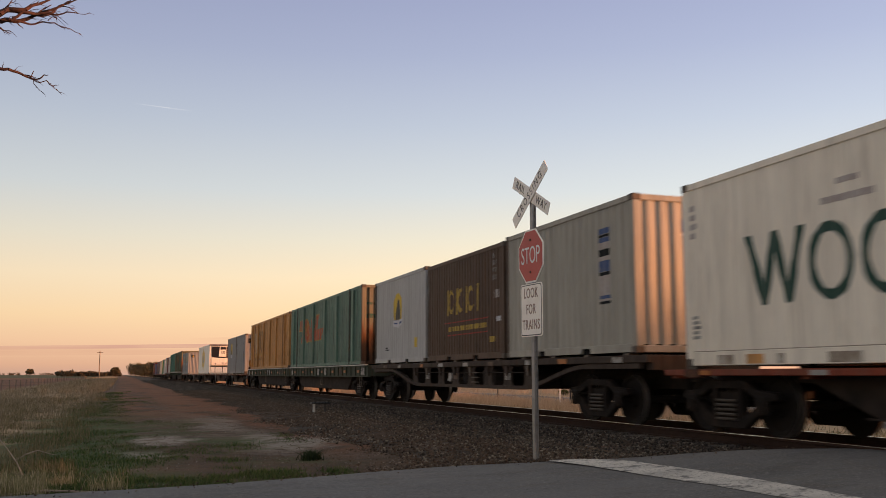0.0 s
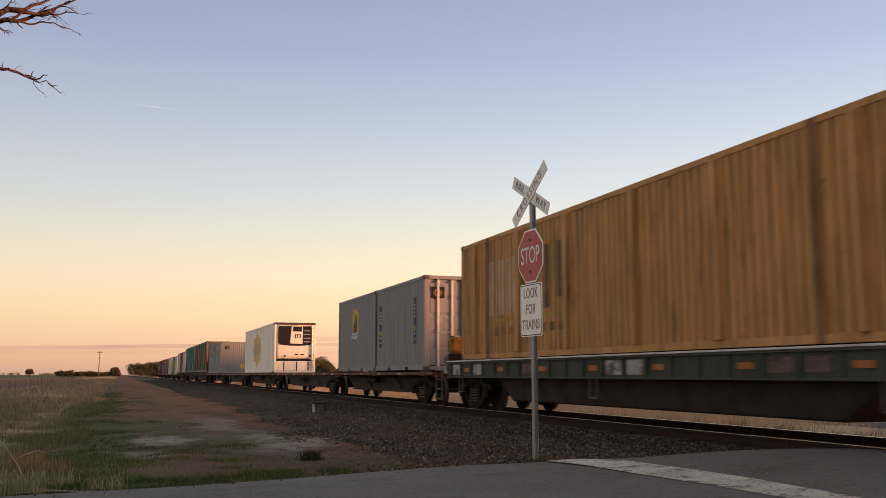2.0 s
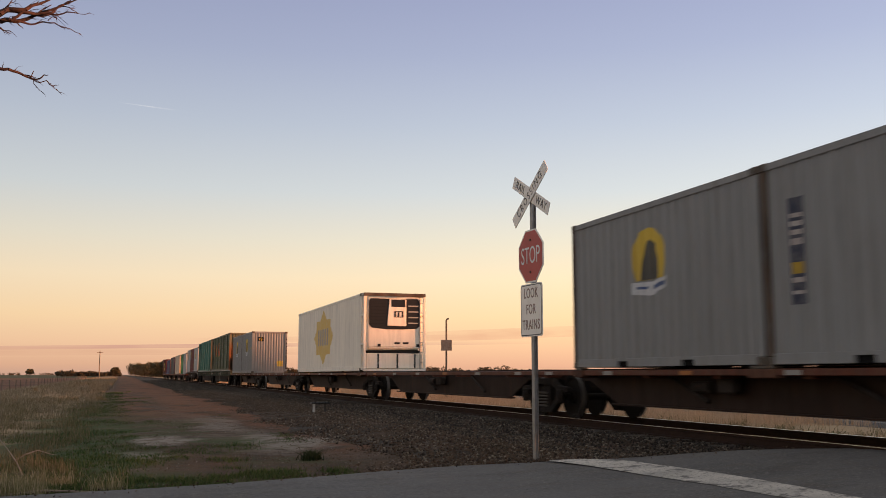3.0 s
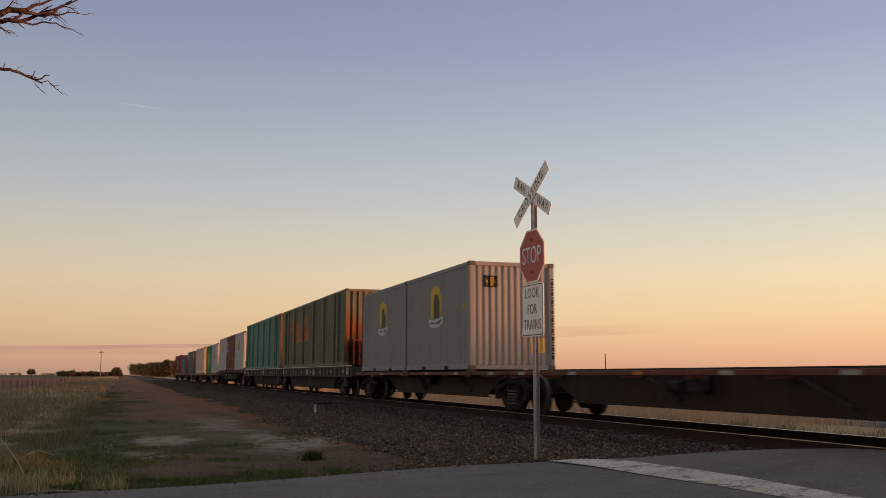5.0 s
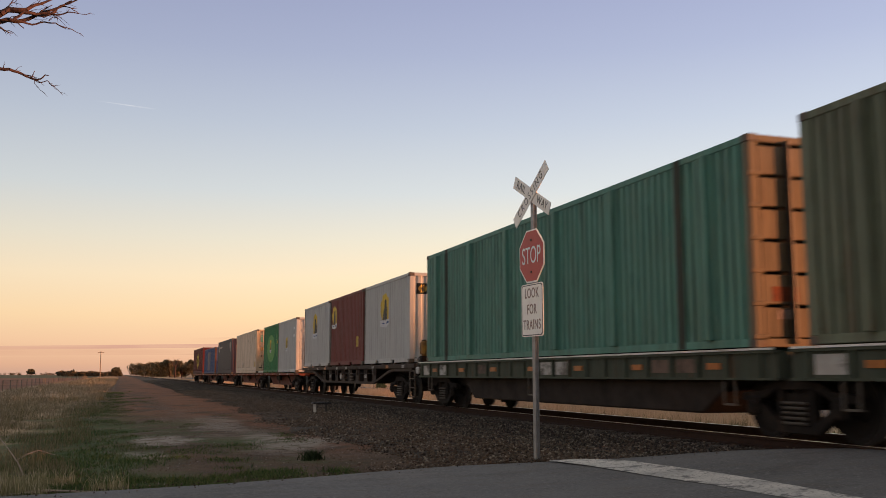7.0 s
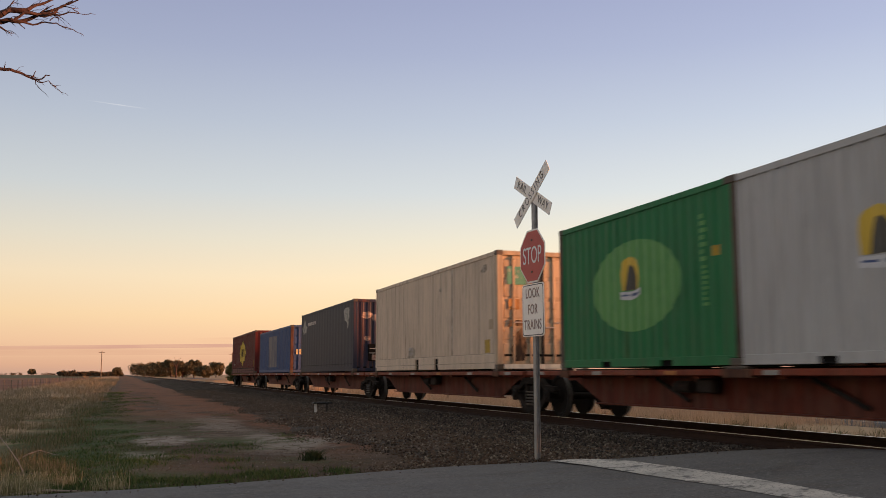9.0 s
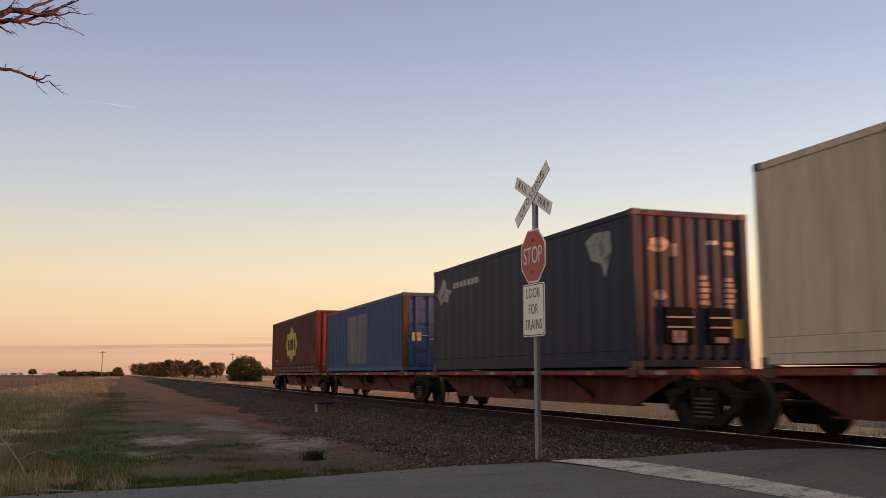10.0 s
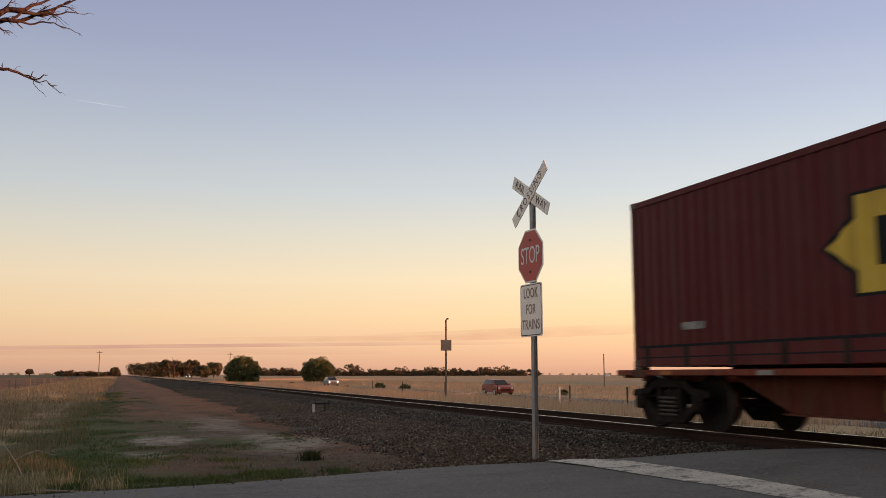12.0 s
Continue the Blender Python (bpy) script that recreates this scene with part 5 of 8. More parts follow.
    c = container("container", 11.65, 2.9, M["charcoal"], "long charcoal container with torn pale markings, maroon-stained end", "flat", "wave", M["weathered_end"], base_rail=0.2, decals=[
        ("torn_marking", blot, M["mark_torn"]), ("torn_marking", tear, M["mark_torn"]), ("rail_line", bar(-5.6, 5.6, 0.30, 0.315), M["mark_dark"])] + [("faded_block", bar(-4.1 + i * 0.29, -3.88 + i * 0.29, 2.26, 2.42), M["mark_pale"]) for i in range(7)],
        end_decals=end_marks)
    for x0, x1 in ((-0.63, -0.02), (0.28, 0.80)):
        # a flat-faced box whose near-black colour paints the shade of a recess
        part("vent_box", boxed((x0, x1, -5.85, -5.79, 0.42, 1.1), bevel=0.015), M["dark_slot"], c, "box on the end wall, its recess shade painted near-black")
        for z in (0.72, 0.90):
            part("handle", boxed((x0 + 0.05, x1 - 0.02, -5.875, -5.845, z, z + 0.03)), M["bar_steel"], c)
        part("plate", boxed((x0 + 0.15, x0 + 0.42, -5.862, -5.848, 0.45, 0.67 if x0 < 0 else 0.56)), M["mark_bars"], c)
    place(c, 233.6, 11.65, LOW)
    c = container("container", 12.3, 2.59, M["blue"], "long blue steel container with a faded panel, doors shut", "wave", "doors", bar_mat=M["blue"], decals=[
        ("faded_panel", bar(-2.0, 1.15, 0.32, 2.2), M["mark_bleached"])] , end_decals=speckle(0.2, 1.7, 3, 0.42, 0.08, 0.05, ("mark_bars",)) + speckle(0.62, 2.0, 1, 0.42, 0.22, 0.05, ("mark_bars",)) + speckle(0.62, 1.7, 4, 0.44, 0.06, 0.05, ("mark_bars",)) + [("end_panel", bar(-0.92, -0.6, 0.98, 1.26), M["mark_sand"]), ("end_panel", [(0.78, 0.95), (1.05, 0.98), (0.92, 1.2)], M["mark_gold"])] + speckle(0.85, 0.38, 2, 0.24, 0.05, 0.04, ("mark_bars",)), rear_post=M["grimy_post"], front_post=M["rust_post"])
    place(c, 248.5, 12.3, LOW)
    c = container("container", 14.05, 2.95, M["red"], "long red container with a yellow star emblem", "wave", "wave", decals=star_logo(-0.1, 1.5, 1.95, 1.0, M["mark_dark"]) + [("small_marking", bar(-5.55, -4.85, 0.6, 0.72), M["mark_torn"]), ("rail_line", bar(-6.8, 6.8, 0.345, 0.37), M["mark_dark"])] + speckle(5.85, 2.3, 12, 0.3, 0.07, 0.045, ("mark_faint",)) + speckle(6.3, 2.45, 6, 0.32, 0.06, 0.045, ("mark_faint",)) + [("small_panel", bar(6.3, 6.65, 0.45, 0.9), M["mark_ochre"])],
                  end_decals=star_logo(0.05, 2.25, 0.8, 0.42, M["mark_dark"]) + [("small_panel", bar(-0.68, -0.44, 0.84, 1.05), M["mark_ochre"]), ("small_panel", bar(-0.68, -0.44, 0.62, 0.81), M["mark_ochre"]), ("small_panel", bar(0.85, 1.06, 0.5, 0.95), M["mark_ochre"]), ("end_stripe", bar(-1.0, 0.85, 0.3, 0.42), M["mark_faint"])] + speckle(-0.62, 1.74, 1, 0.28, 0.06, 0.05, ("mark_faint",)) + speckle(-0.2, 1.73, 1, 0.2, 0.06, 0.05, ("mark_faint",)) + speckle(0.08, 1.72, 1, 0.22, 0.06, 0.05, ("mark_faint",)) + speckle(0.2, 1.48, 6, 0.16, 0.06, 0.05, ("mark_faint",)) + speckle(0.46, 1.4, 4, 0.18, 0.06, 0.05, ("mark_faint",)) + speckle(0.75, 1.45, 5, 0.2, 0.06, 0.05, ("mark_faint",)), base_rail=0.34)
    for n, o, m in star_bars(-0.1, 1.5, 1.95, 1.0, M["mark_dark"]):
        d = part(n, decal(o, lambda u: wave("wave", -u) - 0.004), m, c)
        d.location.x = -HALF + 0.012
    for n, o, m in star_bars(0.05, 2.25, 0.8, 0.42, M["mark_dark"]):
        d = part(n, decal(o, lambda u: wave("wave", -u) - 0.004), m, c)
        d.location, d.rotation_euler = (0, -14.05 / 2 + 0.03, 0), (0, 0, radians(90))
    for z in (0.15, 0.325):
        part("rail_groove", boxed((-HALF - 0.003, -HALF + 0.01, -6.8, 6.8, z, z + 0.022)), M["mark_dark"], c)
    for k in range(12):
        part("rail_stiffener", boxed((-HALF - 0.012, -HALF + 0.01, -6.7 + k * 1.2, -6.58 + k * 1.2, 0.0, 0.33)), M["wagon_dark"], c)
    place(c, 263.25, 14.05, LOW)


# ---- wagons ----
def build_bogie():
    """A three-piece bogie on z = 0, the rail's top, with its parts; copied under each wagon."""
    ob = new("bogie")
    frame_side = bmesh.new()
    top = [(-1.2, 0.56), (-1.14, 0.66), (-0.72, 0.69), (-0.42, 0.84), (0.42, 0.84), (0.72, 0.69), (1.14, 0.66), (1.2, 0.56), (1.12, 0.54), (0.7, 0.57), (0.40, 0.71), (-0.40, 0.71), (-0.7, 0.57), (-1.12, 0.54)]
    bottom = [(-0.98, 0.50), (-0.80, 0.53), (-0.34, 0.24), (0.34, 0.24), (0.80, 0.53), (0.98, 0.50), (0.42, 0.11), (-0.42, 0.11)]
    for o in (top, bottom, [(-0.37, 0.2), (-0.27, 0.2), (-0.27, 0.75), (-0.37, 0.75)], [(0.27, 0.2), (0.37, 0.2), (0.37, 0.75), (0.27, 0.75)]):
        prism(frame_side, o, "x", -0.07, 0.07)
    bmesh.ops.bevel(frame_side, geom=list(frame_side.edges), offset=0.012, segments=1, affect="EDGES")
    side = part("side_frame", frame_side, M["bogie"], ob)
    side.location.x = -0.99
    share(side, "side_frame", ob, 0.99)
    box_bm = boxed((-0.06, 0.0, -0.15, 0.15, -0.13, 0.16), bevel=0.03)
    tube(box_bm, (-0.09, 0, 0), (-0.02, 0, 0), 0.085, sides=12)
    axle_box = part("axle_box", box_bm, M["bogie"], ob)
    axle_box.location = (-1.05, -0.88, 0.46)
    share(axle_box, "axle_box", ob, -1.05, 0.88, 0.46)
    share(axle_box, "axle_box", ob, 1.05, -0.88, 0.46, 180)
    share(axle_box, "axle_box", ob, 1.05, 0.88, 0.46, 180)
    coil = bmesh.new()
    for k in range(5):
        tube(coil, (0, -0.24, 0.25 + 0.07 * k), (0, 0.24, 0.25 + 0.07 * k), 0.022, sides=8)
    spring = part("spring_nest", coil, M["spring"], ob, "steel spring nest")
    spring.location.x = -1.07
    share(spring, "spring_nest", ob, 1.07)
    plank = part("spring_plank", boxed((-1.0, -0.9, -0.28, 0.28, 0.18, 0.66), bevel=0.01), M["bogie"], ob)
    share(plank, "spring_plank", ob, 0, 0, 0, 180)
    part("bolster", boxed((-0.95, 0.95, -0.2, 0.2, 0.52, 0.82), bevel=0.03), M["bogie"], ob)
    bm = bmesh.new()
    tube(bm, (-0.95, 0, 0.46), (0.95, 0, 0.46), 0.075, sides=10)
    for s in (-1, 1):
        rings = [(0.66, 0.12), (0.66, 0.40), (0.66, 0.485), (0.69, 0.485), (0.69, 0.462), (0.79, 0.452), (0.79, 0.40), (0.755, 0.36), (0.74, 0.16), (0.78, 0.14), (0.78, 0.06)]
        loops = [[bm.verts.new((s * x, r * math.cos(2 * math.pi * i / 28), 0.46 + r * math.sin(2 * math.pi * i / 28))) for i in range(28)] for x, r in rings]
        for j, (a, b) in enumerate(zip(loops, loops[1:])):
            for i in range(28):
                q = bm.faces.new((a[i], a[(i + 1) % 28], b[(i + 1) % 28], b[i]))
                q.material_index = 1 if j == 4 else 0
    bmesh.ops.recalc_face_normals(bm, faces=bm.faces)
    axle = part("wheelset", bm, (M["wheel"], M["tread"]), ob)
    axle.location.y = -0.88
    share(axle, "wheelset", ob, 0, 0.88)
    return ob


def add_bogie(bogie, wagon, y):
    """The bogie with its pieces as a part of a wagon."""
    b = new("bogie")
    b.parent, b.location = wagon, (0, y, 0)
    for o in bogie.children:
        c = o.copy()
        scene.collection.objects.link(c)
        c.parent = b


def coupler(wagon, y, way):
    bm = boxed((-0.09, 0.09, min(y, y + way * 0.55), max(y, y + way * 0.55), 0.72, 0.92), (-0.15, 0.15, min(y + way * 0.38, y + way * 0.62), max(y + way * 0.38, y + way * 0.62), 0.68, 0.98), bevel=0.03)
    part("coupler", bm, M["bogie"], wagon)


def skeletal_platform(wagon, a, b, mat, sill, seats, k, first=False, last=False):
    """One platform of a red skeletal wagon between two bogies at a and b; seats: where container corners rest."""
    lo, hi = a - (1.45 if first else -0.12), b + (1.45 if last else -0.12)
    deck = bmesh.new()
    for s in (-1, 1):
        x0, x1 = sorted((s * 1.10, s * 1.23))
        box(deck, x0, x1, lo, hi, 0.905, 1.005, bevel=0.012)
        x0, x1 = sorted((s * 0.74, s * 1.12))
        for y in (lo + 0.15, a + 1.9, (a + b) / 2 - 2.1, (a + b) / 2, (a + b) / 2 + 2.1, b - 1.9, hi - 0.15):
            box(deck, x0, x1, y - 0.09, y + 0.09, 0.86, 0.985)
    plat = part("platform", deck, sill, wagon)
    o = [(lo, 0.98), (lo, 0.80), (a + 1.55, 0.80), (a + 2.7, 0.36), (b - 2.7, 0.36), (b - 1.55, 0.80), (hi, 0.80), (hi, 0.98)]
    for s in (-1, 1):
        girder = bmesh.new()
        x0, x1 = sorted((s * 0.66, s * 0.70))
        prism(girder, o, "x", x0, x1)
        x0, x1 = sorted((s * 0.60, s * 0.80))
        box(girder, x0, x1, a + 2.6, b - 2.6, 0.335, 0.365)
        part("girder", girder, mat, plat, "deep fish-bellied girder")
    part("deck_beam", boxed((-0.5, 0.5, max(lo, a) + 1.0, min(hi, b) - 1.0, 0.96, 1.042)), M["wagon_dark"], plat)
    part("cross_tie", boxed((-0.66, 0.66, a + 2.8, b - 2.8, 0.80, 0.84)), mat, plat)
    for i, y in enumerate(((a + b) / 2 - 2.4, (a + b) / 2 + 1.7)):
        bm = bmesh.new()
        tube(bm, (-0.80, y, 0.85), (-0.80, y - 1.0, 0.48), 0.035, sides=6)
        part("brace_rod", bm, M["wagon_dark"], plat)
    gear = boxed((-0.96, -0.78, (a + b) / 2 - 0.2, (a + b) / 2 + 0.25, 0.62, 0.86), bevel=0.03)
    part("brake_gear", gear, M["wagon_dark"], plat)
    tank = bmesh.new()
    tube(tank, (-0.86, (a + b) / 2 + 0.5, 0.72), (-0.86, (a + b) / 2 + 0.95, 0.72), 0.10, sides=12)
    part("air_tank", tank, M["wagon_dark"], plat)
    for y in seats:
        for s in (-1, 1):
            part("container_seat", boxed((s * 1.16 - 0.09, s * 1.16 + 0.09, y - 0.13, y + 0.13, 1.004, 1.05), bevel=0.008), M["casting"], plat)
            x0, x1 = sorted((s * 1.10, s * 1.255))
            part("seat_gusset", boxed((x0, x1, y - 0.2, y + 0.2, 0.87, 1.003), bevel=0.01), M["rust_post"], plat, "rusty gusset under the container seat")
    for i, y in enumerate(np.arange(lo + 0.7, hi - 0.3, 2.6)):
        part("reflector", boxed((-1.238, -1.229, y, y + 0.34, 0.915, 0.985)), M["reflector_white"] if (i + k) % 3 else M["reflector_amber"], plat, "small reflector")


def skeletal_wagon(bogie, axles, spans, label, mat, sill, notice=0.0):
    ob = thing("container_wagon", pose(0, 0, 0), label, "wagon", "wagons of the train")
    base = axles[0]
    for i, (a, b) in enumerate(zip(axles, axles[1:])):
        seats = [y - base for s, n in spans for y in (s + 0.14, s + n - 0.14) if a - 1.5 <= y <= b + 1.5 and a <= s + n / 2 <= b]
        skeletal_platform(ob, a - base, b - base, mat, sill, seats, i, i == 0, i == len(axles) - 2)
    if notice:
        panel = part("notice_panel", boxed((-0.716, -0.701, notice - base, notice - base + 1.5, 0.44, 0.72), bevel=0.004), M["notice_yellow"], ob, "worn yellow notice panel on the girder")
        for k in range(4):
            part("notice_line", boxed((-0.722, -0.717, notice - base + 0.12, notice - base + 0.6 + 0.2 * (k % 3), 0.49 + 0.055 * k, 0.51 + 0.055 * k)), M["mark_dark"], panel)
        part("notice_patch", boxed((-0.722, -0.717, notice - base + 0.35, notice - base + 0.62, 0.46, 0.56)), M["mark_red"], panel)
        part("gear_box", boxed((-0.98, -0.72, notice - base - 1.7, notice - base - 0.6, 0.48, 0.74), bevel=0.04), M["rust_post"], ob, "rusty red gear box")
    for y in axles:
        add_bogie(bogie, ob, y - base)
    coupler(ob, -1.4, -1)
    coupler(ob, axles[-1] - base + 1.4, 1)
    rides(ob, base, RAIL_Z)
    return ob


def truss_wagon(bogie, lo, hi, axles):
    """A dark wagon with a pressed side plate full of openings, whose bottom chord sweeps up over the bogies."""
    ob = thing("truss_wagon", pose(0, 0, 0), "dirty brown-grey flat wagon with openings in its side plates", "wagon", "wagons of the train")
    n, r = hi - lo, random.Random(int(lo))
    part("deck_sill", boxed((-1.24, -1.12, 0, n, 1.13, 1.27), (1.12, 1.24, 0, n, 1.13, 1.27), (-1.12, 1.12, 0.0, 0.2, 1.0, 1.27), (-1.12, 1.12, n - 0.2, n, 1.0, 1.27), bevel=0.012), M["truss"], ob)
    bays, first, last = 7, 5.2, n - 5.2
    pitch = (last - first) / bays
    for s in (-1, 1):
        x0, x1 = sorted((s * 1.10, s * 1.22))
        sweep = [(2.3 + 3.3 * k / 8, 1.04 - 0.46 * smooth_step(0, 1, k / 8)) for k in range(9)]
        line = sweep + [(n - y, z) for y, z in reversed(sweep)]
        bm = bmesh.new()
        prism(bm, line + [(y, z + 0.085) for y, z in reversed(line)], "x", x0, x1)
        box(bm, x0, x1, 0.3, 2.31, 1.03, 1.12)
        box(bm, x0, x1, n - 2.31, n - 0.3, 1.03, 1.12)
        part("bottom_chord", bm, M["truss"], ob)
        x0, x1 = sorted((s * 1.15, s * 1.17))
        for i in range(bays + 1):
            c, w, e = first + i * pitch, 0.24, 0.10
            o = [(c - w - e, 0.64), (c + w + e, 0.64), (c + w, 0.74), (c + w, 1.03), (c + w + e, 1.13), (c - w - e, 1.13), (c - w, 1.03), (c - w, 0.74)]
            bm = bmesh.new()
            prism(bm, o, "x", x0, x1)
            part("web_plate", bm, M["truss"], ob)
            y0, y1 = sorted((c - 0.06, c + 0.08))
            bm = bmesh.new()
            prism(bm, [(y0, 1.13), (y1, 1.13), (y1 - 0.08, 0.90), (y0 - 0.02, 0.90)], "x", *sorted((s * 1.17, s * 1.225)))
            part("bracket", bm, M["casting"] if i % 3 == 0 else M["truss"], ob)
    part("centre_sill", boxed((-0.35, 0.35, 0.1, n - 0.1, 0.66, 1.12), (-1.1, 1.1, n / 2 - 0.15, n / 2 + 0.15, 0.7, 1.1), (-1.1, 1.1, 5.2, 5.5, 0.6, 1.1), (-1.1, 1.1, n - 5.5, n - 5.2, 0.6, 1.1)), M["bogie"], ob)
    part("brake_gear", boxed((-1.13, -0.7, n / 2 - 2.2, n / 2 - 1.35, 0.64, 1.05), bevel=0.03), M["wagon_dark"], ob)
    for k in range(3):
        part("step_rung", boxed((-1.215, -1.17, n / 2 - 1.25, n / 2 - 0.75, 0.72 + 0.12 * k, 0.745 + 0.12 * k)), M["casting"], ob)
    valve = bmesh.new()
    tube(valve, (-1.2, n / 2 + 1.0, 0.86), (-0.8, n / 2 + 1.0, 0.86), 0.13, 0.10, 10)
    tube(valve, (-1.1, n / 2 + 1.0, 0.84), (-1.1, n / 2 + 1.35, 0.78), 0.05, sides=8)
    part("brake_valve", valve, M["bar_steel"], ob, "pale brake valve")
    tank = bmesh.new()
    tube(tank, (-0.85, n / 2 - 0.7, 0.8), (-0.85, n / 2 + 0.3, 0.8), 0.17, sides=12)
    part("air_tank", tank, M["wagon_dark"], ob)
    pipe = bmesh.new()
    tube(pipe, (-1.19, first, 0.97), (-1.19, last, 0.99), 0.016, sides=6)
    part("brake_pipe", pipe, M["wagon_dark"], ob)
    for i in range(9):
        y = 1.0 + i * (n - 2.0) / 8.5 + r.uniform(-0.2, 0.3)
        what = ("stencil_white", "reflector_amber", "stencil_white", "stencil_brown", "reflector_white")[i % 5]
        part("stencil_patch", boxed((-1.250, -1.241, y, y + r.uniform(0.22, 0.42), 1.14, 1.24)), M[what], ob)
    for i in (1, 4, 6):
        c = first + i * pitch
        part("stencil_patch", boxed((-1.182, -1.171, c - 0.16, c + 0.14, 0.80, 0.98)), M["stencil_white" if i != 4 else "stencil_brown"], ob)
    for y in np.arange(0.7, n - 0.5, 1.55):
        seat = part("container_seat", boxed((-1.24, -1.06, y - 0.1, y + 0.1, 1.268, 1.31)), M["casting"], ob)
        share(seat, "container_seat", ob, 2.3, 0, 0)
    for y in axles:
        add_bogie(bogie, ob, y - lo)
    coupler(ob, 0, -1)
    coupler(ob, n, 1)
    rides(ob, lo, RAIL_Z)


def deep_wagon(bogie, lo, hi, axles):
    """A dark green coupled pair with deep ribbed side sills."""
    ob = thing("deep_sill_wagon", pose(0, 0, 0), "dark green coupled flat wagon with deep ribbed sills", "wagon", "wagons of the train")
    mid = axles[1] - lo
    ends = [(0.0, mid - 0.16), (mid + 0.16, hi - lo)]
    bogs = [y - lo for y in axles]
    for k, (a, b) in enumerate(ends):
        plat = part("platform", boxed((-1.17, 1.17, a, a + 0.04, 0.86, 1.25), (-1.17, 1.17, b - 0.04, b, 0.86, 1.25), (-1.16, 1.16, a + 0.04, b - 0.04, 1.16, 1.22)), M["wagon_green"], ob)
        for s in (-1, 1):
            x0, x1 = sorted((s * 1.17, s * 1.20))
            x2, x3 = sorted((s * 1.10, s * 1.25))
            part("side_sill", boxed((x0, x1, a, b, 0.875, 1.23)), M["wagon_green"], plat)
            part("top_flange", boxed((x2, x3, a, b, 1.23, 1.27)), M["wagon_green"], plat)
            part("bottom_flange", boxed((x2, x3, a, b, 0.84, 0.875)), M["wagon_green"], plat)
        rib = None
        for i in range(22):
            y = a + 0.35 + i * (b - a - 0.7) / 21
            if rib is None:
                rib = part("rib", boxed((-0.05, 0.0, -0.03, 0.03, 0.876, 1.228)), M["wagon_green"], plat)
                rib.location = (-1.2, y, 0)
            else:
                share(rib, "rib", plat, -1.2, y, 0)
        part("rub_strip", boxed((-1.262, -1.20, a + 0.05, b - 0.05, 1.272, 1.302)), M["rub_strip"], plat, "pale worn strip along the deck edge")
        g0, g1 = bogs[k] + 1.45, bogs[k + 1] - 1.45
        body = bmesh.new()
        prism(body, [(g0, 0.86), (g0 + 0.9, 0.30), (g1 - 0.9, 0.30), (g1, 0.86)], "x", -0.98, 0.98)
        bmesh.ops.bevel(body, geom=list(body.edges), offset=0.03, segments=1, affect="EDGES")
        part("well_body", body, M["wagon_dark"], plat, "dirty dark well body")
        part("centre_sill", boxed((-0.4, 0.4, a, b, 0.72, 0.87)), M["wagon_dark"], plat)
        for y in (a + 0.75, a + 5.5, b - 5.5, b - 0.75):
            seat = part("container_seat", boxed((-1.22, -1.04, y - 0.1, y + 0.1, 1.268, 1.31)), M["casting"], plat)
            share(seat, "container_seat", plat, 2.26, 0, 0)
        pitch = (b - a - 0.7) / 21
        for i in range(21):
            y = a + 0.35 + (i + 0.5) * pitch
            kind = (i * 7 + k * 3) % 11
            if i % 3 == 1:
                part("reflector", boxed((-1.222, -1.199, y - 0.17, y + 0.17, 1.0, 1.10)), M["reflector_amber"], plat, "amber reflector")
            elif kind in (0, 4, 8):
                part("stencil_panel", boxed((-1.212, -1.199, y - 0.29, y + 0.29, 0.92, 1.19)), M["stencil_white"], plat, "worn white stencil panel")
            elif kind in (2, 6):
                part("stencil_panel", boxed((-1.212, -1.199, y - 0.25, y + 0.27, 0.95, 1.17)), M["stencil_brown"], plat, "worn brown stencil panel")
        for y in (a + 1.1, (a + b) / 2, b - 1.1):
            part("step_iron", boxed((-1.23, -1.20, y - 0.16, y - 0.13, 0.48, 0.86), (-1.23, -1.20, y + 0.13, y + 0.16, 0.48, 0.86), (-1.23, -1.16, y - 0.16, y + 0.16, 0.46, 0.49)), M["casting"], plat)
    for y in bogs:
        add_bogie(bogie, ob, y)
    coupler(ob, 0, -1)
    coupler(ob, hi - lo, 1)
    n = hi - lo
    stand = part("brake_stand", boxed((-1.10, -0.98, n, n + 0.14, 0.9, 2.0), (-1.16, -0.82, n - 0.05, n + 0.18, 1.32, 1.50), (-1.14, -0.80, n + 0.02, n + 0.2, 1.55, 1.9), (-1.1, -0.6, n, n + 0.3, 0.86, 0.92), bevel=0.015), M["wagon_dark"], ob, "dark hand brake stand")
    part("brake_box", boxed((-1.20, -0.86, n - 0.34, n + 0.0, 1.50, 1.96), bevel=0.06), M["brake_yellow"], stand, "dull orange-yellow brake box")
    wheel = bmesh.new()
    for k in range(12):
        a, b = k * math.pi / 6, (k + 1) * math.pi / 6
        tube(wheel, (-1.2, n + 0.1 + 0.17 * math.cos(a), 1.28 + 0.17 * math.sin(a)), (-1.2, n + 0.1 + 0.17 * math.cos(b), 1.28 + 0.17 * math.sin(b)), 0.014, sides=6)
    for k in range(3):
        a = k * math.pi / 3
        tube(wheel, (-1.2, n + 0.1 - 0.17 * math.cos(a), 1.28 - 0.17 * math.sin(a)), (-1.2, n + 0.1 + 0.17 * math.cos(a), 1.28 + 0.17 * math.sin(a)), 0.010, sides=5)
    part("brake_wheel", wheel, M["casting"], stand, "spoked brake wheel")
    part("tail_panel", boxed((-1.262, -1.20, n - 0.06, n + 0.22, 0.95, 1.16), bevel=0.02), M["stencil_white"], ob, "worn white end panel")
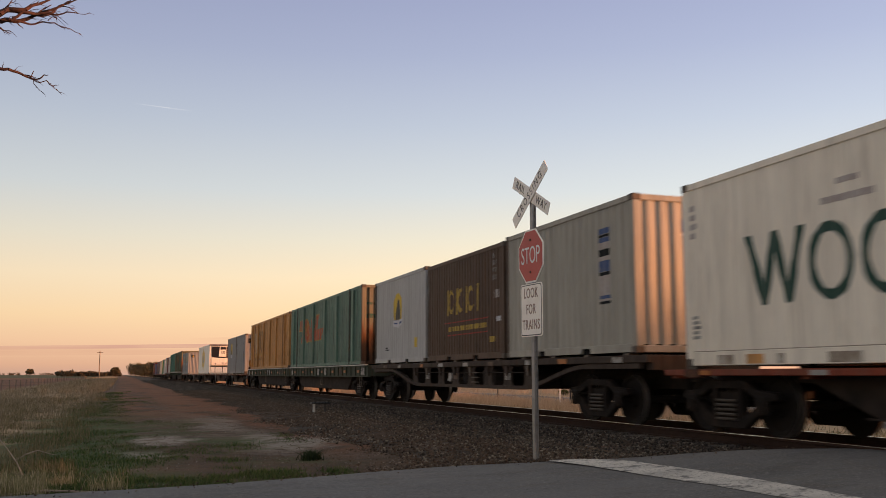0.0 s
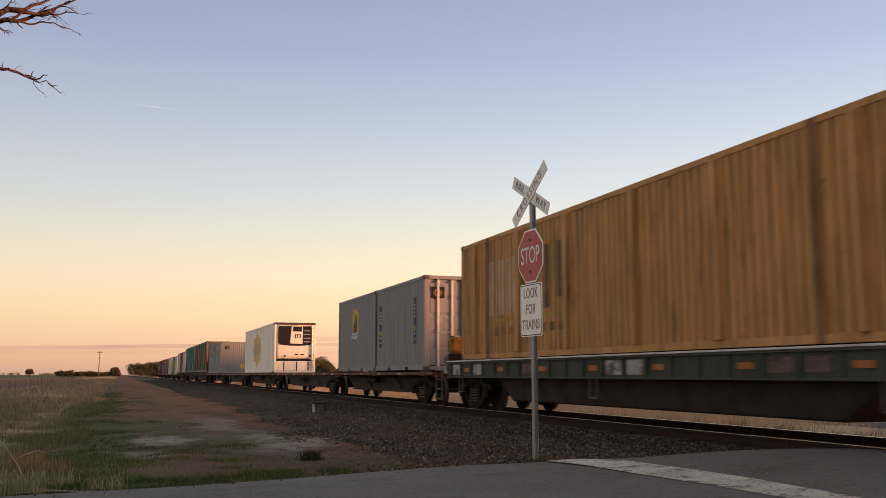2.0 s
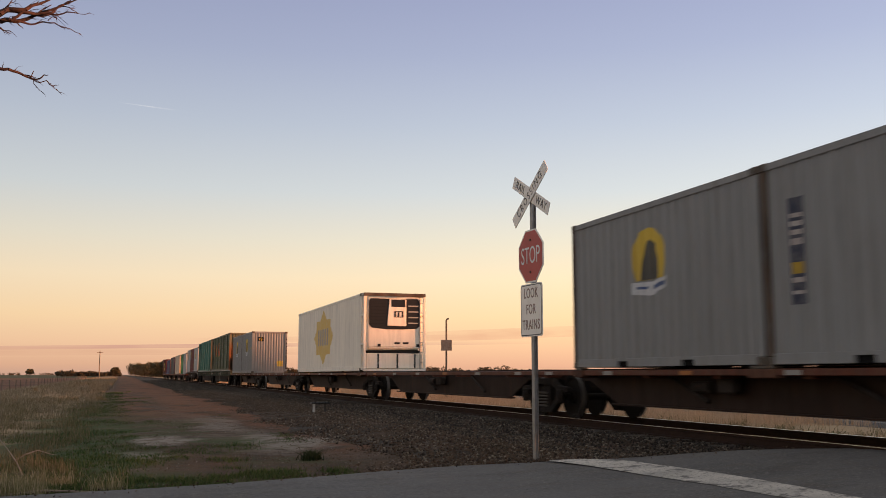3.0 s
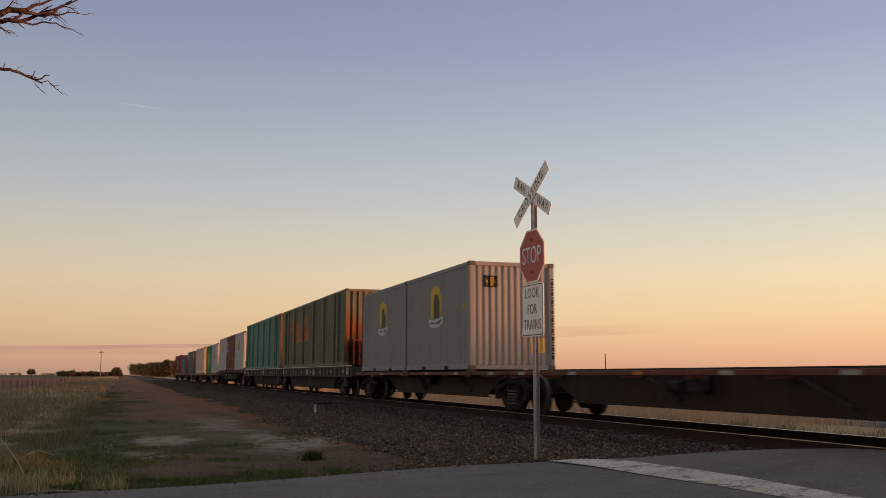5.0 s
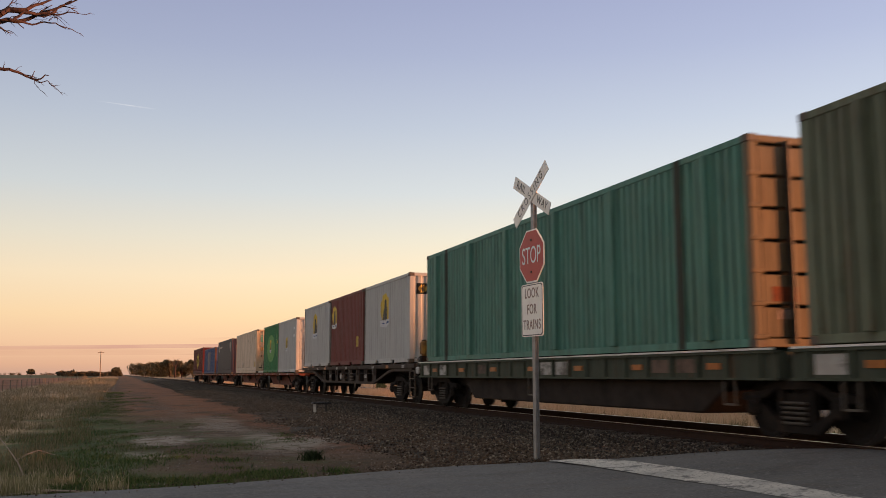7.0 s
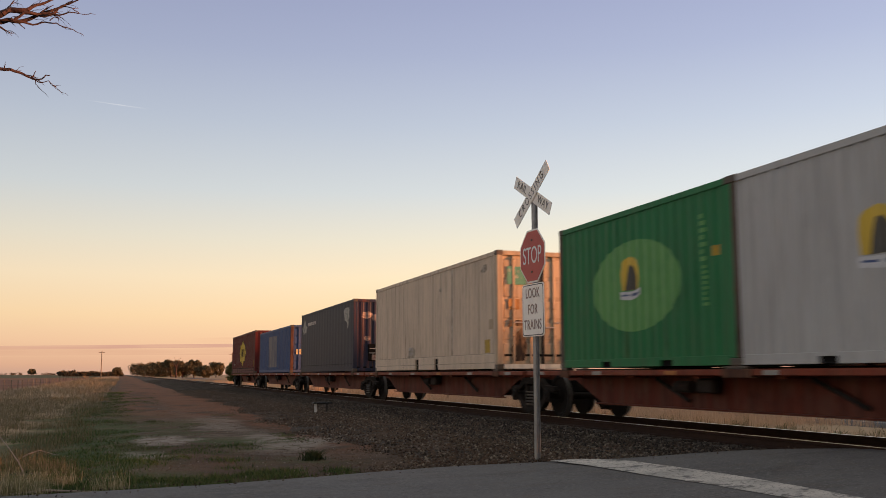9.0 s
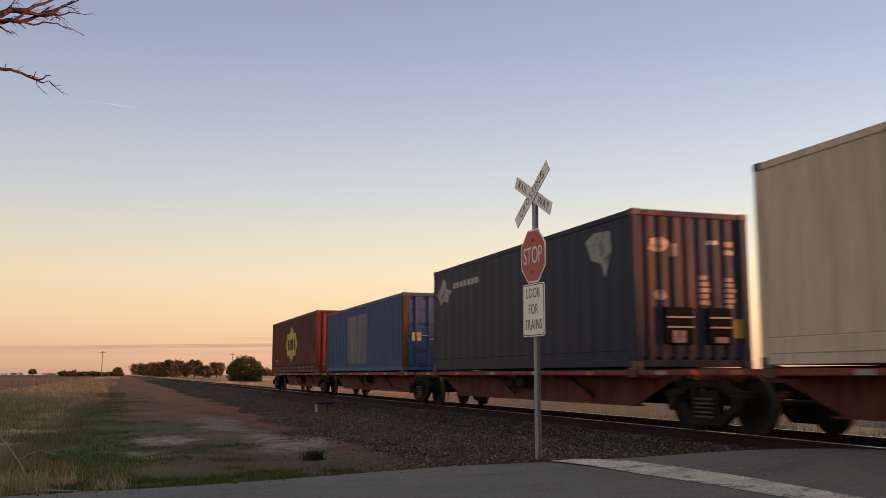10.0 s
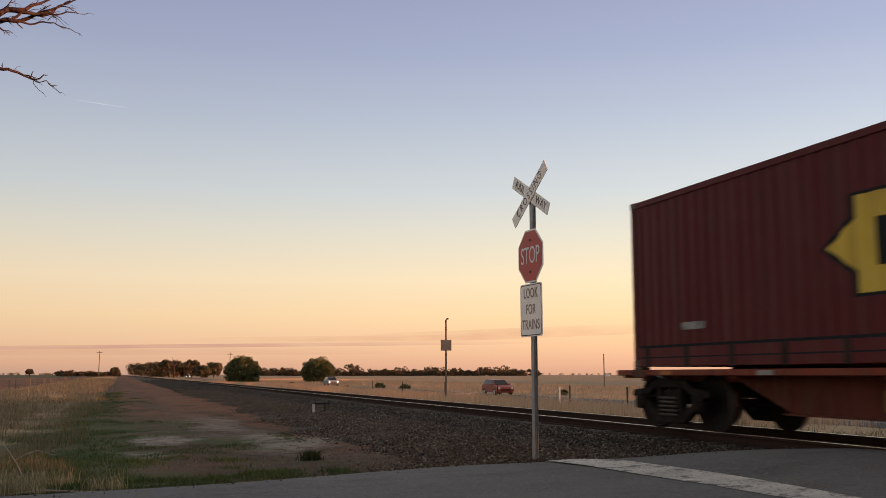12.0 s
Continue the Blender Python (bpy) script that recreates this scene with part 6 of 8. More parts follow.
    part("end_steps", boxed((-1.23, -1.19, n + 0.45, n + 0.50, 0.22, 1.05), (-1.23, -1.19, n + 0.98, n + 1.03, 0.22, 1.05), (-1.24, -1.10, n + 0.45, n + 1.03, 0.22, 0.25), (-1.23, -1.16, n + 0.45, n + 1.03, 0.50, 0.53), (-1.23, -1.16, n + 0.45, n + 1.03, 0.78, 0.81), (-1.2, -0.7, n + 0.0, n + 1.03, 1.02, 1.06)), M["casting"], ob, "dirty steel end steps")
    rides(ob, lo, RAIL_Z)


def build_wagons():
    bogie = build_bogie()
    skeletal_wagon(bogie, (-2.2, 12.5), [(-1.03, 14.3)], "dirty skeletal container wagon with a thin red sill", M["wagon_dark"], M["wagon_sill"])
    truss_wagon(bogie, 14.5, 33.6, (16.7, 31.9))
    deep_wagon(bogie, 34.3, 68.9, (36.2, 51.45, 67.2))
    skeletal_wagon(bogie, (71.7, 84.8, 100.0, 115.4, 130.3, 144.2), [(71.02, 5.95), (76.95, 5.9), (100.96, 13.5), (132.75, 6.0), (138.76, 5.8)], "rusty red five-platform skeletal container wagon", M["wagon_rust"], M["dull_sill"])
    deep_wagon(bogie, 146.4, 181.0, (148.6, 164.0, 179.2))
    truss_wagon(bogie, 181.5, 200.8, (183.7, 199.0))
    skeletal_wagon(bogie, (203.4, 216.7, 231.8, 247.2, 262.3, 276.5), [(202.8, 6), (208.8, 5.95), (218.3, 11.8), (233.6, 11.65), (248.5, 12.3), (263.25, 14.05)], "bright red five-platform skeletal container wagon", M["wagon_red"], M["wagon_sill"], 270.5)
    for o in list(bogie.children):
        bpy.data.objects.remove(o)
    bpy.data.objects.remove(bogie)


build_containers()
build_wagons()


# ---- the crossing sign ----
def build_sign():
    ob = thing("railway_crossing_sign", pose(5.676, 12.541, 0, 0, 0, -87), "galvanised post with crossbuck, red stop plate and warning plate", "road sign")
    ob.location.z = 0.0
    bm = bmesh.new()
    o = [(-0.043, -0.035), (0.043, -0.035), (0.043, -0.028), (0.006, -0.028), (0.006, 0.022), (0.034, 0.022), (0.034, 0.029), (-0.034, 0.029), (-0.034, 0.022), (-0.006, 0.022), (-0.006, -0.028), (-0.043, -0.028)]
    prism(bm, o, "z", -0.08, 3.98)
    part("post", bm, M["galvanised"], ob)
    for name, word, turn, y in (("crossbuck_board", "CROSSING", -34, -0.062), ("crossbuck_board", "RAILWAY", 28, -0.045)):
        bm = bmesh.new()
        box(bm, -0.635, 0.635, y, y + 0.012, -0.095, 0.095, bevel=0.004)
        b = part(name, bm, (M["sign_white"]), ob, "white crossbuck board with black letters")
        b.matrix_basis = Matrix.Translation((0, 0, 3.842)) @ pose(0, 0, 0, 0, turn, 0)
        if word == "RAILWAY":
            lettering("RAIL", 0.17, M["letter_black"], b, -0.36, y - 0.003, 0, 0.85, spacing=1.15)
            lettering("WAY", 0.17, M["letter_black"], b, 0.38, y - 0.003, 0, 0.85, spacing=1.15)
        else:
            lettering("CROSSING", 0.17, M["letter_black"], b, 0, y - 0.003, 0, 0.85, spacing=1.45)
    r = 0.39 / math.cos(math.pi / 8)
    ring = [(r * math.cos(math.pi / 8 + math.pi / 4 * i), 2.935 + r * math.sin(math.pi / 8 + math.pi / 4 * i)) for i in range(8)]
    bm = bmesh.new()
    prism(bm, ring, "y", -0.052, -0.042)
    plate = part("stop_plate", bm, M["sign_white"], ob, "red octagonal stop plate with a white edge")
    bm = bmesh.new()
    prism(bm, [(u * 0.94, 2.935 + (v - 2.935) * 0.94) for u, v in ring], "y", -0.055, -0.0515)
    part("stop_face", bm, M["sign_red"], plate, "faded red sign face")
    lettering("STOP", 0.355, M["letter_white"], plate, 0, -0.058, 2.935, 0.70, thin=0.0)
    for z in (3.17, 2.70):
        bm = bmesh.new()
        tube(bm, (0, -0.068, z), (0, -0.05, z), 0.016, sides=8)
        part("bolt", bm, M["casting"], plate)
    bm = bmesh.new()
    pts = []
    for cx, cz, a0 in ((0.29, 2.48, 0), (-0.29, 2.48, 90), (-0.29, 1.81, 180), (0.29, 1.81, 270)):
        pts += [(cx + 0.05 * math.cos(radians(a0 + 22.5 * i)), cz + 0.05 * math.sin(radians(a0 + 22.5 * i))) for i in range(5)]
    prism(bm, pts, "y", -0.052, -0.042)
    plate = part("warning_plate", bm, M["sign_white"], ob, "white warning plate with a thin black border")
    bm = bmesh.new()
    prism(bm, [(u * 0.955, 2.145 + (v - 2.145) * 0.962) for u, v in pts], "y", -0.0535, -0.0515)
    part("border", bm, M["letter_black"], plate, "thin black border line")
    bm = bmesh.new()
    prism(bm, [(u * 0.915, 2.145 + (v - 2.145) * 0.93) for u, v in pts], "y", -0.055, -0.053)
    part("warning_face", bm, M["sign_white"], plate, "white sign face")
    for word, z in (("LOOK", 2.385), ("FOR", 2.15), ("TRAINS", 1.925)):
        lettering(word, 0.205, M["letter_brown"], plate, 0, -0.058, z, 0.74, spacing=1.1, thin=-0.004)


build_sign()


# ---- plants ----
M["bark"] = material("grey_brown_bark", (0.050, 0.026, 0.024), 0.9, 0, [((0.022, 0.014, 0.014), 6, 0.42, 0.6, 0.9), ((0.13, 0.075, 0.06), 2.5, 0.54, 0.68, 0.7)], bump=0.5, bump_scale=25, stretch=(1, 1, 0.3))
M["leaf"] = island_material("gum_leaves", [(0.05, 0.045, 0.025), (0.085, 0.072, 0.04), (0.125, 0.10, 0.056), (0.17, 0.13, 0.075)], 0.7, 0.2, 0.35)
M["bush_leaf"] = island_material("olive_bush_leaves", [(0.06, 0.068, 0.026), (0.10, 0.105, 0.04), (0.14, 0.138, 0.056), (0.19, 0.17, 0.08)], 0.75, 0.2, 0.4)
M["far_leaf"] = island_material("far_tree_leaves", [(0.05, 0.04, 0.026), (0.08, 0.062, 0.04), (0.11, 0.085, 0.055)], 0.8, 0.1, 0.3)
M["straw"] = island_material("dry_straw_grass", [(0.085, 0.072, 0.04), (0.15, 0.12, 0.07), (0.25, 0.195, 0.125), (0.32, 0.255, 0.175), (0.42, 0.35, 0.255)], 0.8, 0.2, 0.35)
# straw in brighter, warmer tints: evening sunlight put into the blades' colour
M["sunlit_straw"] = island_material("sunlit_paddock_grass", [(0.36, 0.235, 0.145), (0.44, 0.30, 0.19), (0.50, 0.35, 0.23), (0.56, 0.41, 0.28)], 0.8, 0.15, 0.45)
M["dull_straw"] = island_material("weathered_grass", [(0.085, 0.075, 0.036), (0.16, 0.13, 0.068), (0.25, 0.19, 0.11), (0.10, 0.10, 0.042)], 0.85, 0.2, 0.3)
M["green_grass"] = island_material("green_weeds", [(0.018, 0.034, 0.010), (0.042, 0.076, 0.018), (0.080, 0.115, 0.030), (0.14, 0.125, 0.052)], 0.75, 0.25, 0.3)
M["dark_weed"] = island_material("dark_green_weed", [(0.018, 0.028, 0.012), (0.03, 0.045, 0.018), (0.045, 0.06, 0.024)], 0.8, 0.15, 0.2)
M["seed_grass"] = island_material("seeding_grass", [(0.12, 0.12, 0.05), (0.22, 0.195, 0.09), (0.35, 0.29, 0.16), (0.52, 0.42, 0.28)], 0.85, 0.15, 0.15)


def blades(rng, x, y, z, tall, wide, lean=0.35, bend=0.5):
    """One bent blade of grass at each place, as arrays of triangles."""
    n = len(x)
    a, b = rng.uniform(0, 6.283, n), rng.uniform(0, 6.283, n)
    k = rng.uniform(0, lean, n) * tall
    dx, dy = np.cos(b) * k, np.sin(b) * k
    wx, wy = np.cos(a) * wide / 2, np.sin(a) * wide / 2
    root = np.stack([x, y, z], 1)
    w = np.stack([wx, wy, np.zeros(n)], 1)
    mid = root + np.stack([dx * (1 - bend), dy * (1 - bend), tall * 0.55], 1)
    tip = root + np.stack([dx * (1 + bend), dy * (1 + bend), tall * rng.uniform(0.85, 1.0, n)], 1)
    v = np.stack([root - w, root + w, mid + w * 0.8, mid - w * 0.8, tip], 1)
    f = np.array([(0, 1, 2), (0, 2, 3), (3, 2, 4)])[None] + (np.arange(n) * 5)[:, None, None]
    return v.reshape(-1, 3), f.reshape(-1, 3)


def field_of_grass(name, label, rng, n, area, tall, wide, mat, keep, lean=0.35, crowd=1.6, tuft=0.0):
    x0, x1, y0, y1 = area
    if tuft:
        m = max(1, n // 14)
        cx, cy = rng.uniform(x0, x1, m), y0 + (y1 - y0) * rng.uniform(0, 1, m) ** crowd
        ok = np.array([keep(a, b) for a, b in zip(cx, cy)])
        cx, cy = cx[ok], cy[ok]
        x, y = (np.repeat(c, 14) + rng.normal(0, tuft, len(c) * 14) for c in (cx, cy))
        big = np.repeat(rng.uniform(0.35, 1.3, len(cx)), 14)
    else:
        x, y = rng.uniform(x0, x1, n), y0 + (y1 - y0) * rng.uniform(0, 1, n) ** crowd
        ok = np.array([keep(a, b) for a, b in zip(x, y)])
        x, y = x[ok], y[ok]
        big = 1.0
    z = np.array([ground_height(a, b) for a, b in zip(x, y)]) - 0.01
    far = np.maximum(1.0, np.hypot(x, y) / 40)
    h = rng.uniform(*tall, len(x)) * big
    v, f = blades(rng, x, y, z, h, wide * far, lean)
    return tagged(bulk(name, v, f, mat), label, "grass", kind="stuff")


def clump(x, y, s, seed):
    return noise.noise((x * s, y * s, seed))


def off_road(x, y, d=0.1):
    return y > road_edge(x) + d


def build_grass():
    r = np.random.default_rng(11)
    field_of_grass("dry_grass", "tall dry straw-coloured grass along the paddock fence", r, 80000, (-8.8, -0.6, 27, 330), (0.12, 0.50), 0.008, M["straw"],
                   lambda x, y: x < -0.9 + 0.5 * clump(0, y, 0.12, 3) - 1.2 * smooth_step(45, 27, y) and clump(x, y, 0.35, 8) + 0.6 * clump(x, y, 1.3, 12) > -0.16 + 0.25 * smooth_step(50, 30, y), lean=0.7, crowd=2.0, tuft=0.13)
    field_of_grass("weathered_grass", "low weathered grass on the verge", r, 110000, (-9, 0.5, 11, 60), (0.04, 0.24), 0.008, M["dull_straw"],
                   lambda x, y: off_road(x, y, 0.25) and x < -0.8 + 0.9 * clump(x, y, 0.25, 21) and clump(x, y, 0.7, 5) > -0.15, crowd=1.8, tuft=0.10)
    field_of_grass("green_weeds", "low green weeds on the dirt verge", r, 260000, (-3.8, 3.4, 10.9, 75), (0.015, 0.075), 0.009, M["green_grass"],
                   lambda x, y: off_road(x, y, 0.15) and clump(x, y, 0.42, 2) + 0.6 * clump(x, y, 1.6, 9) > 0.10 - 0.36 * smooth_step(0.45, -0.2, x) * smooth_step(-1.7, -0.9, x) + 0.25 * smooth_step(-1.2, -2.2, x) + 0.30 * smooth_step(0.0, 2.4, x) + 0.25 * smooth_step(20, 36, y) - 0.2 * smooth_step(30, 44, y) * smooth_step(1.6, 0.9, abs(x + 0.6)), lean=0.9, crowd=2.6, tuft=0.11)
    field_of_grass("roadside_weeds", "dark green weeds at the edge of the road", r, 40000, (-1.4, 2.9, 10.5, 13.4), (0.02, 0.10), 0.008, M["green_grass"],
                   lambda x, y: off_road(x, y, 0.10) and y < road_edge(x) + 1.7 + 0.8 * clump(x, y, 0.9, 4) and clump(x, y, 1.3, 14) > -0.28 + 0.22 * smooth_step(0.3, 2.4, x), lean=0.9, crowd=1.0, tuft=0.09)
    field_of_grass("seeding_grass", "pale seeding grass at the corner of the road", r, 26000, (-3.2, 0.35, 10.4, 13.2), (0.08, 0.27), 0.006, M["seed_grass"],
                   lambda x, y: off_road(x, y, 0.12) and y < road_edge(x) + 1.5 + clump(x, y, 0.8, 6) and clump(x, y, 1.1, 30) > -0.2 + 0.4 * smooth_step(-0.8, 0.35, x), lean=0.4, crowd=1.0, tuft=0.05)
    field_of_grass("far_dry_grass", "dry grass between the railway and the highway", r, 120000, (13.6, 24.6, 14, 240), (0.25, 0.7), 0.010, M["sunlit_straw"],
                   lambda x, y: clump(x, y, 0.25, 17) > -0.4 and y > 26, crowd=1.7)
    field_of_grass("paddock_stubble", "dry paddock grass beyond the highway", r, 50000, (32.5, 70, 30, 330), (0.2, 0.45), 0.012, M["sunlit_straw"],
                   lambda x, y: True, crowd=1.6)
    field_of_grass("track_weeds", "green weeds beside the far rail", r, 5000, (13.3, 20, 13, 34), (0.08, 0.3), 0.014, M["green_grass"],
                   lambda x, y: off_road(x, y, 0.3) and clump(x, y, 0.6, 19) > 0.05, lean=0.6, crowd=1.2, tuft=0.1)
    field_of_grass("track_dry_grass", "short dry grass beside the far rail", r, 9000, (13.3, 21, 13, 34), (0.1, 0.4), 0.011, M["dull_straw"],
                   lambda x, y: off_road(x, y, 0.3) and clump(x, y, 0.5, 23) > -0.2, lean=0.6, crowd=1.2, tuft=0.1)
    v, f = stones(r, 5200, -3, 5.6, 10.4, 13, 0.008, 0.026, lambda x, y: ground_height(x, y) + 0.012, lambda x, y: np.array([0.0 < b - road_edge(a) < 0.75 for a, b in zip(x, y)]))
    v2, f2 = stones(r, 2600, -3, 8.5, 9.6, 12.2, 0.005, 0.018, lambda x, y: road_height(x) + 0.012, lambda x, y: np.array([-0.75 < b - road_edge(a) < 0.02 for a, b in zip(x, y)]) & (r.uniform(0, 1, len(x)) < np.array([max(0.0, 1 + (b - road_edge(a)) / 0.75) ** 1.5 for a, b in zip(x, y)])))
    v, f = np.concatenate([v, v2]), np.concatenate([f, f2 + len(v)])
    tagged(bulk("roadside_gravel", v, f, M["stones"]), "loose gravel along the edge of the asphalt", "gravel", kind="stuff")


def leaf_cloud(rng, centres, radii, n, size):
    """Leaves scattered through balls: small bent diamonds, denser near each ball's skin."""
    k = rng.integers(0, len(centres), n)
    d = rng.normal(0, 1, (n, 3))
    d /= np.linalg.norm(d, axis=1, keepdims=True)
    p = centres[k] + d * (radii[k] * rng.uniform(0.45, 1.08, n) ** 0.6)[:, None] * np.array([1, 1, 0.8])
    a = rng.normal(0, 1, (n, 3))
    b = rng.normal(0, 1, (n, 3))
    a /= np.linalg.norm(a, axis=1, keepdims=True)
    b -= a * (a * b).sum(1, keepdims=True)
    b /= np.linalg.norm(b, axis=1, keepdims=True)
    s = rng.uniform(0.6, 1.4, n)[:, None] * size
    v = np.stack([p - a * s, p - b * s * 0.45, p + a * s, p + b * s * 0.45], 1).reshape(-1, 3)
    return v, np.arange(n * 4).reshape(-1, 4)


def build_tree(x, y, tall, wide, seed, label, low=0.25, leaves=2600, size=0.16, bare=False):
    r = np.random.default_rng(seed)
    z0 = ground_height(x, y)
    ob = thing("tree", pose(x, y, z0), label, "tree", "trees by the highway")
    bm = bmesh.new()
    fork = tall * (low + 0.12)
    top = tall * 0.55
    tube(bm, (0, 0, -0.1), (0.05, 0, fork), tall * 0.035, tall * 0.026, 8)
    tips = []
    for i in range(8):
        ang, out_ = i * 2.4 + seed, wide * r.uniform(0.2, 0.42)
        tip = Vector((math.cos(ang) * out_, math.sin(ang) * out_, r.uniform(top, tall * 0.88)))
        mid = Vector((tip.x * 0.45, tip.y * 0.45, fork + (tip.z - fork) * 0.55))
        tube(bm, (0.05, 0, fork - 0.05), mid, tall * 0.018, tall * 0.012, 6)
        tube(bm, mid, tip, tall * 0.012, tall * 0.004, 5)
        tips += [tip, mid.lerp(tip, 0.6)]
    part("trunk", bm, M["bark"], ob, "grey branching trunk")
    if bare:
        return ob
    cs, rs = [], []
    for t in tips if leaves < 9000 else ():
        cs.append(t)
        rs.append(wide * r.uniform(0.10, 0.2))
    if leaves > 9000:
        for i in range(150):
            ang, h = r.uniform(0, 6.28), r.uniform(0.0, 1.0)
            out_ = wide * 0.43 * math.sqrt(max(0.0, 1 - (1.75 * h - 0.75) ** 2)) * r.uniform(0.8, 1.05)
            cs.append(Vector((math.cos(ang) * out_, math.sin(ang) * out_, tall * (0.05 + 0.86 * h))))
            rs.append(wide * r.uniform(0.05, 0.11))
    for i in range(44):
        ang, h = r.uniform(0, 6.28), r.uniform(0, 1)
        out_ = wide * 0.42 * math.sqrt(max(0.35, 1 - (2 * h - 0.9) ** 2)) * r.uniform(0.5, 1)
        cs.append(Vector((math.cos(ang) * out_, math.sin(ang) * out_, tall * (low + (0.95 - low) * h))))
        rs.append(wide * r.uniform(0.07, 0.16))
    v, f = leaf_cloud(r, np.array([tuple(c) for c in cs]), np.array(rs), leaves, size)
    bulk("crown", v, f, M["bush_leaf"] if leaves > 9000 else M["leaf"], ob)
    return ob


def tree_at(bearing, dist):
    return dist * math.sin(radians(bearing)), dist * math.cos(radians(bearing))


def build_trees():
    spots = [(6.92, 172, 4.75, 6.6, 0.04, "rounded dark green bush-like tree by the railway"), (11.3, 215, 5.25, 8.2, 0.04, "rounded dark green tree by the highway"),
             (1.35, 640, 8.1, 13, 0.1, "dark gum tree in the row beside the railway"), (1.75, 600, 8.0, 15, 0.08, "dark gum tree in the row beside the railway"),
             (2.2, 560, 7.4, 13, 0.08, "dark gum tree in the row beside the railway"), (2.7, 500, 8.6, 11, 0.12, "dark gum tree in the row beside the railway"),
             (3.35, 480, 7.4, 12, 0.1, "dark gum tree in the row beside the railway"), (4.0, 470, 8.2, 9, 0.2, "dark gum tree in the row beside the highway"),
             (4.55, 460, 5.2, 9, 0.1, "dark gum tree in the row beside the highway"), (5.25, 480, 7.2, 9, 0.2, "dark gum tree in the row beside the highway"),
             (0.85, 900, 11.0, 17, 0.15, "dark gum tree far along the railway"),
             (-0.25, 520, 4.8, 5, 0.3, "dark tree far along the fence line"), (-4.72, 620, 4.2, 5.0, 0.45, "lone small tree far across the paddock")]
    for i, (b, d, tall, wide, low, label) in enumerate(spots):
        build_tree(*tree_at(b, d), tall, wide, 31 + i * 7, label, low, 26000 if i < 2 else 4200, 0.15 if i < 2 else 0.45)
    build_tree(*tree_at(2.98, 452), 10.5, 8.0, 5, "bare pale gum tree in the row", 0.25, bare=True)
    r = np.random.default_rng(77)
    cs, rs = [], []
    for i in range(330):
        b = r.uniform(7.6, 24.5)
        d = r.uniform(900, 1300)
        h = d * (0.0026 + 0.0075 * r.random() ** 2.2 * (0.35 + max(0.0, noise.noise((b * 1.9, 0, 4.0)) + 0.45)))
        x, y = tree_at(b, d)
        for k in range(5):
            cs.append((x + r.normal(0, 0.45 * h), y + r.normal(0, 4), h * r.uniform(0.2, 0.85)))
            rs.append(h * r.uniform(0.22, 0.42))
    for i in range(90):
        b, d = r.uniform(-3.0, -0.3), r.uniform(700, 900)
        h = d * (0.0022 + 0.0034 * (noise.noise((b * 2.2, 0, 9.0)) + 0.4))
        x, y = tree_at(b, d)
        for k in range(3):
            cs.append((x + r.normal(0, 3), y + r.normal(0, 3), h * r.uniform(0.2, 0.8)))
            rs.append(max(1.0, h * r.uniform(0.25, 0.5)))
    for i in range(160):
        b, d = r.choice([r.uniform(-9.0, 0), r.uniform(24, 47)]), r.uniform(2400, 2900)
        x, y = tree_at(b, d)
        cs.append((x, y, d * 0.0010))
        rs.append(d * r.uniform(0.0006, 0.0022))
    v, f = leaf_cloud(r, np.array(cs), np.array(rs), 120000, 1.0)
    # out-of-view tree belt, added and shaped to cut the low sun on the train
    belt_c, belt_r = [], []
    for i in range(190):
        y = -290 + 490 * i / 190 + r.normal(0, 1.5)
        h = 11.3 + 0.65 * smooth_step(-55.7, -51.7, y) + 0.4 * smooth_step(-47.2, -41.2, y) + r.uniform(-0.25, 0.25)
        for k in range(3 + round(11 * smooth_step(-11, -31, y))):
            belt_c.append((r.uniform(206, 216), y + r.normal(0, 1.5), h * r.uniform(0.15, 0.86)))
            belt_r.append(h * r.uniform(0.12, 0.2))
    v2, f2 = leaf_cloud(r, np.array(belt_c), np.array(belt_r), 340000, 0.8)
    tagged(bulk("shelter_belt", v2, f2, M["far_leaf"]), "unseen belt of trees added to shade the low sun", "woods", kind="stuff")
    tagged(bulk("far_woods", v, f, M["far_leaf"]), "dark line of trees along the horizon", "woods", kind="stuff")


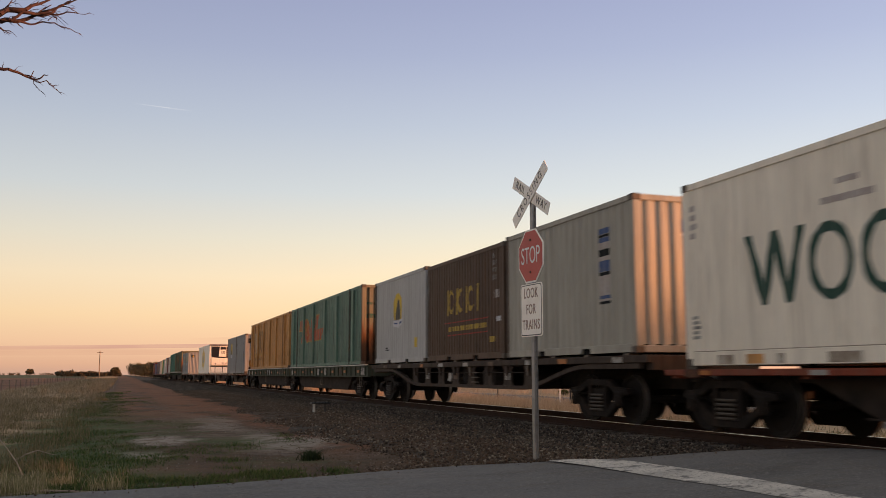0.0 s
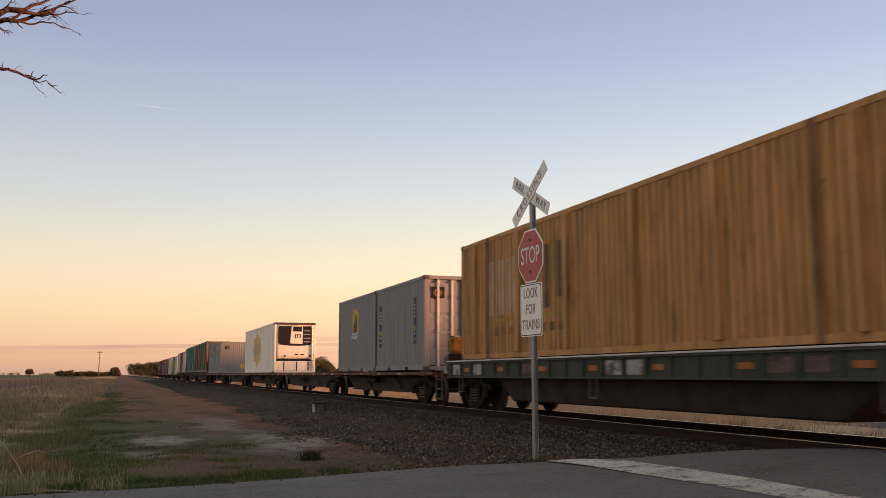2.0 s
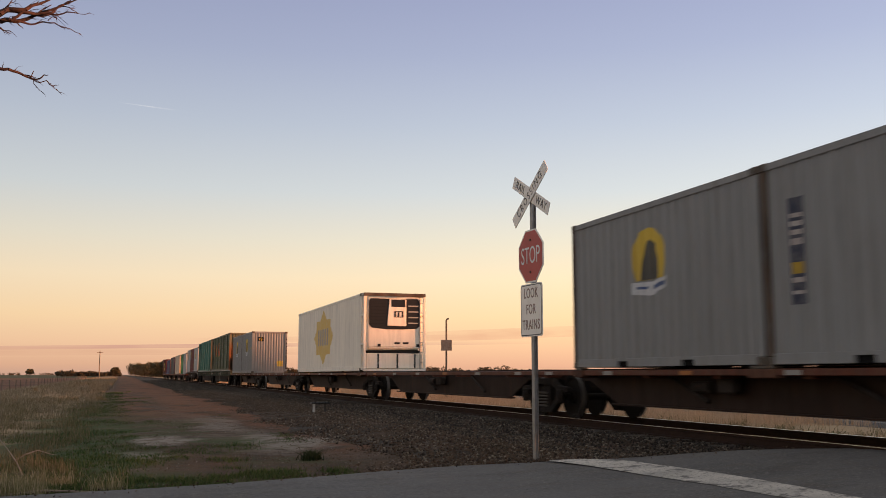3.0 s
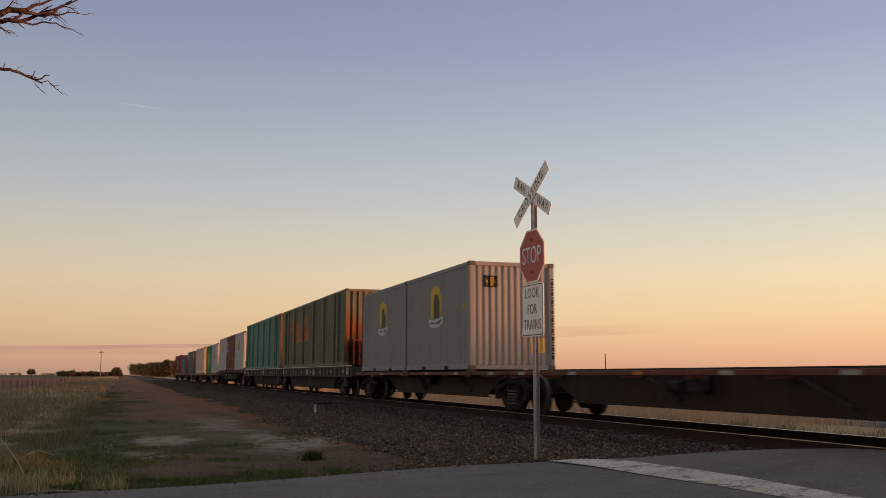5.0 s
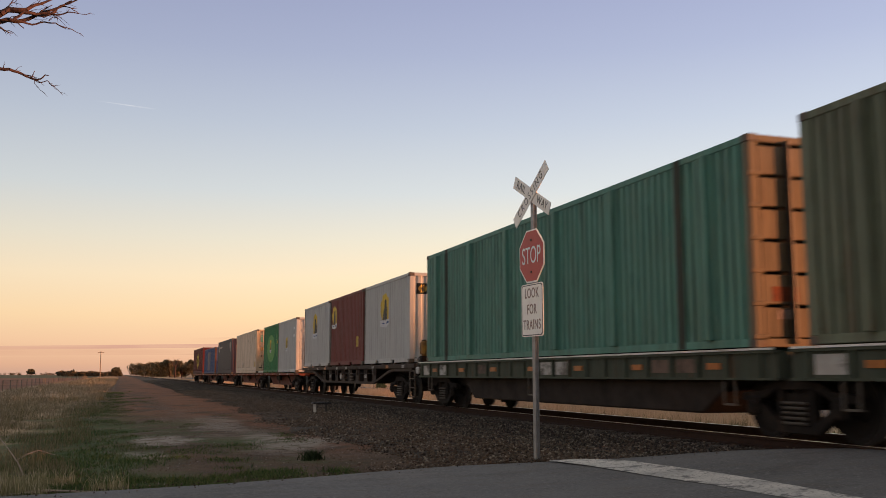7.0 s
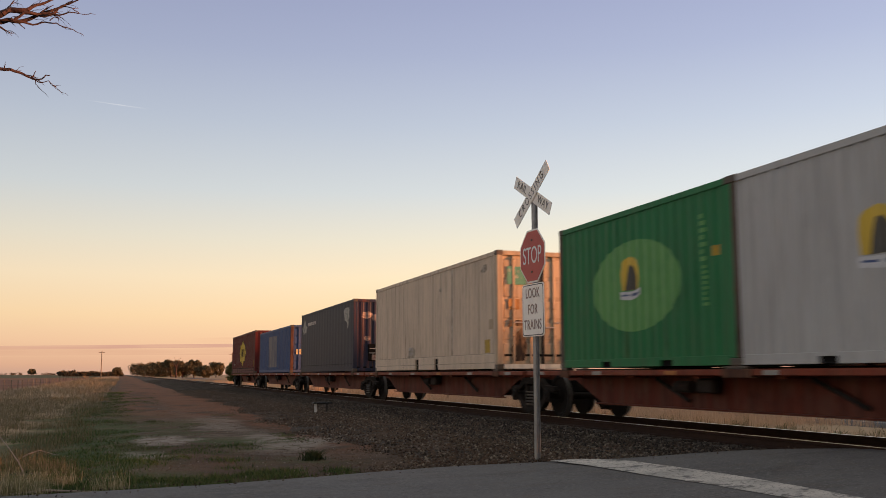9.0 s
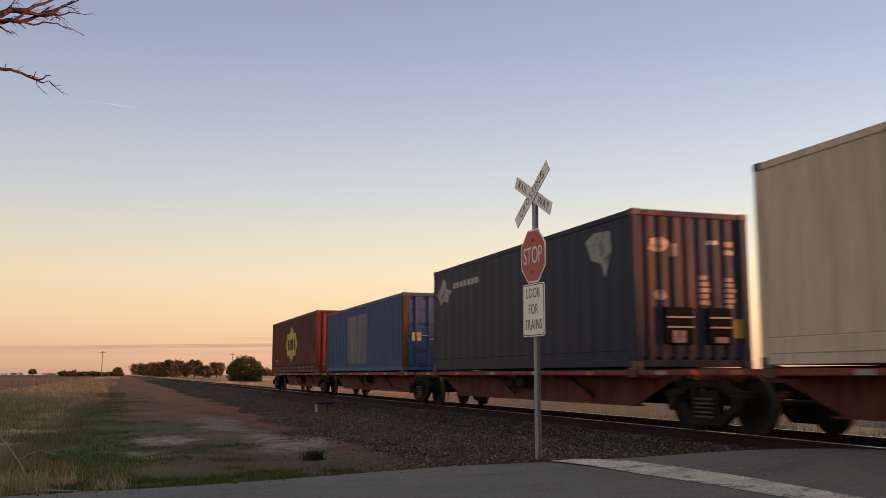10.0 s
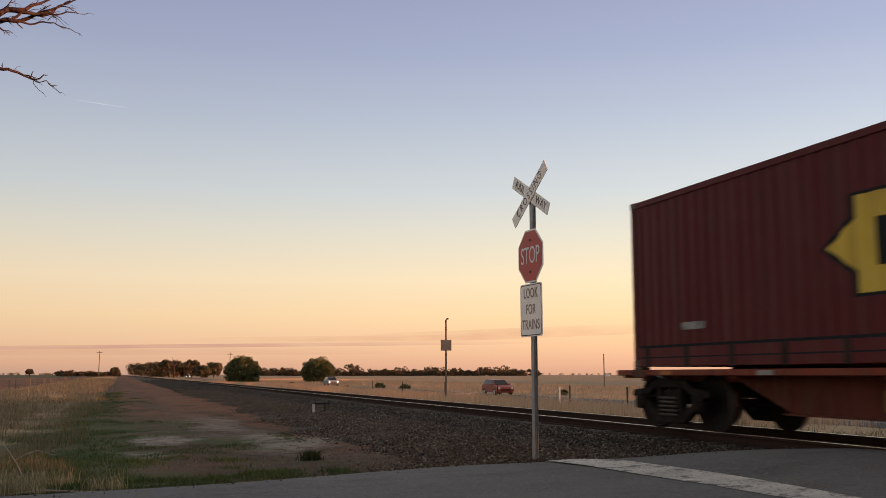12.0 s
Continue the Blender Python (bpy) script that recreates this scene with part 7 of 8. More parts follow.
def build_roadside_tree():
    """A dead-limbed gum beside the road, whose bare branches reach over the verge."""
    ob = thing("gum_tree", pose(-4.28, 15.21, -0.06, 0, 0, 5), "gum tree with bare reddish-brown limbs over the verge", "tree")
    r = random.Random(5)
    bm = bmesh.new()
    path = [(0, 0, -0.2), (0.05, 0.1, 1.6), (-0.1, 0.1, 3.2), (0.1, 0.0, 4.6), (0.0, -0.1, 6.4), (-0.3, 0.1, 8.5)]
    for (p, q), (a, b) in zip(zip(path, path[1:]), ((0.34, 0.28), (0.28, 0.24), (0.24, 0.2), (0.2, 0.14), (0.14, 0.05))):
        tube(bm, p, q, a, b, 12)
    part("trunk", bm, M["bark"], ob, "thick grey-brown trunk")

    def limb(points, r0, r1, deep=0.0, twigs=0):
        bm = bmesh.new()
        pts = [Vector((a, deep + 0.25 * noise.noise((a * 2, h * 2, deep + 1)), h)) for a, h in points]
        fine = [pts[0]]
        for p, q in zip(pts, pts[1:]):
            side = Vector((r.uniform(-1, 1), r.uniform(-1, 1), r.uniform(-1, 1))) * 0.012
            fine += [p.lerp(q, 0.5) + side, q]
        n = len(fine) - 1
        for i in range(n):
            tube(bm, fine[i], fine[i + 1], r0 + (r1 - r0) * i / n, r0 + (r1 - r0) * (i + 1) / n, 7)
        for k in range(twigs):
            i = r.randrange(n // 3, n)
            p = fine[i].lerp(fine[i + 1], r.random())
            way = (fine[i + 1] - fine[i]).normalized()
            way = (way + Vector((r.uniform(-0.4, 0.6), r.uniform(-0.5, 0.5), r.uniform(-0.8, 0.9)))).normalized()
            size = r.uniform(0.08, 0.26)
            for s in range(3):
                q = p + way * size * 0.4
                tube(bm, p, q, 0.0055 - 0.0014 * s, 0.0045 - 0.0014 * s, 5)
                if s == 1:
                    q2 = p + (way + Vector((r.uniform(-1, 1), 0, r.uniform(-1, 1))) * 0.8).normalized() * size * 0.4
                    tube(bm, p, q2, 0.004, 0.0015, 4)
                p = q
                way = (way + Vector((r.uniform(-0.5, 0.5), r.uniform(-0.4, 0.4), r.uniform(-0.5, 0.5)))).normalized()
        part("branch", bm, M["bark"], ob, "bare reddish-brown branch")

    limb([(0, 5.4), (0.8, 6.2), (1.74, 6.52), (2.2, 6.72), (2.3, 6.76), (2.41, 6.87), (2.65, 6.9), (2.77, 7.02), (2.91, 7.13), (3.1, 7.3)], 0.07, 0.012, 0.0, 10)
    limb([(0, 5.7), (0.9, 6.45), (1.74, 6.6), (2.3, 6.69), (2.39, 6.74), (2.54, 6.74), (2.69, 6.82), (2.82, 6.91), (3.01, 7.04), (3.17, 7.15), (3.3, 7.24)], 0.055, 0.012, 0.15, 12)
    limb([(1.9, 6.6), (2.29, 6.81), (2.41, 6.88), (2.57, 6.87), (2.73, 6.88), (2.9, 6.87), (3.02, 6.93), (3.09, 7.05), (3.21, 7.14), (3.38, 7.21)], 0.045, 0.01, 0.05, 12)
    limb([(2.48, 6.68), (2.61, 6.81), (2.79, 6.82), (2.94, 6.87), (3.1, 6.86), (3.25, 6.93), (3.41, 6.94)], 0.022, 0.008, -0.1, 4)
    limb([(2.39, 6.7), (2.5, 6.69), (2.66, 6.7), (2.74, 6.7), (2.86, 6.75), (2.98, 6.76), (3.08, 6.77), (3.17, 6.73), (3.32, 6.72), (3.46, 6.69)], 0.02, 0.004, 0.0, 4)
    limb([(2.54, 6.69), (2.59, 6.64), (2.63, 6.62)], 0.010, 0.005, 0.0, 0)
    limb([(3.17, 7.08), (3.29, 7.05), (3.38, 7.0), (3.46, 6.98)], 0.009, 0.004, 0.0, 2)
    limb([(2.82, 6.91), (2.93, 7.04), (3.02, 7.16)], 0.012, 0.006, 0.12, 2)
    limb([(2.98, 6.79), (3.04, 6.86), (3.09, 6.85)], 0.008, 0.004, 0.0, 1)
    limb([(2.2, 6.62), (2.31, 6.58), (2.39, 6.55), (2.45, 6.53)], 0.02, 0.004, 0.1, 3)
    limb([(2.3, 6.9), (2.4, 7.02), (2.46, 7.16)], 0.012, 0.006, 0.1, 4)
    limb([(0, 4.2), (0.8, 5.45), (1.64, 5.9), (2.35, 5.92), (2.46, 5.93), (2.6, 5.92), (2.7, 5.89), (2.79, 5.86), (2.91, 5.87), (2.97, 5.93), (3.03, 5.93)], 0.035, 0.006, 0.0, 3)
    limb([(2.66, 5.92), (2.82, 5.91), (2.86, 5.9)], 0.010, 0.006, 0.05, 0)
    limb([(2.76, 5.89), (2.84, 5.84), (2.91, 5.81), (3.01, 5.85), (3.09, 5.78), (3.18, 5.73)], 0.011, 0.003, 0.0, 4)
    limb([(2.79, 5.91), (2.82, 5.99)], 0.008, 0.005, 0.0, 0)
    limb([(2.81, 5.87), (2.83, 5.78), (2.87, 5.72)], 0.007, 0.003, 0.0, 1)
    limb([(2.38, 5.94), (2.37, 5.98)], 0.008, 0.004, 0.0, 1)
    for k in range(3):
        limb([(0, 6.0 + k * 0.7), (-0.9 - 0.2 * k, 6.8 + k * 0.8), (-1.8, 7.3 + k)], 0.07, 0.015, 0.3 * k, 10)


def build_tuft(x, y, size, label, seed, mat):
    r = np.random.default_rng(seed)
    n = 420
    a, d = r.uniform(0, 6.283, n), np.abs(r.normal(0, 0.42, n)) * size * 0.5
    v, f = blades(r, np.cos(a) * d, np.sin(a) * d, np.zeros(n), r.uniform(0.35, 1.0, n) * size * 0.55, 0.014, 0.9)
    ob = bulk("weed_tuft", v, f, mat)
    ob.location = (x, y, ground_height(x, y) - 0.01)
    return tagged(ob, label, "weed")


build_grass()
build_trees()
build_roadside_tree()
build_tuft(2.82, 14.5, 0.36, "small dark green weed tuft on bare dirt", 3, M["dark_weed"])

def build_bush(x, y, wide, tall, seed):
    """A low rounded saltbush: a few stems and many small leaves in uneven clumps."""
    r = np.random.default_rng(seed)
    ob = thing("saltbush", pose(x, y, ground_height(x, y)), "low grey-green saltbush in dry grass", "bush", "saltbushes in the paddock")
    bm = bmesh.new()
    for k in range(6):
        a = k * 1.05 + seed
        tube(bm, (0, 0, -0.05), (math.cos(a) * wide * 0.3, math.sin(a) * wide * 0.3, tall * 0.6), 0.03, 0.01, 5)
    part("stems", bm, M["bark"], ob)
    n = 26
    a, d = r.uniform(0, 6.283, n), wide * 0.42 * np.sqrt(r.uniform(0, 1, n))
    z = tall * (0.15 + 0.6 * r.uniform(0, 1, n) * np.sqrt(np.maximum(0.1, 1 - (d / (wide * 0.45)) ** 2)))
    v, f = leaf_cloud(r, np.stack([np.cos(a) * d, np.sin(a) * d, z], 1), wide * r.uniform(0.08, 0.16, n), 3200, 0.06)
    bulk("crown", v, f, M["bush_leaf"], ob)


for k, (bearing, dist, wide, tall) in enumerate(((15.0, 118, 1.7, 1.0), (16.5, 112, 1.5, 0.9), (9.75, 150, 1.6, 1.0), (26.0, 80, 0.9, 0.6), (13.0, 128, 1.0, 0.5))):
    build_bush(*tree_at(bearing, dist), wide, tall, 40 + k)


# ---- small things of the verge, the highway and the distance ----
M["post_wood"] = material("weathered_post_wood", (0.17, 0.13, 0.10), 0.9, 0, [((0.09, 0.07, 0.055), 8, 0.4, 0.7, 0.7)], bump=0.3)
M["post_white"] = material("white_post_paint", (0.62, 0.58, 0.52), 0.6, 0, [((0.3, 0.26, 0.22), 10, 0.5, 0.75, 0.6)])
M["marker_post"] = material("dusty_marker_post", (0.55, 0.51, 0.46), 0.8, 0, [((0.2, 0.16, 0.13), 8, 0.45, 0.7, 0.6)])
M["picket"] = material("dark_steel_picket", (0.06, 0.05, 0.045), 0.7, 0.3)
M["board_back"] = material("dull_board_back", (0.28, 0.225, 0.19), 0.7, 0, [((0.2, 0.12, 0.08), 5, 0.45, 0.65, 0.7)], spec=0.1)
M["red_car"] = material("red_car_paint", (0.24, 0.055, 0.045), 0.3, 0.0, [((0.2, 0.05, 0.04), 2, 0.5, 0.8, 0.4)])
M["silver_car"] = material("silver_car_paint", (0.24, 0.24, 0.245), 0.35, 0.2, [((0.3, 0.3, 0.3), 2, 0.5, 0.8, 0.4)])
M["dark_car"] = material("dark_car_paint", (0.05, 0.05, 0.055), 0.3, 0.0)
M["car_glass"] = material("dark_car_glass", (0.02, 0.02, 0.022), 0.08)
M["tyre"] = material("tyre_rubber", (0.02, 0.02, 0.02), 0.85)
M["alloy"] = material("alloy_rim", (0.4, 0.4, 0.41), 0.35, 0.8)
M["seal"] = material("highway_seal", (0.075, 0.075, 0.078), 0.85, 0, [((0.10, 0.095, 0.09), 0.4, 0.4, 0.7, 0.6)], bump=0.3, bump_scale=80)
M["dry_stick"] = material("bleached_stick", (0.32, 0.25, 0.19), 0.85, 0, [((0.18, 0.13, 0.1), 9, 0.4, 0.7, 0.6)])


def glow_material(name, colour, strength):
    m = bpy.data.materials.new(name)
    m.use_nodes = True
    bsdf = m.node_tree.nodes["Principled BSDF"]
    bsdf.inputs["Base Color"].default_value = (*colour, 1)
    bsdf.inputs["Emission Color"].default_value = (*colour, 1)
    bsdf.inputs["Emission Strength"].default_value = strength
    return m


M["headlight"] = glow_material("lit_headlight", (1.0, 0.95, 0.85), 4.0)
M["dim_headlight"] = material("unlit_headlight", (0.7, 0.68, 0.62), 0.15)


def build_highway():
    bm = bmesh.new()
    ys = [-250, -100, -40, 0, 30, 60, 100, 160, 260, 420, 700, 1200, 1700]
    prof = [(24.6, -0.62), (24.9, -0.47), (28.4, -0.43), (31.9, -0.47), (32.2, -0.62)]
    rows = [[bm.verts.new((x, y, z + (0.25 * smooth_step(150, 500, y)))) for x, z in prof] for y in ys]
    for a, b in zip(rows, rows[1:]):
        for i in range(len(prof) - 1):
            bm.faces.new((a[i], a[i + 1], b[i + 1], b[i]))
    road = tagged(part("highway", bm, M["seal"], smooth=True), "grey sealed highway parallel to the railway", "road", kind="structure")
    for x in (25.3, 31.5):
        bm = bmesh.new()
        rows = [[bm.verts.new((x + d, y, -0.455 + 0.25 * smooth_step(150, 500, y))) for d in (-0.07, 0.07)] for y in ys]
        for a, b in zip(rows, rows[1:]):
            bm.faces.new((a[0], a[1], b[1], b[0]))
        part("edge_line", bm, M["line"], road, "white painted edge line")


def build_car(name, y0, speed, mat, label, lit, size=1.0):
    """A small hatchback that drives towards -y: lower body, cabin, panes, lamps and wheels."""
    ob = thing("car", pose(0, 0, 0), label, "car", "cars on the highway")
    lower = bmesh.new()
    prism(lower, [(-2.05, 0.32), (-2.08, 0.58), (-1.92, 0.78), (-1.1, 0.93), (1.85, 0.98), (2.05, 0.85), (2.06, 0.4), (1.9, 0.28), (-1.85, 0.22)], "x", -0.86, 0.86)
    bmesh.ops.bevel(lower, geom=list(lower.edges), offset=0.06, segments=2, affect="EDGES")
    body = part("body", lower, mat, ob, smooth=False)
    cabin = bmesh.new()
    lo = [(-0.80, -1.15, 0.90), (0.80, -1.15, 0.90), (0.80, 1.95, 0.94), (-0.80, 1.95, 0.94)]
    hi = [(-0.62, -0.38, 1.44), (0.62, -0.38, 1.44), (0.60, 1.50, 1.46), (-0.60, 1.50, 1.46)]
    a, b = [cabin.verts.new(p) for p in lo], [cabin.verts.new(p) for p in hi]
    cabin.faces.new(b)
    for i in range(4):
        cabin.faces.new((a[i], a[(i + 1) % 4], b[(i + 1) % 4], b[i]))
    bmesh.ops.bevel(cabin, geom=list(cabin.edges), offset=0.04, segments=2, affect="EDGES")
    part("cabin", cabin, mat, ob)

    def pane(name, quad, out_way):
        bm = bmesh.new()
        o = Vector(out_way) * 0.012
        vs = [bm.verts.new(Vector(p) + o) for p in quad] + [bm.verts.new(Vector(p) - o) for p in quad]
        bm.faces.new(vs[:4])
        for i in range(4):
            bm.faces.new((vs[i], vs[(i + 1) % 4], vs[4 + (i + 1) % 4], vs[4 + i]))
        bmesh.ops.recalc_face_normals(bm, faces=bm.faces)
        part(name, bm, M["car_glass"], ob, "dark window glass")
    pane("windscreen", [(-0.70, -1.06, 0.97), (0.70, -1.06, 0.97), (0.57, -0.46, 1.39), (-0.57, -0.46, 1.39)], (0, -0.57, 0.82))
    pane("rear_window", [(-0.66, 1.86, 1.02), (0.66, 1.86, 1.02), (0.55, 1.56, 1.39), (-0.55, 1.56, 1.39)], (0, 0.8, 0.6))
    for s in (-1, 1):
        pane("side_window", [(s * 0.775, -0.88, 0.99), (s * 0.775, 0.40, 0.99), (s * 0.645, 0.40, 1.39), (s * 0.645, -0.32, 1.39)], (s * 0.95, 0, 0.31))
        pane("side_window", [(s * 0.775, 0.50, 0.99), (s * 0.775, 1.66, 1.0), (s * 0.635, 1.40, 1.39), (s * 0.645, 0.50, 1.39)], (s * 0.95, 0, 0.31))
        bm = bmesh.new()
        bmesh.ops.create_uvsphere(bm, u_segments=12, v_segments=8, radius=0.095)
        bmesh.ops.scale(bm, vec=(1.2, 0.6, 0.8), verts=bm.verts)
        bmesh.ops.translate(bm, vec=(s * 0.66, -2.03, 0.66), verts=bm.verts)
        part("headlight", bm, M["headlight"] if lit else M["dim_headlight"], ob, "lit headlight" if lit else "")
        part("mirror", boxed((s * 0.93 - 0.09, s * 0.93 + 0.09, -0.85, -0.72, 0.96, 1.1), bevel=0.02), mat, ob)
        for y in (-1.3, 1.3):
            bm = bmesh.new()
            tube(bm, (s * 0.68, y, 0.3), (s * 0.87, y, 0.3), 0.3, sides=20)
            wheel = part("wheel", bm, M["tyre"], ob)
            bm = bmesh.new()
            tube(bm, (s * 0.86, y, 0.3), (s * 0.882, y, 0.3), 0.19, sides=14)
            part("rim", bm, M["alloy"], wheel)
    part("grille", boxed((-0.5, 0.5, -2.10, -2.04, 0.42, 0.56), bevel=0.01), M["car_glass"], ob)
    ob.scale = (size, size, size)
    z = -0.452 + 0.2 * smooth_step(150, 500, y0 - speed * 6)
    MOVING.append((ob, [(0.0, pose(30.0, y0, z)), (12.0, pose(30.0, y0 - speed * 12, -0.452 + 0.25 * smooth_step(150, 500, y0 - speed * 12)))]))


def build_posts():
    # wire fence along the left paddock
    fence = thing("wire_fence", pose(-9.5, 0, 0), "wire paddock fence on weathered posts", "fence")
    first = None
    for i in range(52):
        y = 30 + i * 5.4
        z = ground_height(-9.5, y)
        if first is None:
            bm = bmesh.new()
            tube(bm, (0, 0, -0.2), (0, 0, 0.92), 0.045, 0.04, 8)
            first = part("fence_post", bm, M["post_wood"], fence)
            first.location = (0, y, z)
        else:
            share(first, "fence_post", fence, 0.05 * math.sin(i * 2.1), y, z, i * 40)
    for h in (0.32, 0.55, 0.8):
        bm = bmesh.new()
        tube(bm, (0.05, 24, h - 0.12), (0.05, 306, h - 0.1), 0.004, sides=4)
        part("wire", bm, M["picket"], fence)
    far = thing("wire_fence", pose(23.6, 0, 0), "sparse steel picket fence in dry grass beyond the railway", "fence")
    for i, y in enumerate((19, 30, 41.2, 47.6, 58, 69, 80, 91)):
        z = ground_height(23.6, y)
        bm = boxed((-0.03, 0.03, -0.025, 0.025, -0.2, 1.12), (-0.008, 0.008, 0.02, 0.05, -0.2, 1.12))
        o = part("picket", bm, M["picket"], far)
        o.location = (0.1 * math.sin(i * 3), y, z)
    for x, y in ((23.3, 48.2), (17.6, 16.9)):
        bm = boxed((-0.055, 0.055, -0.02, 0.02, -0.2, 1.02), bevel=0.012)
        ob = part("guide_post", bm, M["post_white"])
        ob.location = (x, y, ground_height(x, y))
        tagged(ob, "white guide post standing in dry grass", "post", "guide posts")


def build_poles():
    x, y = tree_at(19.0, 60)
    z = ground_height(x, y)
    ob = thing("sign_pole", pose(x, y, z, 0, 0, -15), "tall thin steel pole carrying a square board, seen from behind", "pole")
    bm = bmesh.new()
    tube(bm, (0, 0, -0.3), (0, 0, 5.15), 0.065, 0.055, 10)
    tube(bm, (0, 0, 5.15), (0.04, 0, 5.24), 0.055, 0.05, 10)
    tube(bm, (0.04, 0, 5.24), (0.16, 0, 5.27), 0.06, 0.05, 10)
    part("pole", bm, M["post_wood"], ob)
    part("board", boxed((-0.34, 0.34, -0.11, -0.08, 3.24, 3.92), bevel=0.01), M["board_back"], ob, "dull brown board back")
    part("bracket", boxed((-0.28, 0.28, -0.085, -0.06, 3.4, 3.45), (-0.28, 0.28, -0.085, -0.06, 3.7, 3.75)), M["galvanised"], ob)
    x, y = tree_at(28.45, 120)
    ob = thing("short_pole", pose(x, y, ground_height(x, y)), "thin wooden pole in the dry paddock", "pole")
    bm = bmesh.new()
    tube(bm, (0, 0, -0.3), (0, 0, 4.3), 0.08, 0.06, 8)
    part("pole", bm, M["post_wood"], ob)
    part("box", boxed((0.2, 0.7, -0.2, 0.2, 1.5, 1.9), (0, 0.3, -0.03, 0.03, 1.6, 1.66), bevel=0.01), M["post_white"], ob)
    for b, d, h in ((-1.12, 330, 9.0), (6.15, 310, 8.6)):
        x, y = tree_at(b, d)
        ob = thing("power_pole", pose(x, y, ground_height(x, y)), "distant wooden power pole with a short crossarm", "power pole", "power poles")
        bm = bmesh.new()
        tube(bm, (0, 0, -0.3), (0, 0, h), 0.17, 0.11, 8)
        part("pole", bm, M["post_wood"], ob)
        part("crossarm", boxed((-0.95, 0.95, -0.07, 0.07, h - 0.6, h - 0.45)), M["post_wood"], ob)
        for s in (-0.8, 0.8):
            part("insulator", boxed((s - 0.05, s + 0.05, -0.05, 0.05, h - 0.45, h - 0.25), bevel=0.01), M["post_white"], ob)


def build_marker():
    z = ballast_height(5.95) - 0.02
    ob = thing("track_marker", pose(5.92, 30.2, z), "short white post holding a dark flat plate in the ballast", "marker")
    part("post", boxed((-0.035, 0.035, -0.05, 0.05, -0.1, 0.30), bevel=0.01), M["marker_post"], ob)
    part("plate", boxed((-0.10, 0.50, -0.18, 0.18, 0.30, 0.345), bevel=0.008), M["black_plastic"], ob, "dark flat plate")
    part("rear_leg", boxed((0.33, 0.39, -0.04, 0.04, -0.1, 0.30), bevel=0.01), M["picket"], ob)


def build_sticks():
    def stick(points, r0, r1, label):
        bm = bmesh.new()
        n = len(points) - 1
        for i, (p, q) in enumerate(zip(points, points[1:])):
            tube(bm, p, q, r0 + (r1 - r0) * i / n, r0 + (r1 - r0) * (i + 1) / n, 6)
        tagged(part("fallen_stick", bm, M["dry_stick"]), label, "stick", "fallen sticks")
    g = lambda x, y, up=0.0: (x, y, ground_height(x, y) + up)
    stick([g(-1.12, 13.5), g(-1.22, 13.65, 0.17), g(-1.36, 13.8, 0.34), g(-1.52, 14.0, 0.52)], 0.010, 0.005, "dry stalk leaning out of the verge grass")
    stick([g(-1.55, 17.0, 0.0), g(-1.38, 16.9, 0.09), g(-1.22, 17.0, 0.13), g(-1.05, 17.3, 0.05), g(-0.95, 17.6, 0.0)], 0.013, 0.007, "bleached bent stick lying in the weeds")
    stick([g(-1.3, 10.85, 0.04), g(-1.0, 10.95, 0.05), g(-0.7, 11.05, 0.07), g(-0.45, 11.12, 0.06), g(-0.2, 11.2, 0.04)], 0.016, 0.008, "bleached stick lying along the road edge")


def sheet_material(name, colour, most, soft):
    """A thin veil of vapour: clear at its rims, streaky along its length."""
    m = bpy.data.materials.new(name)
    m.use_nodes = True
    n, l = m.node_tree.nodes, m.node_tree.links
    n.remove(n["Principled BSDF"])
    tc, sep = n.new("ShaderNodeTexCoord"), n.new("ShaderNodeSeparateXYZ")
    l.new(tc.outputs["Generated"], sep.inputs[0])

    def hump(socket, power):
        a, b, c = (n.new("ShaderNodeMath") for _ in range(3))
        a.operation, b.operation, c.operation = "SUBTRACT", "MULTIPLY", "POWER"
        a.inputs[0].default_value = 1.0
        l.new(socket, a.inputs[1])
        l.new(a.outputs[0], b.inputs[0])
        l.new(socket, b.inputs[1])
        k = n.new("ShaderNodeMath")
        k.operation = "MULTIPLY"
        k.inputs[1].default_value = 4.0
        l.new(b.outputs[0], k.inputs[0])
        l.new(k.outputs[0], c.inputs[0])
        c.inputs[1].default_value = power
        return c.outputs[0]
    mul, mul2, mul3 = (n.new("ShaderNodeMath") for _ in range(3))
    for k in (mul, mul2, mul3):
        k.operation = "MULTIPLY"
    tex, mp = n.new("ShaderNodeTexNoise"), n.new("ShaderNodeMapping")
    mp.inputs["Scale"].default_value = (6, 1, 2.0)
    l.new(tc.outputs["Generated"], mp.inputs[0])
    l.new(mp.outputs[0], tex.inputs["Vector"])
    tex.inputs["Scale"].default_value = 1.5
    l.new(hump(sep.outputs["X"], 0.7), mul.inputs[0])
    l.new(hump(sep.outputs["Z"], soft), mul.inputs[1])
    l.new(mul.outputs[0], mul2.inputs[0])
    l.new(tex.outputs["Fac"], mul2.inputs[1])
    l.new(mul2.outputs[0], mul3.inputs[0])
    mul3.inputs[1].default_value = most * 2
    clear, veil, mx = n.new("ShaderNodeBsdfTransparent"), n.new("ShaderNodeEmission"), n.new("ShaderNodeMixShader")
    veil.inputs["Color"].default_value = colour
    veil.inputs["Strength"].default_value = 0.45
    l.new(mul3.outputs[0], mx.inputs[0])
    l.new(clear.outputs[0], mx.inputs[1])
    l.new(veil.outputs[0], mx.inputs[2])
    l.new(mx.outputs[0], n["Material Output"].inputs["Surface"])
    return m


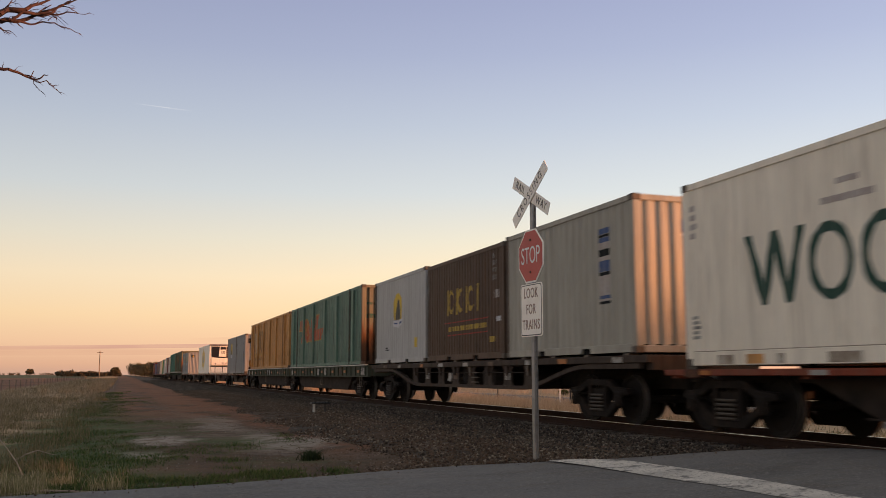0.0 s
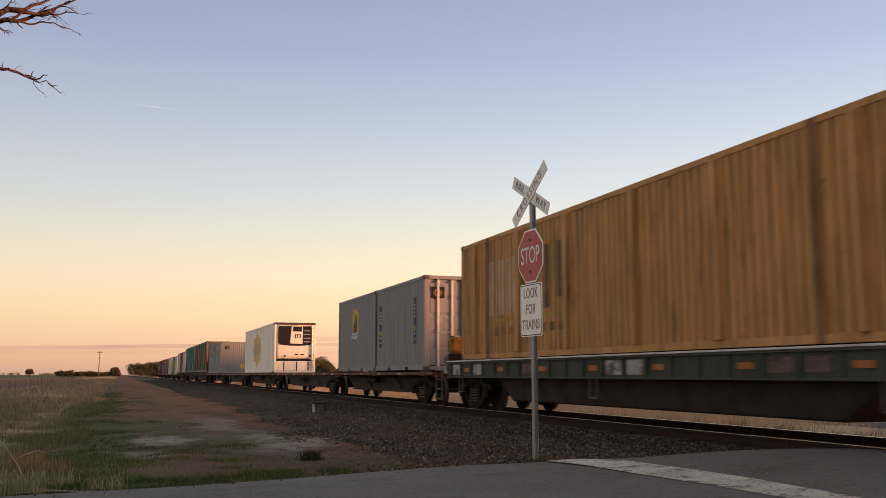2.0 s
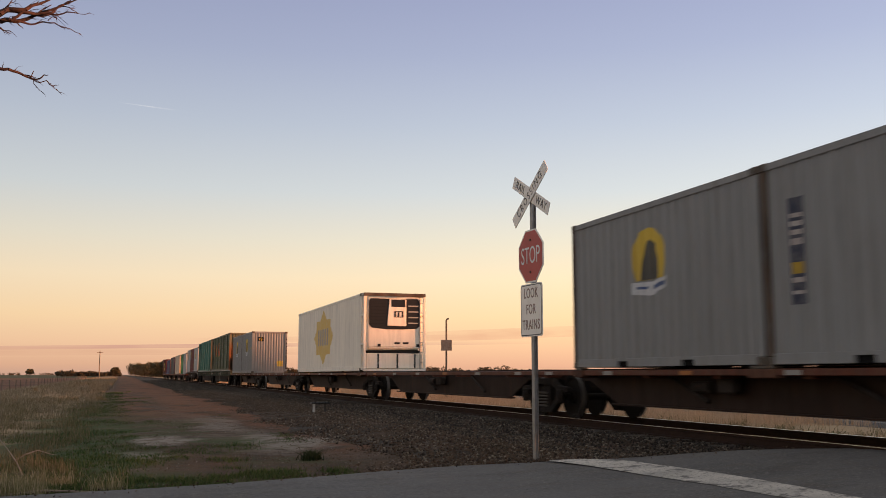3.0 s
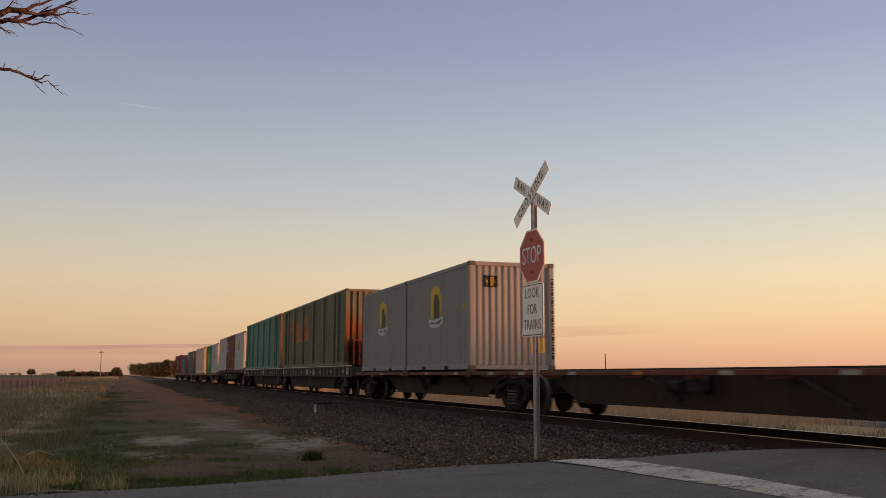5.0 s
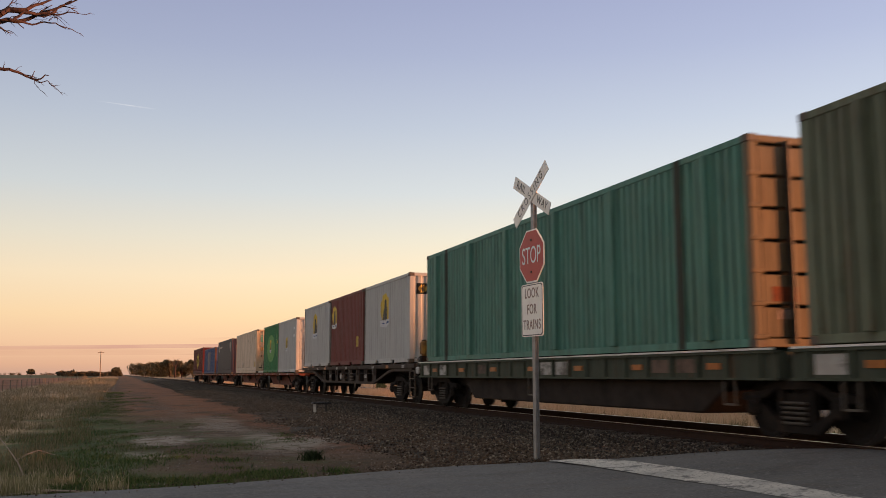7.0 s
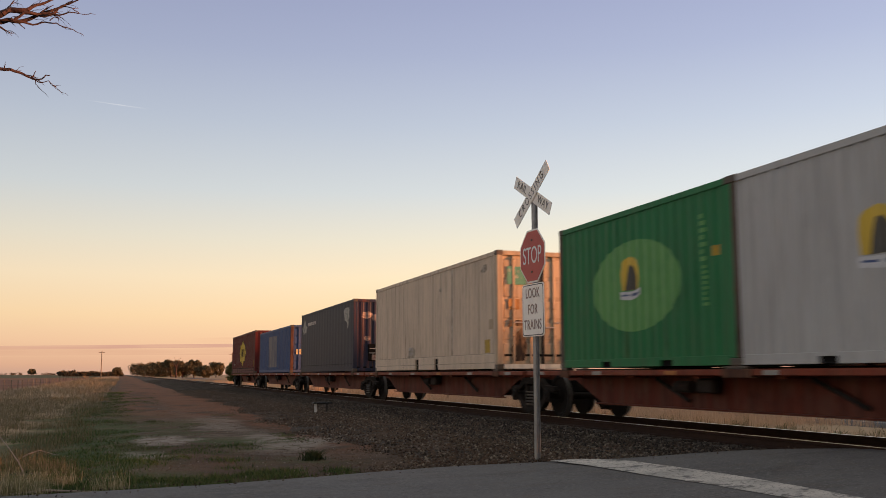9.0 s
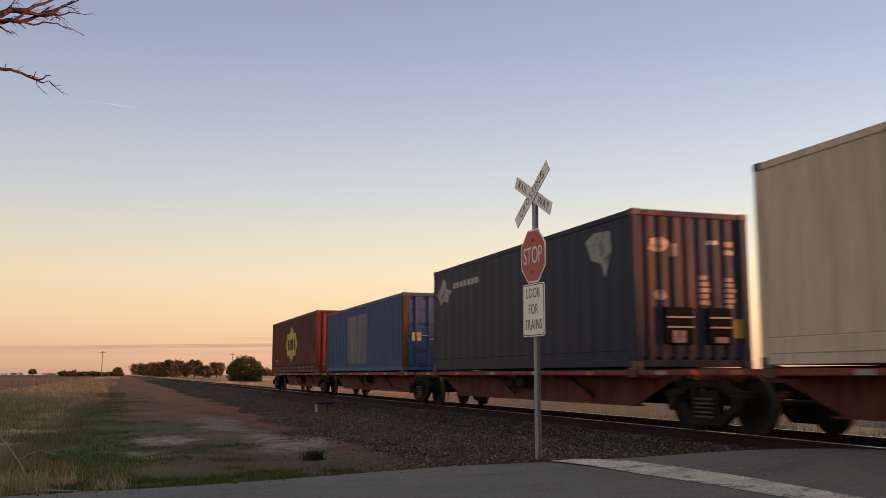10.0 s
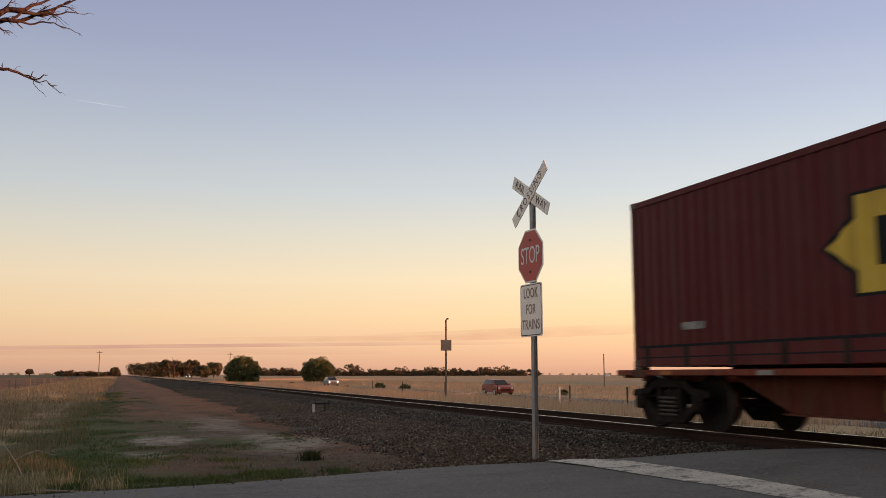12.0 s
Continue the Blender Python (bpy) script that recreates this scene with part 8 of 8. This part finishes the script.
def veil(name, bearing, dist, high, wide, tall, mat, label, slope=0.0):
    x, y = tree_at(bearing, dist)
    bm = bmesh.new()
    vs = [bm.verts.new(p) for p in ((-wide / 2, 0, -tall / 2 - slope), (wide / 2, 0, -tall / 2 + slope), (wide / 2, 0, tall / 2 + slope), (-wide / 2, 0, tall / 2 - slope))]
    bm.faces.new(vs)
    ob = part(name, bm, mat)
    ob.matrix_basis = pose(x, y, high, 0, 0, -bearing)
    ob.visible_shadow = False
    return tagged(ob, label, "cloud", kind="structure")


def build_sky_marks():
    mauve = sheet_material("mauve_cloud_streak", srgb(204, 150, 138), 0.45, 1.2)
    veil("cloud_streak", 4.5, 4000, 119, 2900, 15, mauve, "thin mauve streak of cloud low over the horizon", 26)
    veil("cloud_band", -2.0, 4050, 95, 2600, 34, sheet_material("pink_cloud_band", srgb(220, 168, 138), 0.3, 1.5), "faint pink cloud band low over the horizon", 14)
    veil("cloud_band", 23.0, 4100, 178, 1300, 46, sheet_material("dusty_rose_cloud_band", srgb(226, 160, 128), 0.28, 1.3), "faint rose cloud band low over the paddocks", 24)
    veil("cloud_band", 14.0, 4150, 158, 1500, 26, sheet_material("pale_rose_cloud_band", srgb(226, 166, 136), 0.25, 1.3), "faint rose streak of cloud over the highway", 12)
    trail = sheet_material("white_vapour_trail", srgb(222, 224, 230), 0.42, 1.2)
    x, y = tree_at(1.75, 3000)
    bm = bmesh.new()
    vs = [bm.verts.new(p) for p in ((-95, 0, 5.0), (-95, 0, 7.5), (95, 0, -3.0), (95, 0, -7.5))]
    bm.faces.new((vs[0], vs[1], vs[2], vs[3]))
    ob = tagged(part("vapour_trail", bm, trail), "thin white vapour trail high in the evening sky", "vapour trail", kind="structure")
    ob.visible_shadow = False
    z = 1.21 + 3000 * math.tan(radians(15.5))
    x1, y1 = tree_at(-1.8, 3000)
    MOVING.append((ob, [(0.0, pose(x, y, z, 0, 0, -1.55)), (12.0, pose(x1, y1, z - 6, 0, 0, 2.2))]))


build_highway()
build_car("red", 73.9 + 21.8 * 12, 21.8, M["red_car"], "small red hatchback driving on the highway", False, 0.87)
build_car("silver", 140 + 19.5 * 12, 19.5, M["silver_car"], "small silver car with its headlights lit", True, 0.92)
build_car("dark", 456 + 21.0 * 12, 21.0, M["dark_car"], "distant dark car with its headlights lit", True)
build_posts()
build_poles()
build_marker()
build_sticks()
build_sky_marks()


def motions():
    for ob, rows in MOVING:
        walk(ob, rows)


motions()
